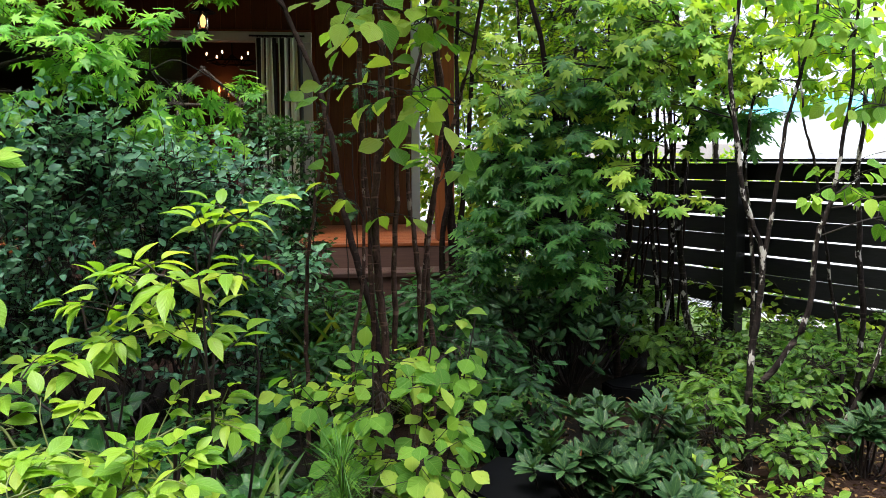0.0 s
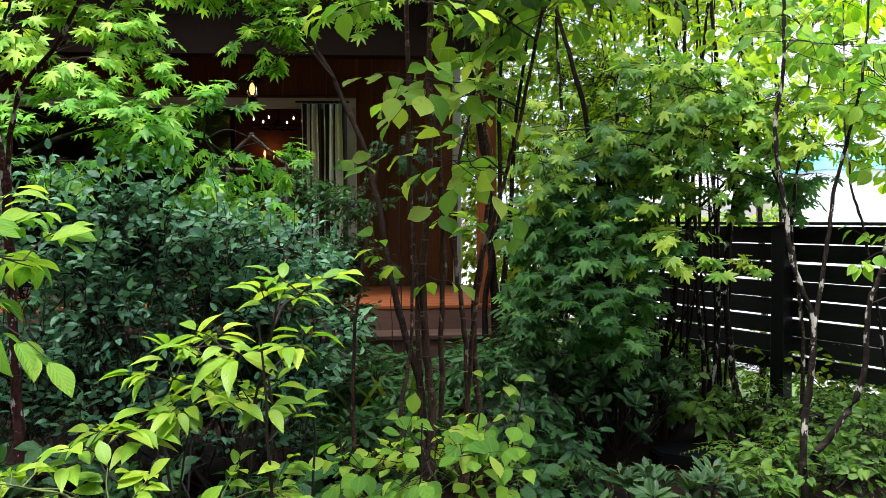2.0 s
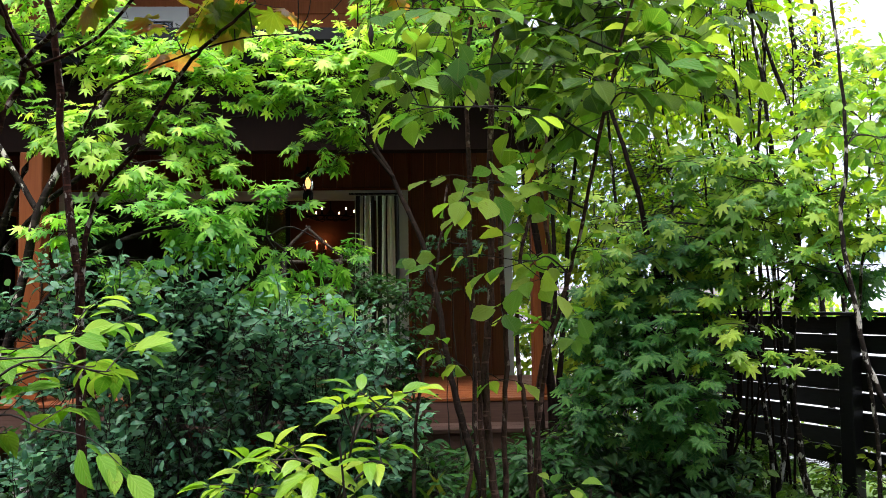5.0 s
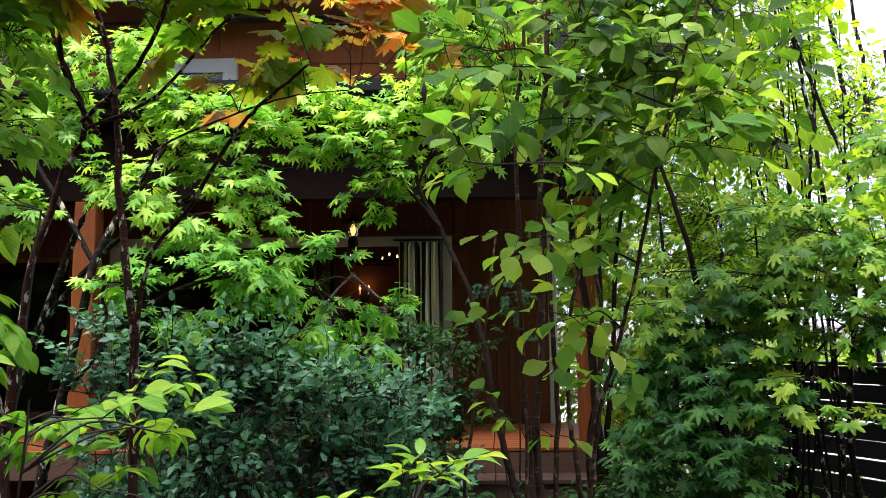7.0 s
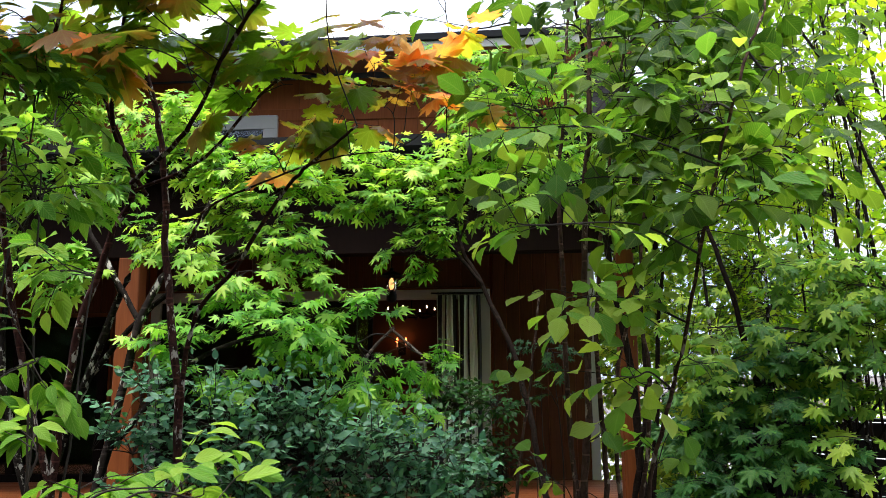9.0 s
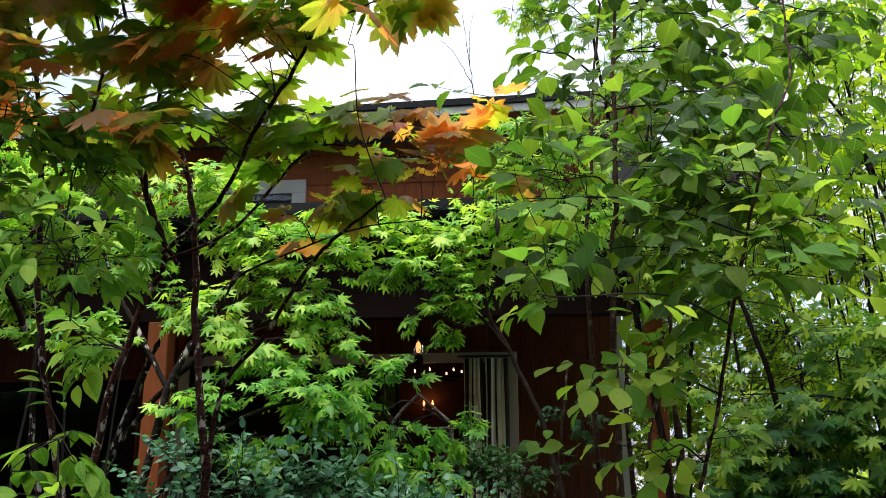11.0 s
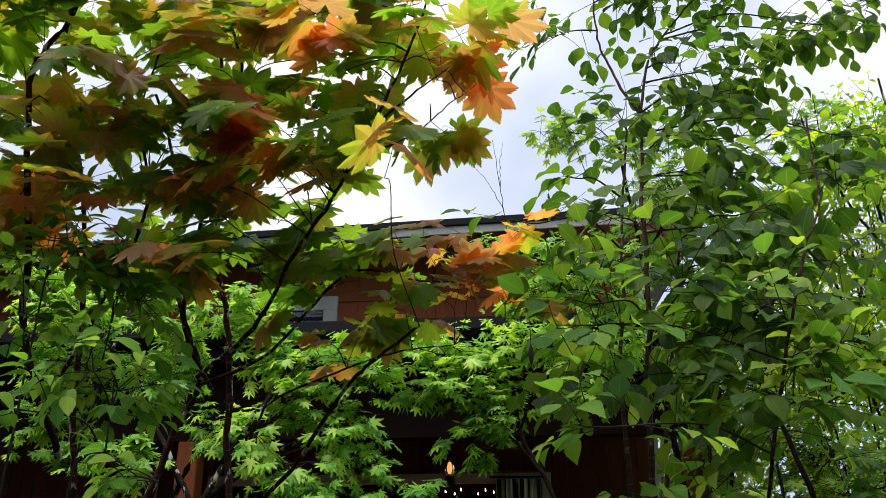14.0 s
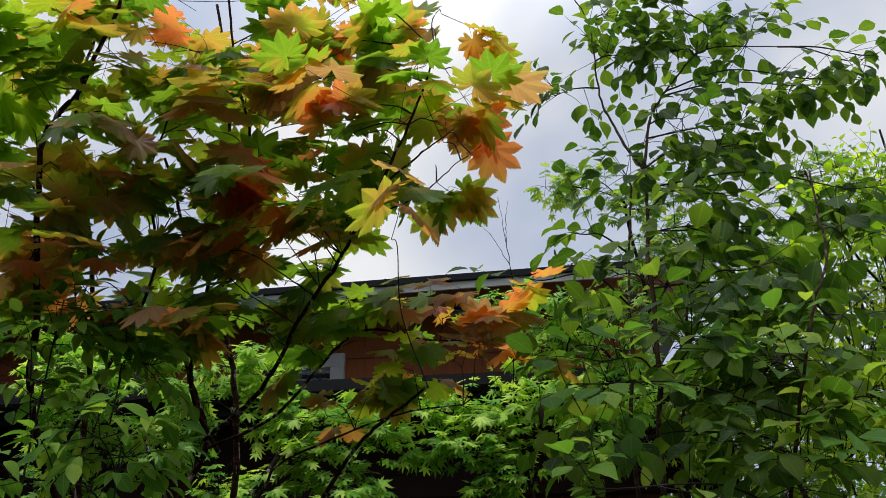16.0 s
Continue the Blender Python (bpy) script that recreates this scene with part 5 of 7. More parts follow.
    top = [(-2.13, 2.6, 3.98, 0.19, 0.25), (-2.06, 2.6, 3.47, 0.13, 0.23), (-1.99, 2.6, 3.16, 0.12, 0.17), (-1.66, 2.8, 4.27, 0.25, 0.17), (-1.92, 2.8, 3.92, 0.16, 0.16), (-1.55, 2.9, 3.93, 0.21, 0.19),
           (-1.17, 2.8, 4.12, 0.21, 0.18), (-0.77, 2.65, 4.08, 0.15, 0.15), (-0.76, 2.65, 3.76, 0.16, 0.14), (-1.18, 2.9, 3.66, 0.2, 0.17), (-1.52, 3.0, 3.6, 0.21, 0.16), (-1.82, 3.0, 3.81, 0.17, 0.14),
           (-0.61, 2.65, 3.74, 0.16, 0.16), (-0.49, 2.65, 3.94, 0.14, 0.14), (-0.40, 2.6, 3.52, 0.11, 0.09), (-1.26, 2.9, 3.26, 0.19, 0.12), (-0.94, 2.8, 3.42, 0.14, 0.14), (-1.6, 3.0, 3.28, 0.18, 0.15),
           (-1.87, 3.0, 3.35, 0.18, 0.13), (-1.98, 3.0, 3.14, 0.26, 0.1), (-1.49, 3.0, 3.04, 0.2, 0.1), (-0.47, 2.65, 4.11, 0.1, 0.07), (-2.04, 2.65, 4.28, 0.23, 0.14), (-0.90, 2.7, 3.95, 0.15, 0.15), (-1.7, 2.8, 4.55, 0.35, 0.15), (-1.1, 2.75, 4.4, 0.3, 0.15),
           (-1.79, 2.8, 3.66, 0.18, 0.13), (-1.79, 2.9, 3.37, 0.15, 0.13), (-0.97, 2.8, 3.47, 0.14, 0.12), (-0.91, 2.8, 3.24, 0.13, 0.09), (-1.94, 2.6, 3.39, 0.15, 0.15), (-0.69, 2.65, 3.63, 0.14, 0.09)]
    tier = [(-1.20, 3.58, 3.08, 0.13, 0.05), (-1.02, 3.55, 3.32, 0.13, 0.04), (-0.82, 3.52, 3.18, 0.13, 0.05), (-1.32, 3.6, 3.16, 0.13, 0.05), (-1.10, 3.55, 3.22, 0.14, 0.05), (-0.91, 3.55, 3.25, 0.14, 0.05), (-0.72, 3.55, 3.26, 0.14, 0.05), (-0.56, 3.6, 3.19, 0.13, 0.05), (-0.98, 3.6, 3.10, 0.12, 0.04), (-0.66, 3.6, 3.06, 0.13, 0.04), (-0.50, 3.6, 2.98, 0.10, 0.04)]
    low = [(-0.43, 3.6, 3.21, 0.12, 0.05), (-0.33, 3.6, 3.08, 0.12, 0.06), (-0.24, 3.6, 2.97, 0.08, 0.05), (-0.41, 3.62, 3.0, 0.10, 0.05), (-0.80, 3.62, 2.92, 0.12, 0.05), (-0.70, 3.62, 2.95, 0.10, 0.04), (-1.03, 3.62, 2.80, 0.09, 0.05), (-0.95, 3.62, 2.74, 0.08, 0.04), (-0.30, 3.55, 3.18, 0.09, 0.04)]
    rust = [(-1.99, 2.55, 3.72, 0.15, 0.13), (-1.82, 2.6, 3.80, 0.15, 0.08), (-2.0, 2.6, 3.81, 0.18, 0.11), (-1.71, 2.7, 3.67, 0.1, 0.05), (-1.04, 2.8, 3.8, 0.1, 0.06), (-1.05, 2.8, 3.32, 0.08, 0.07), (-0.38, 2.6, 3.56, 0.08, 0.06),
            (-1.54, 2.9, 3.48, 0.08, 0.05), (-1.61, 3.0, 3.14, 0.08, 0.05), (-1.92, 2.8, 3.12, 0.15, 0.06), (-2.21, 2.7, 4.19, 0.33, 0.24), (-0.40, 2.7, 3.94, 0.14, 0.12), (-0.84, 2.65, 4.1, 0.16, 0.12), (-1.35, 2.9, 4.05, 0.16, 0.08),
            (-0.44, 2.65, 4.2, 0.14, 0.12), (-0.75, 2.65, 4.3, 0.2, 0.12)]
    kw = dict(area=1.3, per=3, length=0.36, branch_r=0.0032, droop=0.22, face=0.16, flop=0.26, twig_r=0.0018, grow=1.6, petiole=0.45, least=1)
    lv = Leaves(T_VINE, L_VINE, rng)
    crown(lv, tw, green, lines, rng, 2.3, 0.138, **kw)
    crown(lv, tw, more, lines, rng, 2.3, 0.138, **kw)
    crown(lv, tw, top, lines, rng, 2.1, 0.138, **kw)
    lr = Leaves(T_VINE, L_RUST, rng)
    crown(lr, tw, rust, lines, rng, 2.3, 0.132, **kw)
    near = dict(kw, face=0.55, droop=0.38, grow=1.2, per=2, length=0.22, petiole=0.35, least=2)
    crown(lv, tw, tier, lines, rng, 5.2, 0.128, **dict(near, least=3))
    crown(lr, tw, low, lines, rng, 6.0, 0.120, **near)
    inner = [(-1.74, 2.95, 3.47, 0.13, 0.07), (-1.55, 2.95, 3.40, 0.13, 0.07), (-1.36, 2.95, 3.44, 0.13, 0.07), (-1.18, 2.95, 3.40, 0.12, 0.07), (-1.45, 3.3, 3.36, 0.14, 0.05), (-1.84, 3.4, 3.30, 0.10, 0.04),
             (-1.22, 3.3, 3.30, 0.12, 0.05), (-1.62, 3.4, 3.22, 0.13, 0.05), (-1.02, 3.0, 3.30, 0.10, 0.05)]
    inner_rust = [(-1.42, 3.3, 3.22, 0.10, 0.05), (-1.75, 3.4, 3.20, 0.09, 0.05), (-1.10, 2.9, 3.52, 0.10, 0.05), (-1.60, 2.9, 3.62, 0.10, 0.06)]
    hung = dict(near, face=0.45, least=3)
    crown(lv, tw, inner, lines, rng, 3.6, 0.128, **hung)
    crown(lr, tw, inner_rust, lines, rng, 4.6, 0.118, **hung)
    part("branchwork", joined_tubes("branchwork", tw), B_TWIG, t, kind="stuff")
    lv.build(t, 200)
    lr.build(t, 100)


vine_maple()


def hazel():
    t, rng = plant("hazel_tree", "many-stemmed hazel with pleated oval green leaves", "tree", (0.42, 3.8, 0), 31)
    stems = [[(0.40, 3.82, -0.05), (0.38, 3.8, 0.31), (0.37, 3.8, 0.79), (0.35, 3.8, 1.2), (0.37, 3.8, 1.71), (0.38, 3.8, 2.11), (0.41, 3.8, 2.78), (0.45, 3.88, 3.4), (0.50, 4.05, 3.9), (0.53, 4.2, 4.3)],
             [(0.53, 3.9, -0.05), (0.56, 3.9, 0.66), (0.54, 3.9, 1.11), (0.5, 3.9, 1.38), (0.52, 3.9, 1.81), (0.64, 3.9, 2.22), (0.72, 3.95, 2.9)],
             [(0.46, 3.75, -0.05), (0.52, 3.7, 0.6), (0.57, 3.6, 1.22), (0.65, 3.5, 1.64), (0.71, 3.4, 1.91), (0.82, 3.22, 2.5), (0.93, 3.12, 2.95), (1.06, 3.2, 3.25), (1.12, 3.35, 3.7)],
             [(0.37, 3.85, -0.05), (0.33, 3.85, 0.8), (0.30, 3.88, 1.6), (0.28, 3.9, 2.61), (0.34, 4.0, 3.06), (0.36, 4.1, 3.53), (0.45, 4.2, 4.15)],
             [(0.53, 4.2, 4.25), (0.40, 4.27, 4.6), (0.33, 4.3, 4.9), (0.32, 4.4, 5.5), (0.17, 4.5, 6.0)],
             [(0.53, 4.2, 4.25), (0.62, 4.3, 4.66), (0.8, 4.36, 4.95), (1.04, 4.4, 5.2), (1.5, 4.5, 5.25)],
             [(0.02, 4.2, -0.05), (0.01, 4.2, 0.61), (0.03, 4.2, 0.95), (0.08, 4.2, 1.37), (0.13, 4.2, 1.73), (0.2, 4.2, 2.2)],
             [(0.27, 3.7, -0.05), (0.25, 3.7, 0.25), (0.24, 3.7, 0.71), (0.28, 3.7, 1.0), (0.29, 3.72, 1.6)],
             [(0.43, 3.86, 0.6), (0.44, 3.86, 1.3), (0.43, 3.85, 2.0), (0.5, 3.8, 2.7), (0.6, 3.75, 3.3)],
             [(0.60, 3.95, -0.05), (0.62, 3.95, 0.5), (0.60, 3.93, 1.1), (0.66, 3.9, 1.7), (0.62, 3.9, 2.3)]]
    lines = stem_parts(t, stems, B_HAZEL, rng, [(0.022, 0.008), (0.015, 0.006), (0.012, 0.004), (0.014, 0.006), (0.009, 0.003), (0.009, 0.003), (0.012, 0.005), (0.013, 0.006), (0.014, 0.006), (0.016, 0.008)])
    # young holds the lower leaves, coloured lighter to offset the crown's shade
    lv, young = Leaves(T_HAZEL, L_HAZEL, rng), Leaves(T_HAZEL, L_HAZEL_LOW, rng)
    tw = []
    blobs = [(0.11, 3.1, 2.71, 0.26, 0.16),
             (0.12, 2.9, 2.29, 0.24, 0.10), (0.44, 3.4, 2.09, 0.33, 0.13), (0.76, 3.4, 2.78, 0.4, 0.3), (0.9, 3.2, 2.41, 0.37, 0.23), (0.52, 3.4, 1.77, 0.18, 0.10)]
    high = [(0.16, 4.4, 4.98, 0.26, 0.15), (0.46, 4.4, 5.22, 0.27, 0.27), (0.89, 4.4, 5.22, 0.35, 0.23), (1.31, 4.4, 5.26, 0.27, 0.24), (0.74, 4.3, 4.64, 0.36, 0.18), (1.12, 4.3, 4.57, 0.29, 0.21),
            (1.59, 4.4, 4.92, 0.35, 0.16), (1.99, 4.5, 5.13, 0.2, 0.14), (0.43, 4.2, 4.22, 0.26, 0.18), (0.15, 4.0, 3.77, 0.18, 0.12), (0.84, 4.0, 3.96, 0.35, 0.19), (0.35, 3.9, 3.49, 0.32, 0.17),
            (-0.07, 3.9, 3.48, 0.17, 0.07), (0.83, 3.6, 3.35, 0.33, 0.22), (0.16, 3.6, 2.95, 0.21, 0.18), (0.52, 3.5, 2.95, 0.28, 0.2), (0.84, 3.4, 2.85, 0.27, 0.22), (0.07, 3.3, 2.62, 0.14, 0.14),
            (0.45, 3.3, 2.56, 0.23, 0.17), (0.79, 3.2, 2.44, 0.25, 0.18), (1.1, 3.3, 2.67, 0.17, 0.22), (1.26, 3.5, 3.44, 0.19, 0.17), (1.14, 3.4, 3.04, 0.18, 0.16), (1.5, 4.4, 4.88, 0.3, 0.1), (1.88, 4.45, 5.06, 0.22, 0.1), (1.62, 4.4, 4.16, 0.3, 0.2), (1.14, 4.2, 3.85, 0.32, 0.2), (1.42, 4.2, 3.44, 0.3, 0.25), (1.02, 3.8, 2.86, 0.3, 0.2), (0.74, 4.0, 3.46, 0.3, 0.18), (0.4, 4.4, 5.55, 0.25, 0.2), (0.95, 4.4, 5.5, 0.3, 0.2), (0.6, 3.95, 3.75, 0.35, 0.2), (0.9, 4.1, 4.3, 0.35, 0.18), (0.7, 3.7, 3.15, 0.4, 0.2)]
    few = [(0.48, 3.6, 2.05, 0.25, 0.09), (0.22, 3.6, 2.04, 0.10, 0.06), (0.52, 3.6, 1.81, 0.13, 0.08), (0.69, 3.5, 1.81, 0.10, 0.12), (0.66, 3.6, 1.44, 0.08, 0.04), (0.20, 3.72, 1.33, 0.12, 0.09), (0.41, 3.68, 1.53, 0.07, 0.06), (0.40, 3.68, 1.26, 0.08, 0.07), (0.62, 3.6, 1.46, 0.12, 0.05), (0.1, 4.1, 1.75, 0.08, 0.08)]
    kw = dict(opposite=False, droop=0.42, face=0.5, flop=0.3, spread=0.8)
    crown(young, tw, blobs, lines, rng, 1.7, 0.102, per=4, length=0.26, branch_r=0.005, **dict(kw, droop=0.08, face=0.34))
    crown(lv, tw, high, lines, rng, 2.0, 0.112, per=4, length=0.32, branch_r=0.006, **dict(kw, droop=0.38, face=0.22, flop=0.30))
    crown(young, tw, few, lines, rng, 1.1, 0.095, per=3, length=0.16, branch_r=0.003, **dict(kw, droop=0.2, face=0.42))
    part("branchwork", joined_tubes("branchwork", tw), B_TWIG, t, kind="stuff")
    lv.build(t, 180)
    young.build(t, 120, rest="young_foliage")
    # suckers round the foot
    t2, rng = plant("hazel_suckers", "young hazel suckers with bright crinkled leaves", "shrub", (0.45, 3.35, 0), 32)
    st = [[(0.35 + dx, 3.4 + dy, -0.05), (0.35 + dx * 1.3, 3.35 + dy, 0.3), (0.38 + dx * 1.6, 3.3 + dy, h)] for dx, dy, h in ((-0.25, 0, 0.7), (-0.05, -0.1, 0.75), (0.1, 0.0, 0.8), (0.22, 0.1, 0.85), (0.0, 0.15, 0.6), (-0.15, -0.15, 0.5))]
    ln = stem_parts(t2, st, B_TWIG, rng, [(0.006, 0.003)] * 6, 6)
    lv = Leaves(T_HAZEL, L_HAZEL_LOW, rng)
    tw = []
    crown(lv, tw, [(0.39, 3.3, 0.58, 0.32, 0.18), (0.47, 3.2, 0.34, 0.25, 0.18), (0.08, 3.3, 0.55, 0.14, 0.14), (0.25, 3.1, 0.28, 0.18, 0.11), (0.64, 3.6, 0.72, 0.10, 0.12)],
          ln, rng, 2.2, 0.080, per=3, length=0.2, branch_r=0.003, **kw)
    part("branchwork", joined_tubes("branchwork", tw), B_TWIG, t2, kind="stuff")
    lv.build(t2, 150)


hazel()


def shrub(name, label, base, blobs, shapes, material, seed, size, cover, singles, area=0.5, stems=9, bark=None, stem_h=0.6, per=5, length=None, category="shrub", group="", spreadx=0.5, **kw):
    t, rng = plant(name, label, category, base, seed, group)
    st = []
    c = np.array([b[:3] for b in blobs])
    for i in range(stems):
        tip = c[i % len(c)] + rng.normal(size=3) * np.array([0.08, 0.06, 0.04])
        foot = np.array(base) + np.array([rng.uniform(-spreadx, spreadx), rng.uniform(-0.15, 0.15), -0.04])
        foot[0] = 0.6 * foot[0] + 0.4 * tip[0]
        st.append([foot, foot * 0.45 + tip * 0.55 + rng.normal(size=3) * 0.04, tip])
    ln = stem_parts(t, st, bark or B_TWIG, rng, [(0.008, 0.0025)] * len(st), 6)
    lv = Leaves(shapes, material, rng)
    tw = []
    crown(lv, tw, blobs, ln, rng, cover, size, area=area, per=per, length=length, branch_r=0.004, **kw)
    part("branchwork", joined_tubes("branchwork", tw), bark or B_TWIG, t, kind="stuff")
    lv.build(t, singles)
    return t


shrub("blueberry_shrub", "dense blueberry shrub with small blue-green wet leaves", (-0.9, 4.6, 0),
      [(-1.22, 4.5, 1.48, 0.38, 0.2), (-0.78, 4.6, 1.35, 0.35, 0.17), (-1.24, 4.4, 1.09, 0.4, 0.34), (-0.73, 4.6, 1.09, 0.44, 0.3), (-0.42, 4.8, 1.05, 0.25, 0.24),
       (-1.18, 4.4, 0.6, 0.44, 0.25), (-0.64, 4.6, 0.54, 0.45, 0.29), (-0.3, 4.9, 0.6, 0.24, 0.3), (-0.26, 4.8, 0.22, 0.25, 0.2), (-1.75, 4.5, 0.7, 0.4, 0.35), (-1.84, 4.4, 1.43, 0.23, 0.13),
       (-1.48, 4.4, 1.49, 0.31, 0.13), (-1.06, 4.5, 1.44, 0.36, 0.13), (-1.68, 4.4, 1.2, 0.35, 0.22), (-0.52, 4.8, 1.23, 0.3, 0.22), (-1.32, 4.3, 1.26, 0.24, 0.28)]
      + [(-1.5, 4.4, 1.65, 0.12, 0.1), (-0.95, 4.5, 1.61, 0.1, 0.09), (-0.6, 4.7, 1.41, 0.14, 0.1), (-0.18, 5, 1.15, 0.2, 0.2), (-0.1, 5.1, 0.8, 0.2, 0.2), (-1.6, 4.3, 0.85, 0.4, 0.25), (-1.9, 4.4, 1.66, 0.08, 0.12)]
      + [(-2.03, 4.3, 1.44, 0.13, 0.06), (-1.81, 4.3, 1.7, 0.04, 0.09), (-1.81, 4.4, 1.46, 0.19, 0.1), (-1.19, 4.4, 1.7, 0.05, 0.08), (-0.98, 4.4, 1.55, 0.09, 0.06), (-0.55, 4.5, 1.4, 0.06, 0.06),
         (-0.62, 4.4, 1.34, 0.12, 0.06), (-0.31, 4.6, 1.36, 0.16, 0.09), (-1.01, 4, 1.05, 0.04, 0.17)]
      + [(-1.95 + 0.085 * k, 4.25 + 0.35 * ((k * 7) % 10) / 10, 1.58 - 0.013 * k + 0.16 * ((k * 13) % 7) / 7, 0.035, 0.10) for k in range(21)],
      T_OVAL, L_BLUE, 41, 0.058, 1.9, 300, area=0.4, stems=22, per=6, length=0.22, rise=1.2, opposite=False, droop=-0.05, face=0.45, flop=0.45, spread=0.9, spreadx=0.8)
shrub("small_leaved_shrub", "upright shrub with fine dark leaves by the curtains", (-0.25, 6.15, 0),
      [(-0.27, 6.2, 1.62, 0.30, 0.2), (-0.18, 6.1, 1.27, 0.28, 0.24), (-0.45, 6.15, 1.75, 0.2, 0.2), (-0.12, 6.0, 0.85, 0.26, 0.3), (-0.3, 6.1, 0.95, 0.25, 0.25), (-0.02, 6.0, 1.62, 0.16, 0.2), (0.0, 6.0, 1.2, 0.15, 0.25)],
      T_FAR, L_FINE, 42, 0.050, 2.0, 60, area=0.4, stems=12, per=7, length=0.2, opposite=False, droop=0.05, face=0.3, flop=0.4, spreadx=0.25)
shrub("sapling", "thin sapling with small feathery dark green leaves", (0.38, 5.8, 0),
      [(0.36, 5.8, 2.0, 0.24, 0.15), (0.36, 5.8, 1.7, 0.2, 0.06), (0.3, 5.8, 1.2, 0.1, 0.06)],
      T_MAPLE, L_FINE, 43, 0.05, 1.8, 30, area=1.1, stems=3, per=4, length=0.2, spreadx=0.06, category="tree")
# the bright lance-leaved shrub close by
shrub("spindle_shrub", "yellow-green shrub with pointed arching leaves", (-0.42, 2.3, 0),
      [(-0.06, 2.0, 1.36, 0.05, 0.03), (-0.12, 2.0, 1.32, 0.08, 0.04), (-0.27, 2.1, 1.23, 0.12, 0.04), (-0.39, 2.15, 1.14, 0.11, 0.05), (-0.48, 2.2, 1.0, 0.12, 0.04),
       (-0.08, 2.05, 1.22, 0.08, 0.04), (-0.19, 2.1, 1.07, 0.12, 0.05), (-0.34, 2.2, 1.06, 0.12, 0.05), (-0.53, 2.0, 1.0, 0.1, 0.04)],
      T_ARCH, L_LIME, 51, 0.078, 3.0, 300, area=0.30, stems=9, bark=B_TWIG, per=3, length=0.11, opposite=True, droop=0.05, face=0.12, flop=0.12, spread=1.1, spreadx=0.02)
shrub("spindle_shrub", "low yellow-green leafy shrub with pointed leaves", (-0.35, 1.85, 0),
      [(-0.47, 1.9, 0.88, 0.17, 0.07), (-0.25, 1.8, 0.84, 0.17, 0.06), (-0.19, 2.05, 0.88, 0.14, 0.04), (-0.45, 1.7, 0.86, 0.12, 0.05), (-0.3, 1.75, 0.76, 0.25, 0.08), (-0.62, 1.75, 0.80, 0.2, 0.07), (-0.45, 1.65, 0.72, 0.25, 0.06), (-0.15, 1.7, 0.70, 0.16, 0.05), (-0.68, 2.0, 0.92, 0.14, 0.05)],
      T_POINT, L_LIME, 52, 0.062, 4.2, 280, area=0.5, stems=8, bark=B_GREEN, per=4, length=0.11, opposite=True, droop=0.12, face=0.35, flop=0.22, spreadx=0.2)
shrub("broadleaf_sapling", "sapling with soft mid-green drooping leaves", (-1.55, 2.6, 0),
      [(-1.61, 2.8, 2.44, 0.2, 0.2), (-1.44, 2.6, 2.11, 0.16, 0.10), (-1.44, 2.5, 1.82, 0.16, 0.13), (-1.37, 2.4, 1.59, 0.15, 0.10), (-0.98, 2.2, 1.48, 0.16, 0.04), (-1.9, 2.8, 3.0, 0.28, 0.22),
       (-1.7, 3.0, 2.85, 0.22, 0.13), (-1.88, 2.6, 2.66, 0.18, 0.16), (-1.59, 2.6, 2.45, 0.2, 0.10), (-1.74, 2.5, 2.31, 0.15, 0.06), (-1.2, 2.3, 1.45, 0.14, 0.05), (-1.12, 2.3, 1.39, 0.1, 0.04), (-0.96, 2.3, 1.44, 0.08, 0.03), (-0.81, 2.25, 1.44, 0.07, 0.03), (-1.06, 2.2, 1.29, 0.1, 0.05), (-0.93, 2.2, 1.3, 0.07, 0.03), (-1.11, 2.3, 1.46, 0.1, 0.04), (-0.89, 2.25, 1.45, 0.1, 0.03)],
      T_POINT, L_BROAD, 53, 0.088, 3.0, 250, area=0.5, stems=7, per=4, length=0.2, opposite=True, droop=0.18, face=0.4, flop=0.25, spreadx=0.1, category="tree")


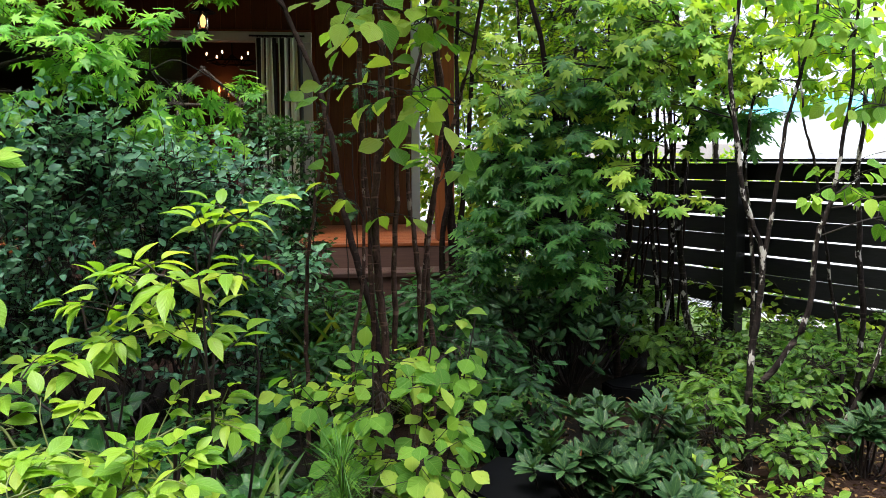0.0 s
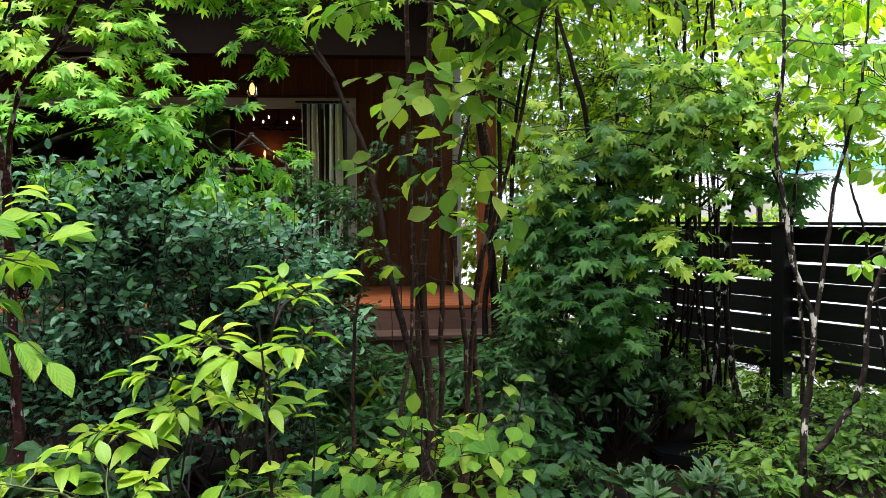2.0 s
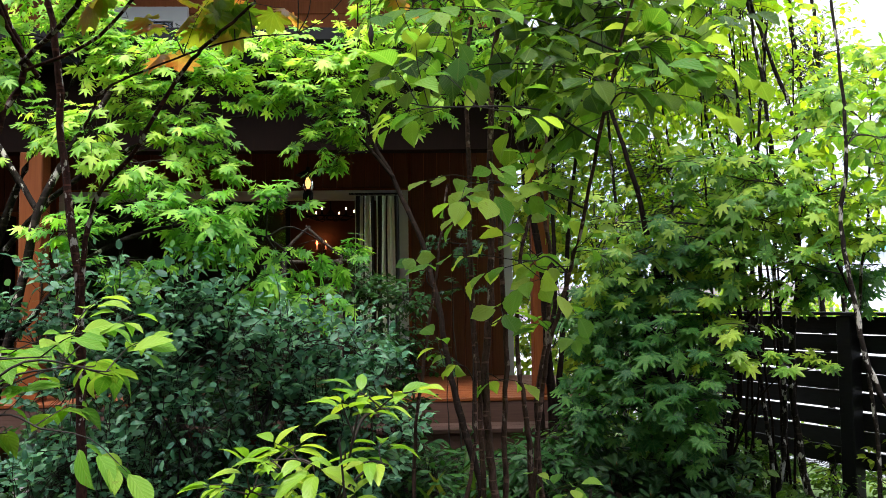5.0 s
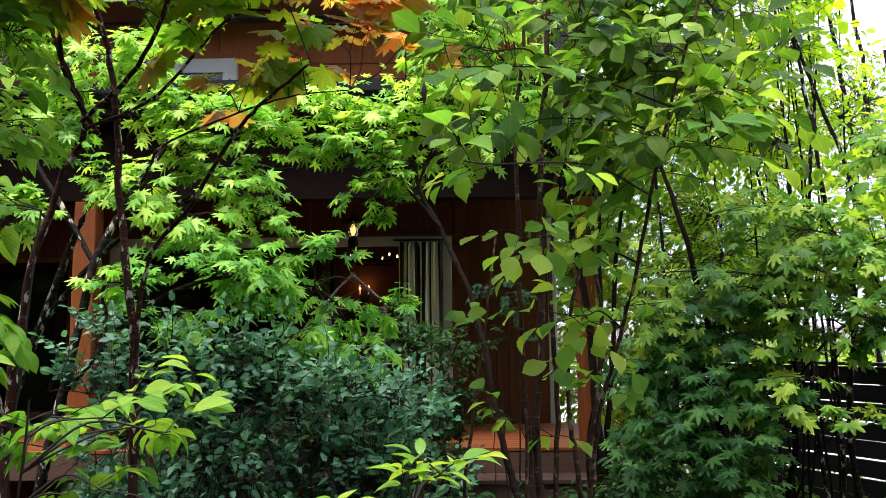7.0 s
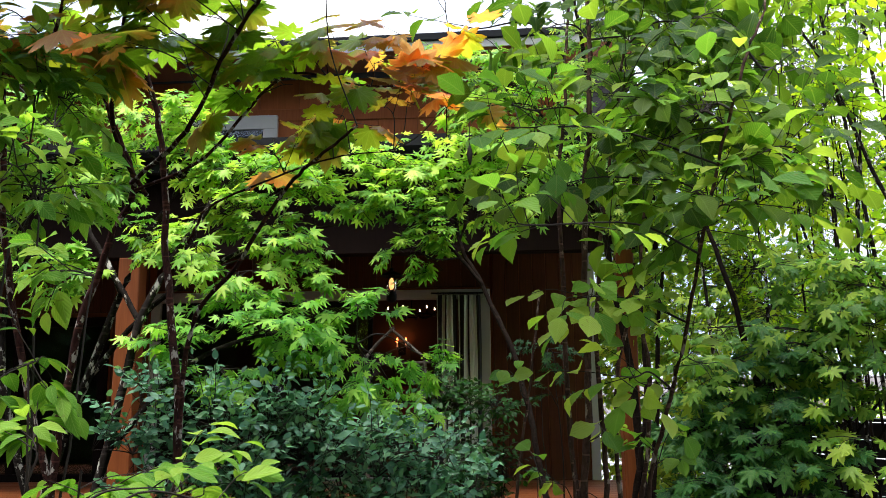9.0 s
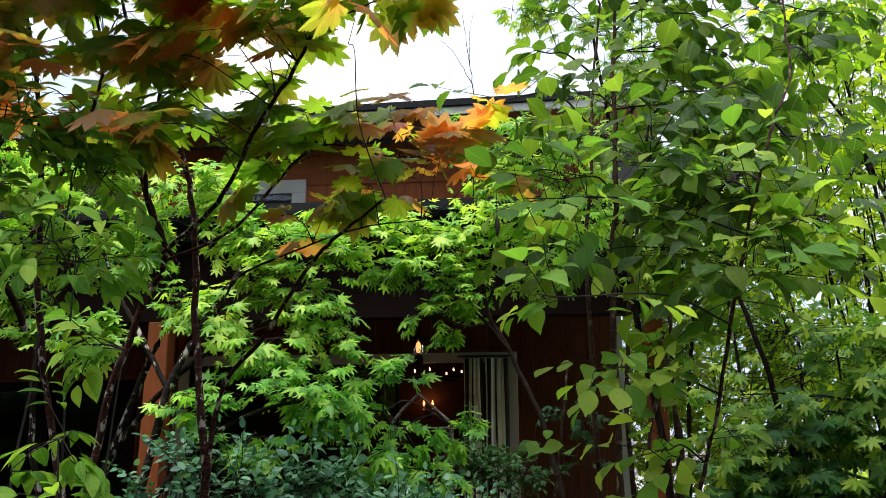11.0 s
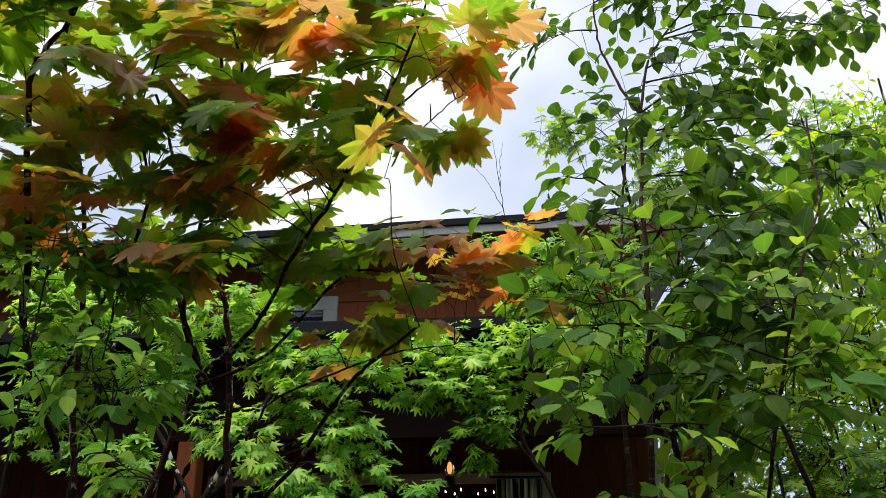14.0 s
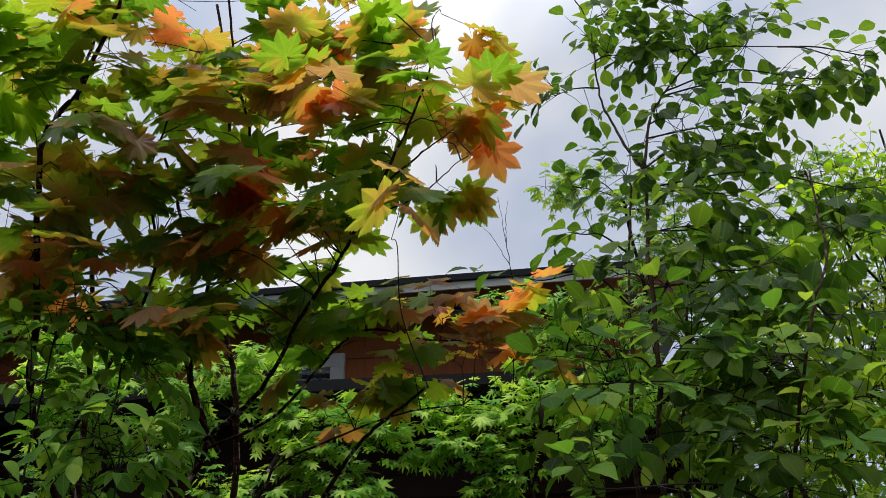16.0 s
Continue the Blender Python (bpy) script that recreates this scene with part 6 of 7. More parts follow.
def rhododendron(label, base, blobs, material, seed, size, singles):
    t, rng = plant("rhododendron", label, "shrub", base, seed, "rhododendrons")
    lv = Leaves(T_RHODO, material, rng)
    st, rad, buds = [], [], []
    for cx, cy, cz, rx, rz in blobs:
        for _ in range(int(34 * rx * rz / 0.09) + 4):
            v = unit(rng.normal(size=3)) * rng.random() ** 0.3
            v[2] = abs(v[2]) if rng.random() < 0.75 else v[2]
            tip = np.array([cx, cy, cz]) + v * np.array([rx, rx * 0.8, rz])
            foot = np.array([cx * 0.6 + base[0] * 0.4 + v[0] * 0.08, cy * 0.6 + base[1] * 0.4, max(-0.04, min(0.1, tip[2] - 0.3))])
            st.append([foot, foot * 0.4 + tip * 0.6 + rng.normal(size=3) * 0.03 - UP * 0.03, tip])
            rad.append((0.007, 0.004))
            axis = unit(UP + v * 0.7 + LIGHT * 0.3)
            if rng.random() < 0.3:
                buds.append(tube_arrays(spline([tip, tip + axis * 0.014, tip + axis * 0.034], 2), 0.0065, 0.001, 6))
            a = unit(np.cross(axis, np.array([1.0, 0.2, 0])))
            b = np.cross(axis, a)
            for k in range(11):
                ang = k * 2.4 + rng.random()
                lift = 0.45 + 1.0 * (k / 11) + rng.normal() * 0.08
                d = (a * math.cos(ang) + b * math.sin(ang)) + axis * lift
                lv.add(tip - axis * 0.012 * (11 - k) * 0.3, d, axis * 1.2 - (a * math.cos(ang) + b * math.sin(ang)) * lift, size * (1.05 - 0.4 * k / 11) * (0.85 + 0.3 * rng.random()))
    part("stemwork", joined_tubes("stemwork", [tube_arrays(spline(p, 3), r0, r1, 5) for p, (r0, r1) in zip(st, rad)]), B_TWIG, t, kind="stuff")
    if buds:
        part("bud_cluster", joined_tubes("bud_cluster", buds), M_BUD, t, "rusty brown buds", kind="stuff")
    lv.build(t, singles)


rhododendron("rounded rhododendron with whorls of leathery blue-green leaves", (1.42, 3.55, 0),
             [(1.38, 3.5, 0.28, 0.36, 0.18), (1.15, 3.4, 0.20, 0.22, 0.15), (1.42, 3.25, 0.14, 0.3, 0.13), (1.6, 3.5, 0.16, 0.22, 0.14)], L_RHODO, 61, 0.115, 300)
rhododendron("dark rhododendron in the shade", (1.6, 5.0, 0), [(1.62, 5.0, 0.38, 0.4, 0.22), (1.25, 5.1, 0.45, 0.32, 0.22), (1.85, 5.2, 0.5, 0.3, 0.16)], L_RHODO_DARK, 62, 0.115, 60)
rhododendron("small rhododendron at the bed's edge", (2.62, 3.55, 0), [(2.64, 3.55, 0.18, 0.17, 0.17)], L_RHODO, 63, 0.11, 60)


# slender speckled trees along the fence
def slender(label, base, stems, radii, blobs, seed, shapes=T_ROUND, material=None, size=0.085, cover=1.0, singles=80):
    t, rng = plant("slender_tree", label, "tree", base, seed, "slender trees")
    ln = stem_parts(t, stems, B_BIRCH, rng, [(a, b) for a, b in radii], 9, knot=0.06)
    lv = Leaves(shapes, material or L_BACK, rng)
    tw = []
    crown(lv, tw, blobs, ln, rng, cover, size, per=4, length=0.24, branch_r=0.005, opposite=False, droop=0.35, face=0.2, flop=0.45)
    part("branchwork", joined_tubes("branchwork", tw), B_TWIG, t, kind="stuff")
    lv.build(t, singles)


slender("thin tree with dark bark flecked white beside the fence", (2.58, 5.3, 0),
        [[(2.58, 5.3, -0.05), (2.58, 5.3, 0.14), (2.48, 5.3, 0.45), (2.44, 5.3, 0.91), (2.46, 5.3, 1.46), (2.49, 5.3, 1.87), (2.40, 5.3, 2.3), (2.35, 5.3, 2.65), (2.26, 5.3, 3.28), (2.15, 5.3, 4.2)],
         [(2.49, 5.3, 1.87), (2.55, 5.3, 2.52), (2.35, 5.3, 3.2), (2.19, 5.3, 3.73), (1.97, 5.3, 4.13), (1.8, 5.35, 4.8)],
         [(2.36, 5.6, -0.05), (2.46, 5.6, 0.39), (2.51, 5.6, 0.87), (2.45, 5.5, 1.5), (2.3, 5.4, 2.4), (2.35, 5.3, 3.4)]],
        [(0.028, 0.009), (0.016, 0.006), (0.022, 0.008)],
        [(2.2, 5.3, 3.6, 0.45, 0.35), (1.95, 5.35, 4.5, 0.4, 0.4), (2.6, 5.3, 2.7, 0.4, 0.3), (2.25, 5.3, 4.2, 0.25, 0.5), (2.95, 5.1, 2.28, 0.4, 0.3), (2.57, 5.6, 2.3, 0.3, 0.2)], 71, cover=1.1)
slender("forked thin tree with dark bark and pale patches", (2.17, 3.75, 0),
        [[(2.15, 3.76, -0.05), (2.13, 3.75, 0.39), (2.17, 3.75, 0.75), (2.18, 3.75, 1.02), (2.07, 3.75, 1.29), (2.02, 3.75, 1.58), (1.99, 3.75, 1.99), (2.02, 3.75, 2.22), (2.0, 3.8, 3.0)],
         [(2.18, 3.75, 1.02), (2.24, 3.75, 1.37), (2.27, 3.75, 1.63), (2.34, 3.75, 1.97), (2.40, 3.75, 2.23), (2.5, 3.8, 3.0)],
         [(2.17, 3.75, 0.39), (2.38, 3.70, 0.73), (2.43, 3.70, 1.13), (2.48, 3.70, 1.32), (2.52, 3.70, 1.60), (2.57, 3.70, 2.07), (2.6, 3.75, 2.9)]],
        [(0.019, 0.007), (0.012, 0.005), (0.016, 0.006)],
        [(2.55, 3.75, 2.15, 0.35, 0.22), (2.94, 3.9, 1.95, 0.2, 0.18), (2.75, 3.9, 1.4, 0.14, 0.10), (2.79, 3.8, 1.21, 0.09, 0.08), (2.2, 3.8, 2.35, 0.25, 0.2), (2.45, 3.6, 1.40, 0.12, 0.12), (2.75, 3.75, 1.75, 0.15, 0.3), (2.58, 3.6, 1.32, 0.12, 0.10)], 72, cover=1.7, singles=150, shapes=T_ROUND, material=L_BROAD, size=0.08)
slender("leaning thin tree at the fence", (2.75, 4.2, 0),
        [[(2.91, 4.2, -0.05), (2.91, 4.2, 0.33), (2.86, 4.2, 0.64), (2.69, 4.2, 1.44), (2.61, 4.2, 1.8), (2.55, 4.2, 2.8)],
         [(3.06, 4.3, -0.05), (3.08, 4.3, 0.49), (3.04, 4.3, 0.97), (3.03, 4.3, 1.74), (3.06, 4.3, 2.34), (3.0, 4.3, 3.2)],
         [(2.3, 3.6, -0.05), (2.39, 3.6, 0.06), (2.63, 3.6, 0.41), (2.75, 3.6, 0.75), (2.9, 3.6, 1.3)]],
        [(0.012, 0.004), (0.02, 0.008), (0.015, 0.008)],
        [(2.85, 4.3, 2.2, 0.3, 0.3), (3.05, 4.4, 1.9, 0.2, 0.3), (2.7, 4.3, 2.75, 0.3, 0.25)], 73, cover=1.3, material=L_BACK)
slender("group of thin dark stems with light green leaves", (2.2, 6.0, 0),
        [[(2.27, 5.8, -0.05), (2.17, 5.8, 0.61), (2.2, 5.8, 1.42), (2.22, 5.8, 2.21), (2.1, 5.9, 3.2), (2.0, 5.9, 4.2)],
         [(2.4, 5.5, -0.05), (2.32, 5.5, 1.04), (2.28, 5.5, 1.8), (2.24, 5.5, 2.55), (2.2, 5.6, 3.6)],
         [(1.9, 6.1, -0.05), (1.88, 6.1, 1.2), (1.95, 6.1, 2.4), (1.8, 6.1, 3.6)],
         [(1.55, 6.2, -0.05), (1.6, 6.2, 1.5), (1.5, 6.2, 3.0), (1.6, 6.2, 4.0)]],
        [(0.018, 0.006), (0.018, 0.006), (0.018, 0.006), (0.018, 0.006)],
        [(2.45, 6.2, 3.13, 0.5, 0.5), (2.4, 6.2, 3.9, 0.5, 0.7), (1.93, 6.5, 2.61, 0.46, 0.46), (1.73, 5.8, 3.22, 0.31, 0.45), (2.42, 6.0, 4.91, 0.39, 0.59), (2.05, 6.0, 3.35, 0.45, 0.6), (1.5, 6.2, 3.4, 0.4, 0.5), (2.0, 6.2, 2.3, 0.5, 0.3)], 74, cover=1.25, size=0.06, shapes=T_FAR)
slender("tall light-leaved tree beyond the fence", (3.2, 6.4, 0),
        [[(3.25, 6.4, -0.05), (3.2, 6.4, 1.5), (3.1, 6.4, 3.0), (2.9, 6.3, 4.5), (2.75, 6.2, 5.6)],
         [(3.6, 6.8, -0.05), (3.55, 6.8, 2.0), (3.4, 6.8, 4.0), (3.2, 6.7, 5.6)],
         [(2.9, 7.2, -0.05), (2.9, 7.2, 2.0), (2.7, 7.2, 4.0), (2.6, 7.0, 5.2)]],
        [(0.03, 0.008), (0.03, 0.008), (0.03, 0.008)],
        [(3.11, 6.3, 2.3, 0.55, 0.4), (3.0, 6.3, 3.3, 0.5, 0.5), (2.8, 6.2, 4.8, 0.4, 0.7), (3.4, 6.8, 3.6, 0.6, 0.6), (2.7, 7.1, 3.4, 0.6, 0.6), (2.8, 7.1, 2.4, 0.6, 0.4), (3.2, 6.7, 5.2, 0.4, 0.6)], 75, cover=1.3, size=0.065, shapes=T_FAR)
slender("young maple with light green layered leaves at the fence", (2.72, 4.85, 0),
        [[(2.72, 4.85, -0.05), (2.70, 4.82, 0.8), (2.62, 4.8, 1.5), (2.66, 4.75, 2.1), (2.75, 4.8, 2.8)],
         [(2.62, 4.8, 1.5), (2.45, 4.8, 1.9), (2.25, 4.8, 2.2), (2.05, 4.85, 2.4)]],
        [(0.015, 0.005), (0.008, 0.003)],
        [(2.55, 4.7, 2.17, 0.25, 0.10), (2.83, 4.6, 2.13, 0.22, 0.12), (2.67, 4.6, 1.93, 0.25, 0.09), (2.82, 4.7, 2.44, 0.26, 0.13), (2.5, 4.8, 1.95, 0.22, 0.10), (2.78, 4.7, 2.66, 0.22, 0.14),
         (2.57, 4.8, 2.72, 0.3, 0.14), (2.83, 4.9, 2.95, 0.31, 0.15), (2.06, 4.8, 2.06, 0.28, 0.13), (2.34, 4.7, 2.19, 0.18, 0.14), (2.23, 4.7, 1.80, 0.17, 0.10), (2.04, 4.8, 2.29, 0.21, 0.15), (1.96, 5.0, 2.45, 0.29, 0.16)],
        77, shapes=T_BROAD_MAPLE, material=L_MAPLE, size=0.075, cover=2.6, singles=120)
def whip_tree(label, base, tips, seed):
    """A clump of upright whips with narrow leaves set alternately along their upper part."""
    t, rng = plant("slender_tree", label, "tree", base, seed, "slender trees")
    lv = Leaves(T_LANCE, L_HEDGE, rng)
    stems = []
    for x, y, z in tips:
        foot = np.array(base) + np.array([rng.uniform(-0.35, 0.3), rng.uniform(-0.15, 0.5), -0.05])
        tip = np.array([x, y, z])
        stems.append([foot, foot * 0.7 + tip * 0.3 + rng.normal(size=3) * 0.05, foot * 0.35 + tip * 0.65 + rng.normal(size=3) * 0.06, tip])
    for line in stem_parts(t, stems, B_GREY, rng, [(0.011, 0.0025)] * len(stems), 7):
        fine = spline(line[len(line) // 2:], 5)
        for i in range(0, len(fine) - 1, 1):
            way = unit(fine[i + 1] - fine[i])
            a = i * 2.4 + rng.random()
            out = np.array([math.cos(a), math.sin(a), 0.0])
            lv.add(fine[i], way * 0.8 + out * 0.9, UP * 0.6 - out * 0.5 + rng.normal(size=3) * 0.2, 0.105 * rng.uniform(0.7, 1.15) * (1.0 - 0.4 * i / len(fine)))
    lv.build(t, 100)


whip_tree("upright whippy tree with narrow light green leaves", (2.35, 5.75, 0),
          [(1.92 + 0.045 * k, 5.4 + 0.3 * ((k * 7) % 5) / 5, 4.0 + 1.7 * ((k * 11) % 17) / 17) for k in range(0, 17, 1) if k % 3], 78)
# hedge-like green behind, towards the house corner
shrub("tall_hedge", "tall loose hedge in deep green beyond the house corner", (2.3, 8.0, 0),
      [(1.9, 8.3, 0.7, 0.5, 0.6), (2.5, 8.1, 0.8, 0.6, 0.7), (1.8, 8.0, 1.94, 0.44, 0.82), (2.36, 7.9, 2.21, 0.5, 0.83), (2.85, 7.7, 2.36, 0.5, 0.66), (1.65, 8.0, 0.98, 0.3, 0.32),
       (1.45, 9.6, 2.2, 0.3, 0.8), (1.45, 9.5, 2.2, 0.3, 0.8), (1.45, 9.5, 1.3, 0.3, 0.6), (1.5, 9.6, 0.9, 0.35, 0.6), (1.6, 9.8, 3.2, 0.4, 0.6), (1.9, 9.2, 2.7, 0.55, 0.8), (1.35, 10.3, 2.6, 0.35, 0.8), (2.2, 8.9, 1.2, 0.55, 0.7), (2.3, 8.3, 3.2, 0.5, 0.5), (1.2, 10.6, 1.6, 0.3, 0.8), (1.2, 10.6, 2.6, 0.25, 0.5),
       (1.38, 6.9, 3.16, 0.34, 0.43), (1.7, 7.4, 3.55, 0.5, 0.45), (2.25, 7.6, 3.5, 0.5, 0.45), (1.3, 7.6, 3.3, 0.35, 0.4), (1.5, 8.2, 4.0, 0.5, 0.4), (1.21, 7.2, 2.53, 0.24, 0.39), (1.69, 6.8, 2.66, 0.28, 0.33), (1.96, 6.9, 3.29, 0.33, 0.37), (1.99, 6.8, 2.41, 0.36, 0.4),
       (1.54, 7.7, 1.68, 0.24, 0.42), (1.68, 7.7, 1.18, 0.24, 0.37), (1.51, 7.7, 2.3, 0.24, 0.42), (1.58, 7.5, 0.81, 0.26, 0.31), (1.51, 7.8, 2.84, 0.22, 0.43)],
      T_FAR, L_HEDGE, 76, 0.09, 2.1, 0, stems=16, per=5, length=0.35, opposite=False, droop=0.3, face=0.4, flop=0.4, spreadx=1.0)

# low planting
shrub("ground_cover", "low mounded ground cover with light yellow-green leaves", (2.9, 4.7, 0),
      [(3.0, 4.9, 0.24, 0.55, 0.2), (3.3, 5.2, 0.26, 0.5, 0.2), (3.14, 4.5, 0.36, 0.3, 0.18), (2.7, 5.3, 0.25, 0.3, 0.2), (3.6, 4.8, 0.3, 0.4, 0.25)],
      T_OVAL, L_COVER, 81, 0.047, 3.0, 120, area=0.4, stems=14, per=6, length=0.14, opposite=False, droop=0.1, face=0.4, flop=0.4, spreadx=0.7)
shrub("ground_cover", "leafy low shrub with fresh green leaves under the thin trees", (2.25, 3.8, 0),
      [(2.35, 3.8, 0.30, 0.32, 0.16), (2.05, 3.9, 0.33, 0.2, 0.15), (1.85, 3.6, 0.25, 0.15, 0.16), (2.2, 3.5, 0.15, 0.2, 0.1), (2.6, 3.95, 0.45, 0.25, 0.12)],
      T_OVAL, L_COVER, 82, 0.06, 3.0, 150, area=0.4, stems=12, per=5, length=0.14, opposite=False, droop=0.2, face=0.4, flop=0.35, spreadx=0.35)
shrub("lime_shrub", "small bright lime-green leafy plant", (2.05, 3.15, 0), [(2.02, 3.12, 0.12, 0.16, 0.06), (1.7, 3.2, 0.12, 0.12, 0.1)],
      T_OVAL, L_LIME, 83, 0.055, 3.0, 60, area=0.4, stems=5, per=5, length=0.1, opposite=False, droop=0.1, face=0.4, spreadx=0.15)
shrub("undergrowth", "dark leafy undergrowth behind the hazel", (0.8, 5.0, 0),
      [(1.07, 5.2, 0.8, 0.25, 0.22), (1.0, 4.6, 0.36, 0.28, 0.23), (0.12, 5.2, 0.5, 0.25, 0.25), (0.8, 5.0, 0.6, 0.25, 0.21), (0.31, 4.8, 0.4, 0.25, 0.2), (1.18, 4.4, 0.25, 0.22, 0.16), (0.1, 4.6, 0.3, 0.3, 0.2), (0.3, 5.6, 0.42, 0.35, 0.3), (0.78, 5.7, 0.42, 0.3, 0.3), (-0.05, 5.5, 0.45, 0.3, 0.3), (1.05, 5.8, 0.4, 0.25, 0.3)],
      T_RHODO, L_FINE, 84, 0.085, 3.0, 120, area=0.27, stems=14, per=5, length=0.16, opposite=False, droop=0.2, face=0.4, flop=0.35, spreadx=0.6)

shrub("undergrowth", "dark low undergrowth below the blueberry", (-0.5, 3.6, 0),
      [(-0.9, 3.7, 0.3, 0.4, 0.22), (-0.3, 3.6, 0.28, 0.4, 0.22), (-0.6, 3.2, 0.22, 0.4, 0.2), (0.0, 3.0, 0.2, 0.2, 0.15), (-1.2, 3.3, 0.4, 0.35, 0.3), (0.9, 4.0, 0.2, 0.2, 0.15), (-0.3, 2.7, 0.2, 0.3, 0.18), (-1.3, 4.9, 0.75, 0.5, 0.4), (-0.6, 5.0, 0.7, 0.45, 0.4), (-1.9, 4.9, 0.7, 0.4, 0.4), (-1.5, 5.15, 1.1, 0.4, 0.18), (-0.95, 5.15, 1.05, 0.4, 0.18), (-0.5, 5.2, 1.0, 0.3, 0.16)],
      T_FAR, L_FINE, 85, 0.09, 2.6, 80, area=0.27, stems=12, per=5, length=0.16, opposite=False, droop=0.2, face=0.3, flop=0.35, spreadx=0.6)
shrub("undergrowth", "mixed dark leafy undergrowth along the fence foot", (2.0, 5.6, 0),
      [(1.75, 5.75, 0.5, 0.35, 0.28), (2.1, 5.7, 0.42, 0.35, 0.24), (2.45, 5.85, 0.36, 0.3, 0.22), (2.0, 6.3, 0.55, 0.4, 0.3), (1.35, 5.9, 0.55, 0.35, 0.3), (2.2, 5.35, 0.24, 0.3, 0.14)],
      T_FAR, L_COVER, 87, 0.075, 2.2, 60, area=0.27, stems=10, per=5, length=0.18, opposite=False, droop=0.2, face=0.35, flop=0.35, spreadx=0.6)
shrub("verge_shrub", "bright yellow-green shrubs beyond the fence foot", (3.6, 5.6, 0),
      [(3.15, 6.2, 0.42, 0.4, 0.32), (3.45, 5.6, 0.42, 0.4, 0.32), (3.75, 5.0, 0.42, 0.4, 0.32), (2.85, 6.8, 0.42, 0.4, 0.32), (4.0, 4.5, 0.35, 0.35, 0.3)],
      T_OVAL, L_HEDGE, 86, 0.06, 1.8, 40, area=0.4, stems=12, per=6, length=0.14, opposite=False, droop=0.1, face=0.4, flop=0.4, spreadx=0.7)


def strap_clump(label, x, y, n, h, seed, name="grass_clump"):
    t, rng = plant(name, label, "grass", (x, y, 0), seed, "grass clumps")
    lv = Leaves(T_STRAP, L_GRASS, rng)
    for _ in range(n):
        a = rng.uniform(0, math.tau)
        out = np.array([math.cos(a), math.sin(a), 0])
        lv.add(np.array([x, y, 0.02]) + out * rng.uniform(0, 0.06), out * rng.uniform(0.25, 0.8) + UP, UP * 0.4 - out * 0.9, h * rng.uniform(0.6, 1.1))
    lv.build(t, min(n, 60), "blade")


for x, y, h, sd in ((-0.05, 2.75, 0.46, 1), (0.05, 2.62, 0.40, 2), (-0.22, 2.85, 0.5, 3), (0.15, 5.0, 0.7, 4), (0.62, 4.6, 0.5, 6), (0.35, 5.2, 0.75, 7), (-0.1, 5.2, 0.7, 8)):
    strap_clump("arching strap-leaved grass clump", x, y, 36, h, 90 + sd)


def fern(x, y, h, seed, n=9):
    t, rng = plant("fern", "small green fern with arching fronds", "fern", (x, y, 0), seed, "ferns")
    lv = Leaves(T_LANCE, L_COVER, rng)
    for k in range(n):
        a = k * math.tau / n + rng.uniform(-0.2, 0.2)
        out = np.array([math.cos(a), math.sin(a), 0])
        line = spline([np.array([x, y, 0.0]), np.array([x, y, 0]) + out * h * 0.35 + UP * h * 0.7, np.array([x, y, 0]) + out * h * 0.95 + UP * h * 0.6], 8)
        v, f = tube_arrays(line, 0.0025, 0.001, 4)
        part("frond_stalk", mesh_from("frond_stalk", v, f), B_GREEN, t)
        for i in range(3, len(line)):
            w = h * 0.22 * (1 - (i - 3) / len(line))
            side = np.cross(out, UP)
            for s in (-1, 1):
                lv.add(line[i], side * s + out * 0.4, UP + out * 0.3, w)
    lv.build(t, 60, "leaflet")


for x, y, h, sd in ((2.35, 4.35, 0.36, 1), (2.15, 4.5, 0.32, 2), (0.98, 4.2, 0.4, 3), (1.7, 3.25, 0.25, 4), (2.75, 4.5, 0.34, 5)):
    fern(x, y, h, 100 + sd)


def pine_seedling(x, y, h, seed):
    t, rng = plant("pine_seedling", "young pine with long radiating green needles", "pine", (x, y, 0), seed)
    part("stem", mesh_from("stem", *tube_arrays(spline([(x, y, -0.03), (x + 0.01, y, h * 0.5), (x, y, h)], 5), 0.006, 0.003, 6)), B_TWIG, t)
    lv = Leaves([oval_leaf(1.0, 0.022, 2, 0.6, 0.4, 0.06)], L_NEEDLE, rng)
    for _ in range(420):
        d = unit(rng.normal(size=3) + UP * 0.5)
        lv.add(np.array([x, y, h * rng.uniform(0.55, 1.0)]), d, UP + rng.normal(size=3) * 0.2, rng.uniform(0.10, 0.19))
    lv.build(t, 80, "needle", "needles")


pine_seedling(0.17, 2.75, 0.52, 111)

# a rustic frame of round poles on the porch, with a gable of two rafters
frame_thing, rg_ = plant("stick_frame", "rustic grey stick frame with a small gable standing on the deck", "wooden frame", (-0.90, 7.42, DZ), 121)
for name_, line_, r_ in (("post", [(-0.62, 7.42, DZ), (-0.625, 7.42, 1.4), (-0.62, 7.42, 1.99)], 0.022), ("post", [(-1.12, 7.42, DZ), (-1.115, 7.42, 1.4), (-1.12, 7.42, 1.99)], 0.022),
                         ("crossbar", [(-1.24, 7.42, 1.97), (-0.9, 7.42, 1.962), (-0.54, 7.42, 1.972)], 0.014),
                         ("rafter", [(-0.60, 7.42, 1.99), (-0.75, 7.42, 2.12), (-0.93, 7.42, 2.28)], 0.014), ("rafter", [(-1.16, 7.42, 1.99), (-1.05, 7.42, 2.13), (-0.89, 7.42, 2.28)], 0.014)):
    part(name_, mesh_from(name_, *tube_arrays(spline(line_, 5), r_, r_ * 0.9, 8, rg_, 0.05)), M_STICK, frame_thing)
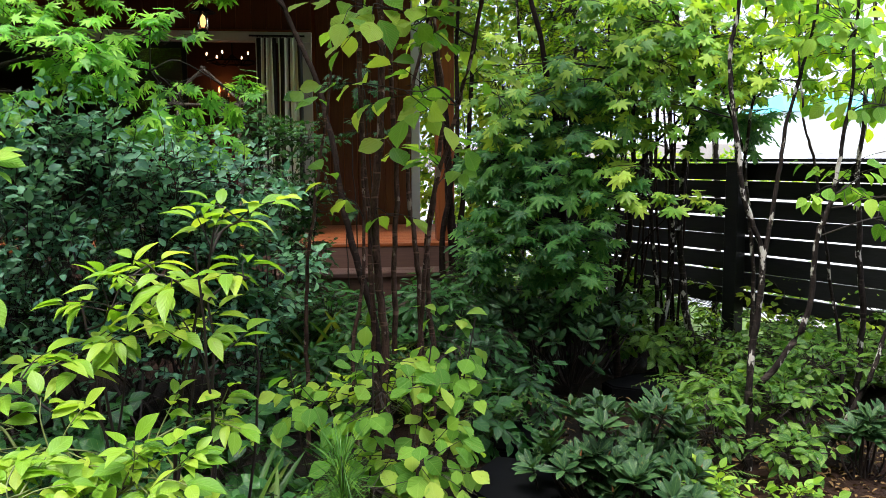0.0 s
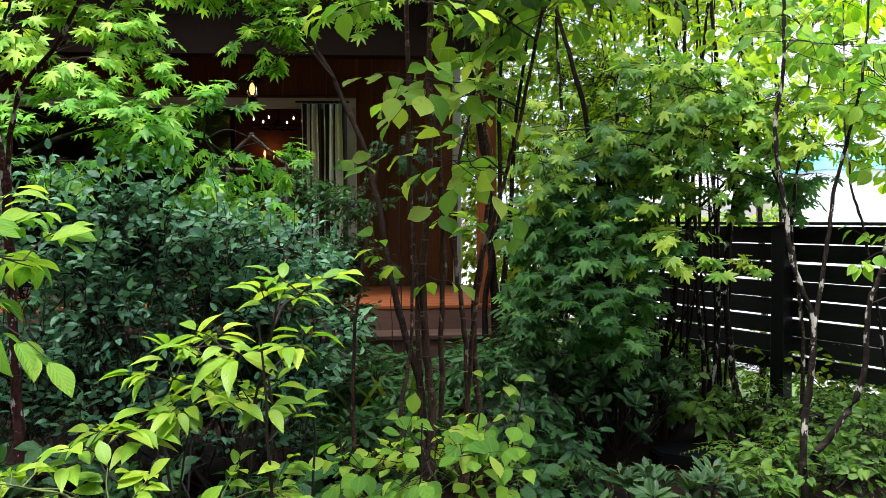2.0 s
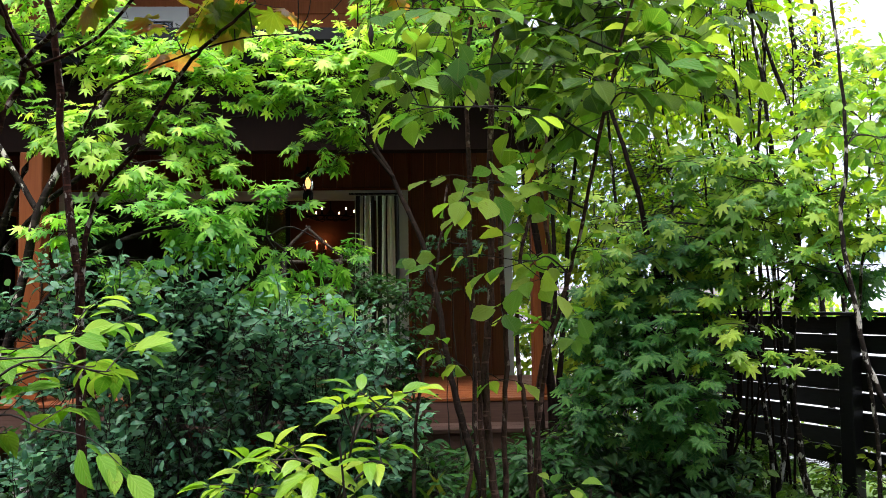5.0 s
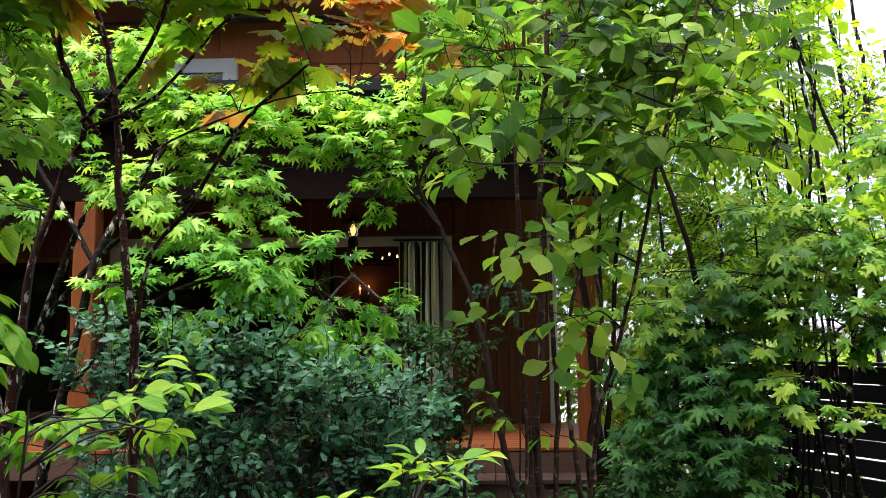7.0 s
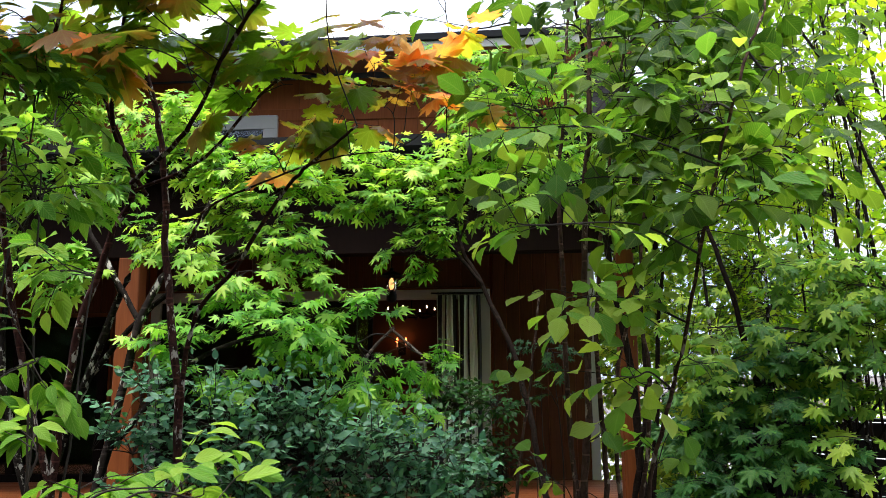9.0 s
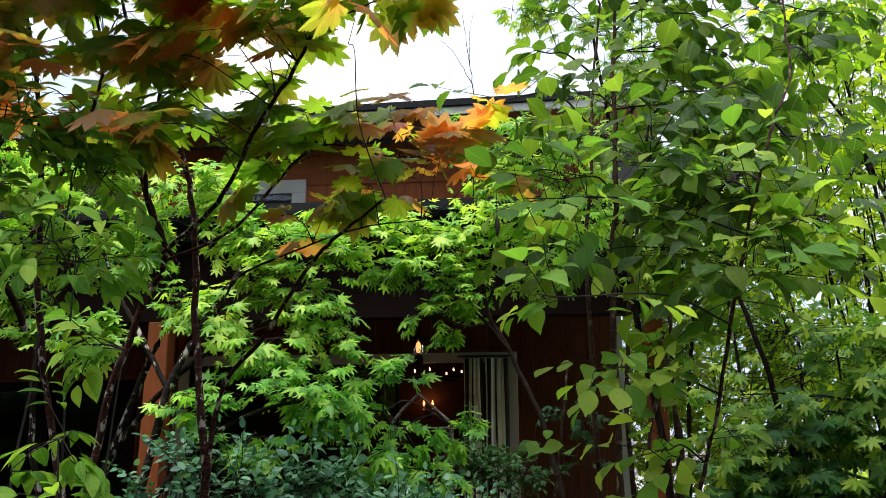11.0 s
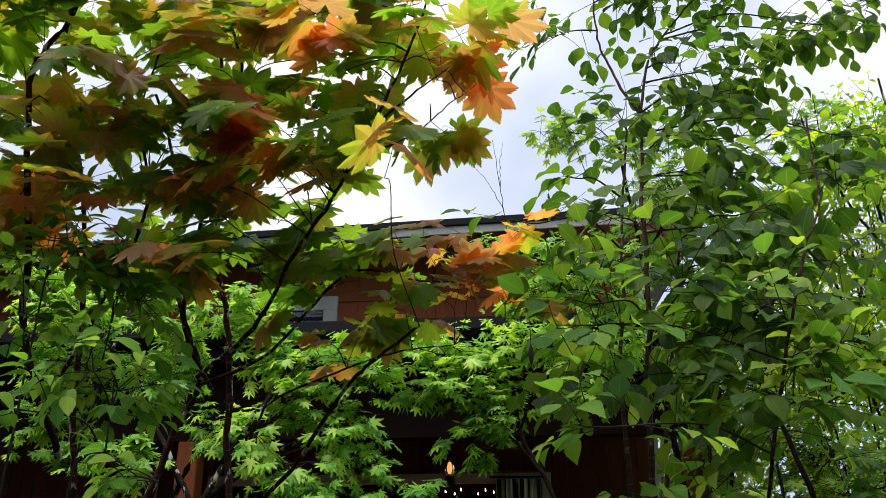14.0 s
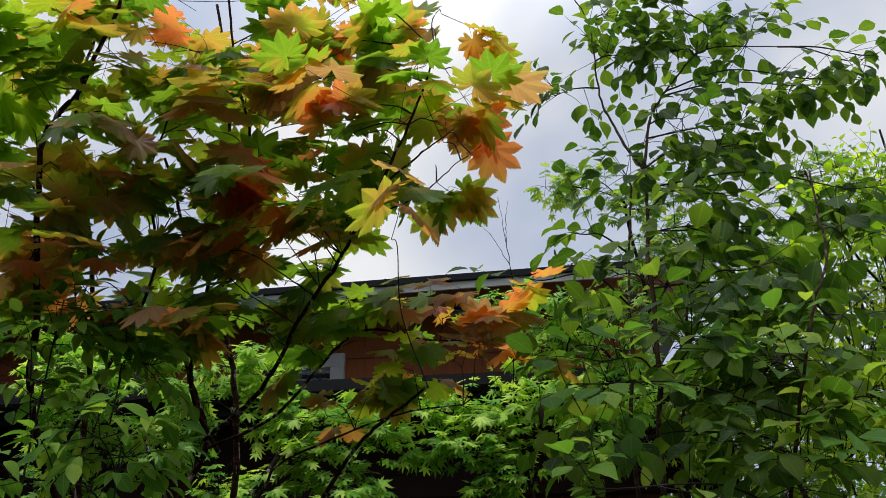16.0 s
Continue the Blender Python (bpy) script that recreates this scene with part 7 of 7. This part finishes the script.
dl, rg_ = plant("dry_leaf", "curled brown dry leaf hanging from a twig", "leaf", (-0.12, 2.95, 2.62), 123)
part("blade", lathe([(0.003, 0.04), (0.008, 0.025), (0.011, 0.005), (0.007, -0.02), (0.002, -0.035)], (-0.12, 2.95, 2.56), 8), B_TWIG, dl)
part("stalk", mesh_from("stalk", *tube_arrays(np.array([[-0.12, 2.95, 2.60], [-0.12, 2.95, 2.64], [-0.121, 2.95, 2.70]]), 0.0015, 0.0015, 5)), B_TWIG, dl)


# fallen leaves and twigs on the soil
def litter(label, x0, x1, y0, y1, n, seed):
    rng = np.random.default_rng(seed)
    p = np.stack([rng.uniform(x0, x1, n), rng.uniform(y0, y1, n), rng.uniform(0.012, 0.03, n)], axis=1)
    d = unit(np.stack([rng.normal(size=n), rng.normal(size=n), rng.normal(size=n) * 0.15], axis=1))
    nn = unit(np.stack([rng.normal(size=n) * 0.35, rng.normal(size=n) * 0.35, np.ones(n)], axis=1))
    nn = unit(nn - d * np.sum(nn * d, axis=1, keepdims=True))
    rot = np.stack([np.cross(d, nn), d, nn], axis=2) * rng.uniform(0.02, 0.055, n)[:, None, None]
    sv, sf, su = T_OVAL[1]
    v = (np.einsum("nij,vj->nvi", rot, sv) + p[:, None, :]).reshape(-1, 3)
    f = (sf[None] + (np.arange(n) * len(sv))[:, None, None]).reshape(-1, 3)
    ob = part("leaf_litter", mesh_from("leaf_litter", v, f, np.tile(su, (n, 1)), (M_LITTER,)), None)
    tagged(ob, label, "leaf litter", kind="stuff")
    tubes = []
    for i in range(n // 14):
        a = p[i]
        b = a + d[i] * rng.uniform(0.06, 0.18)
        tubes.append(tube_arrays(spline([a, (a + b) / 2 + np.array([0.01, 0.01, 0.008]), np.array([b[0], b[1], 0.02])], 3), 0.003, 0.0018, 5))
    tw = part("fallen_twigs", joined_tubes("fallen_twigs", tubes), B_TWIG)
    tagged(tw, "thin brown fallen twigs scattered on the soil", "twigs", kind="stuff")


litter("brown dry leaves scattered over dark soil by the thin trees", 2.0, 3.4, 2.7, 4.3, 900, 131)
litter("brown dry leaves scattered on the dark soil under the hazel", 0.5, 2.0, 2.7, 5.0, 700, 132)
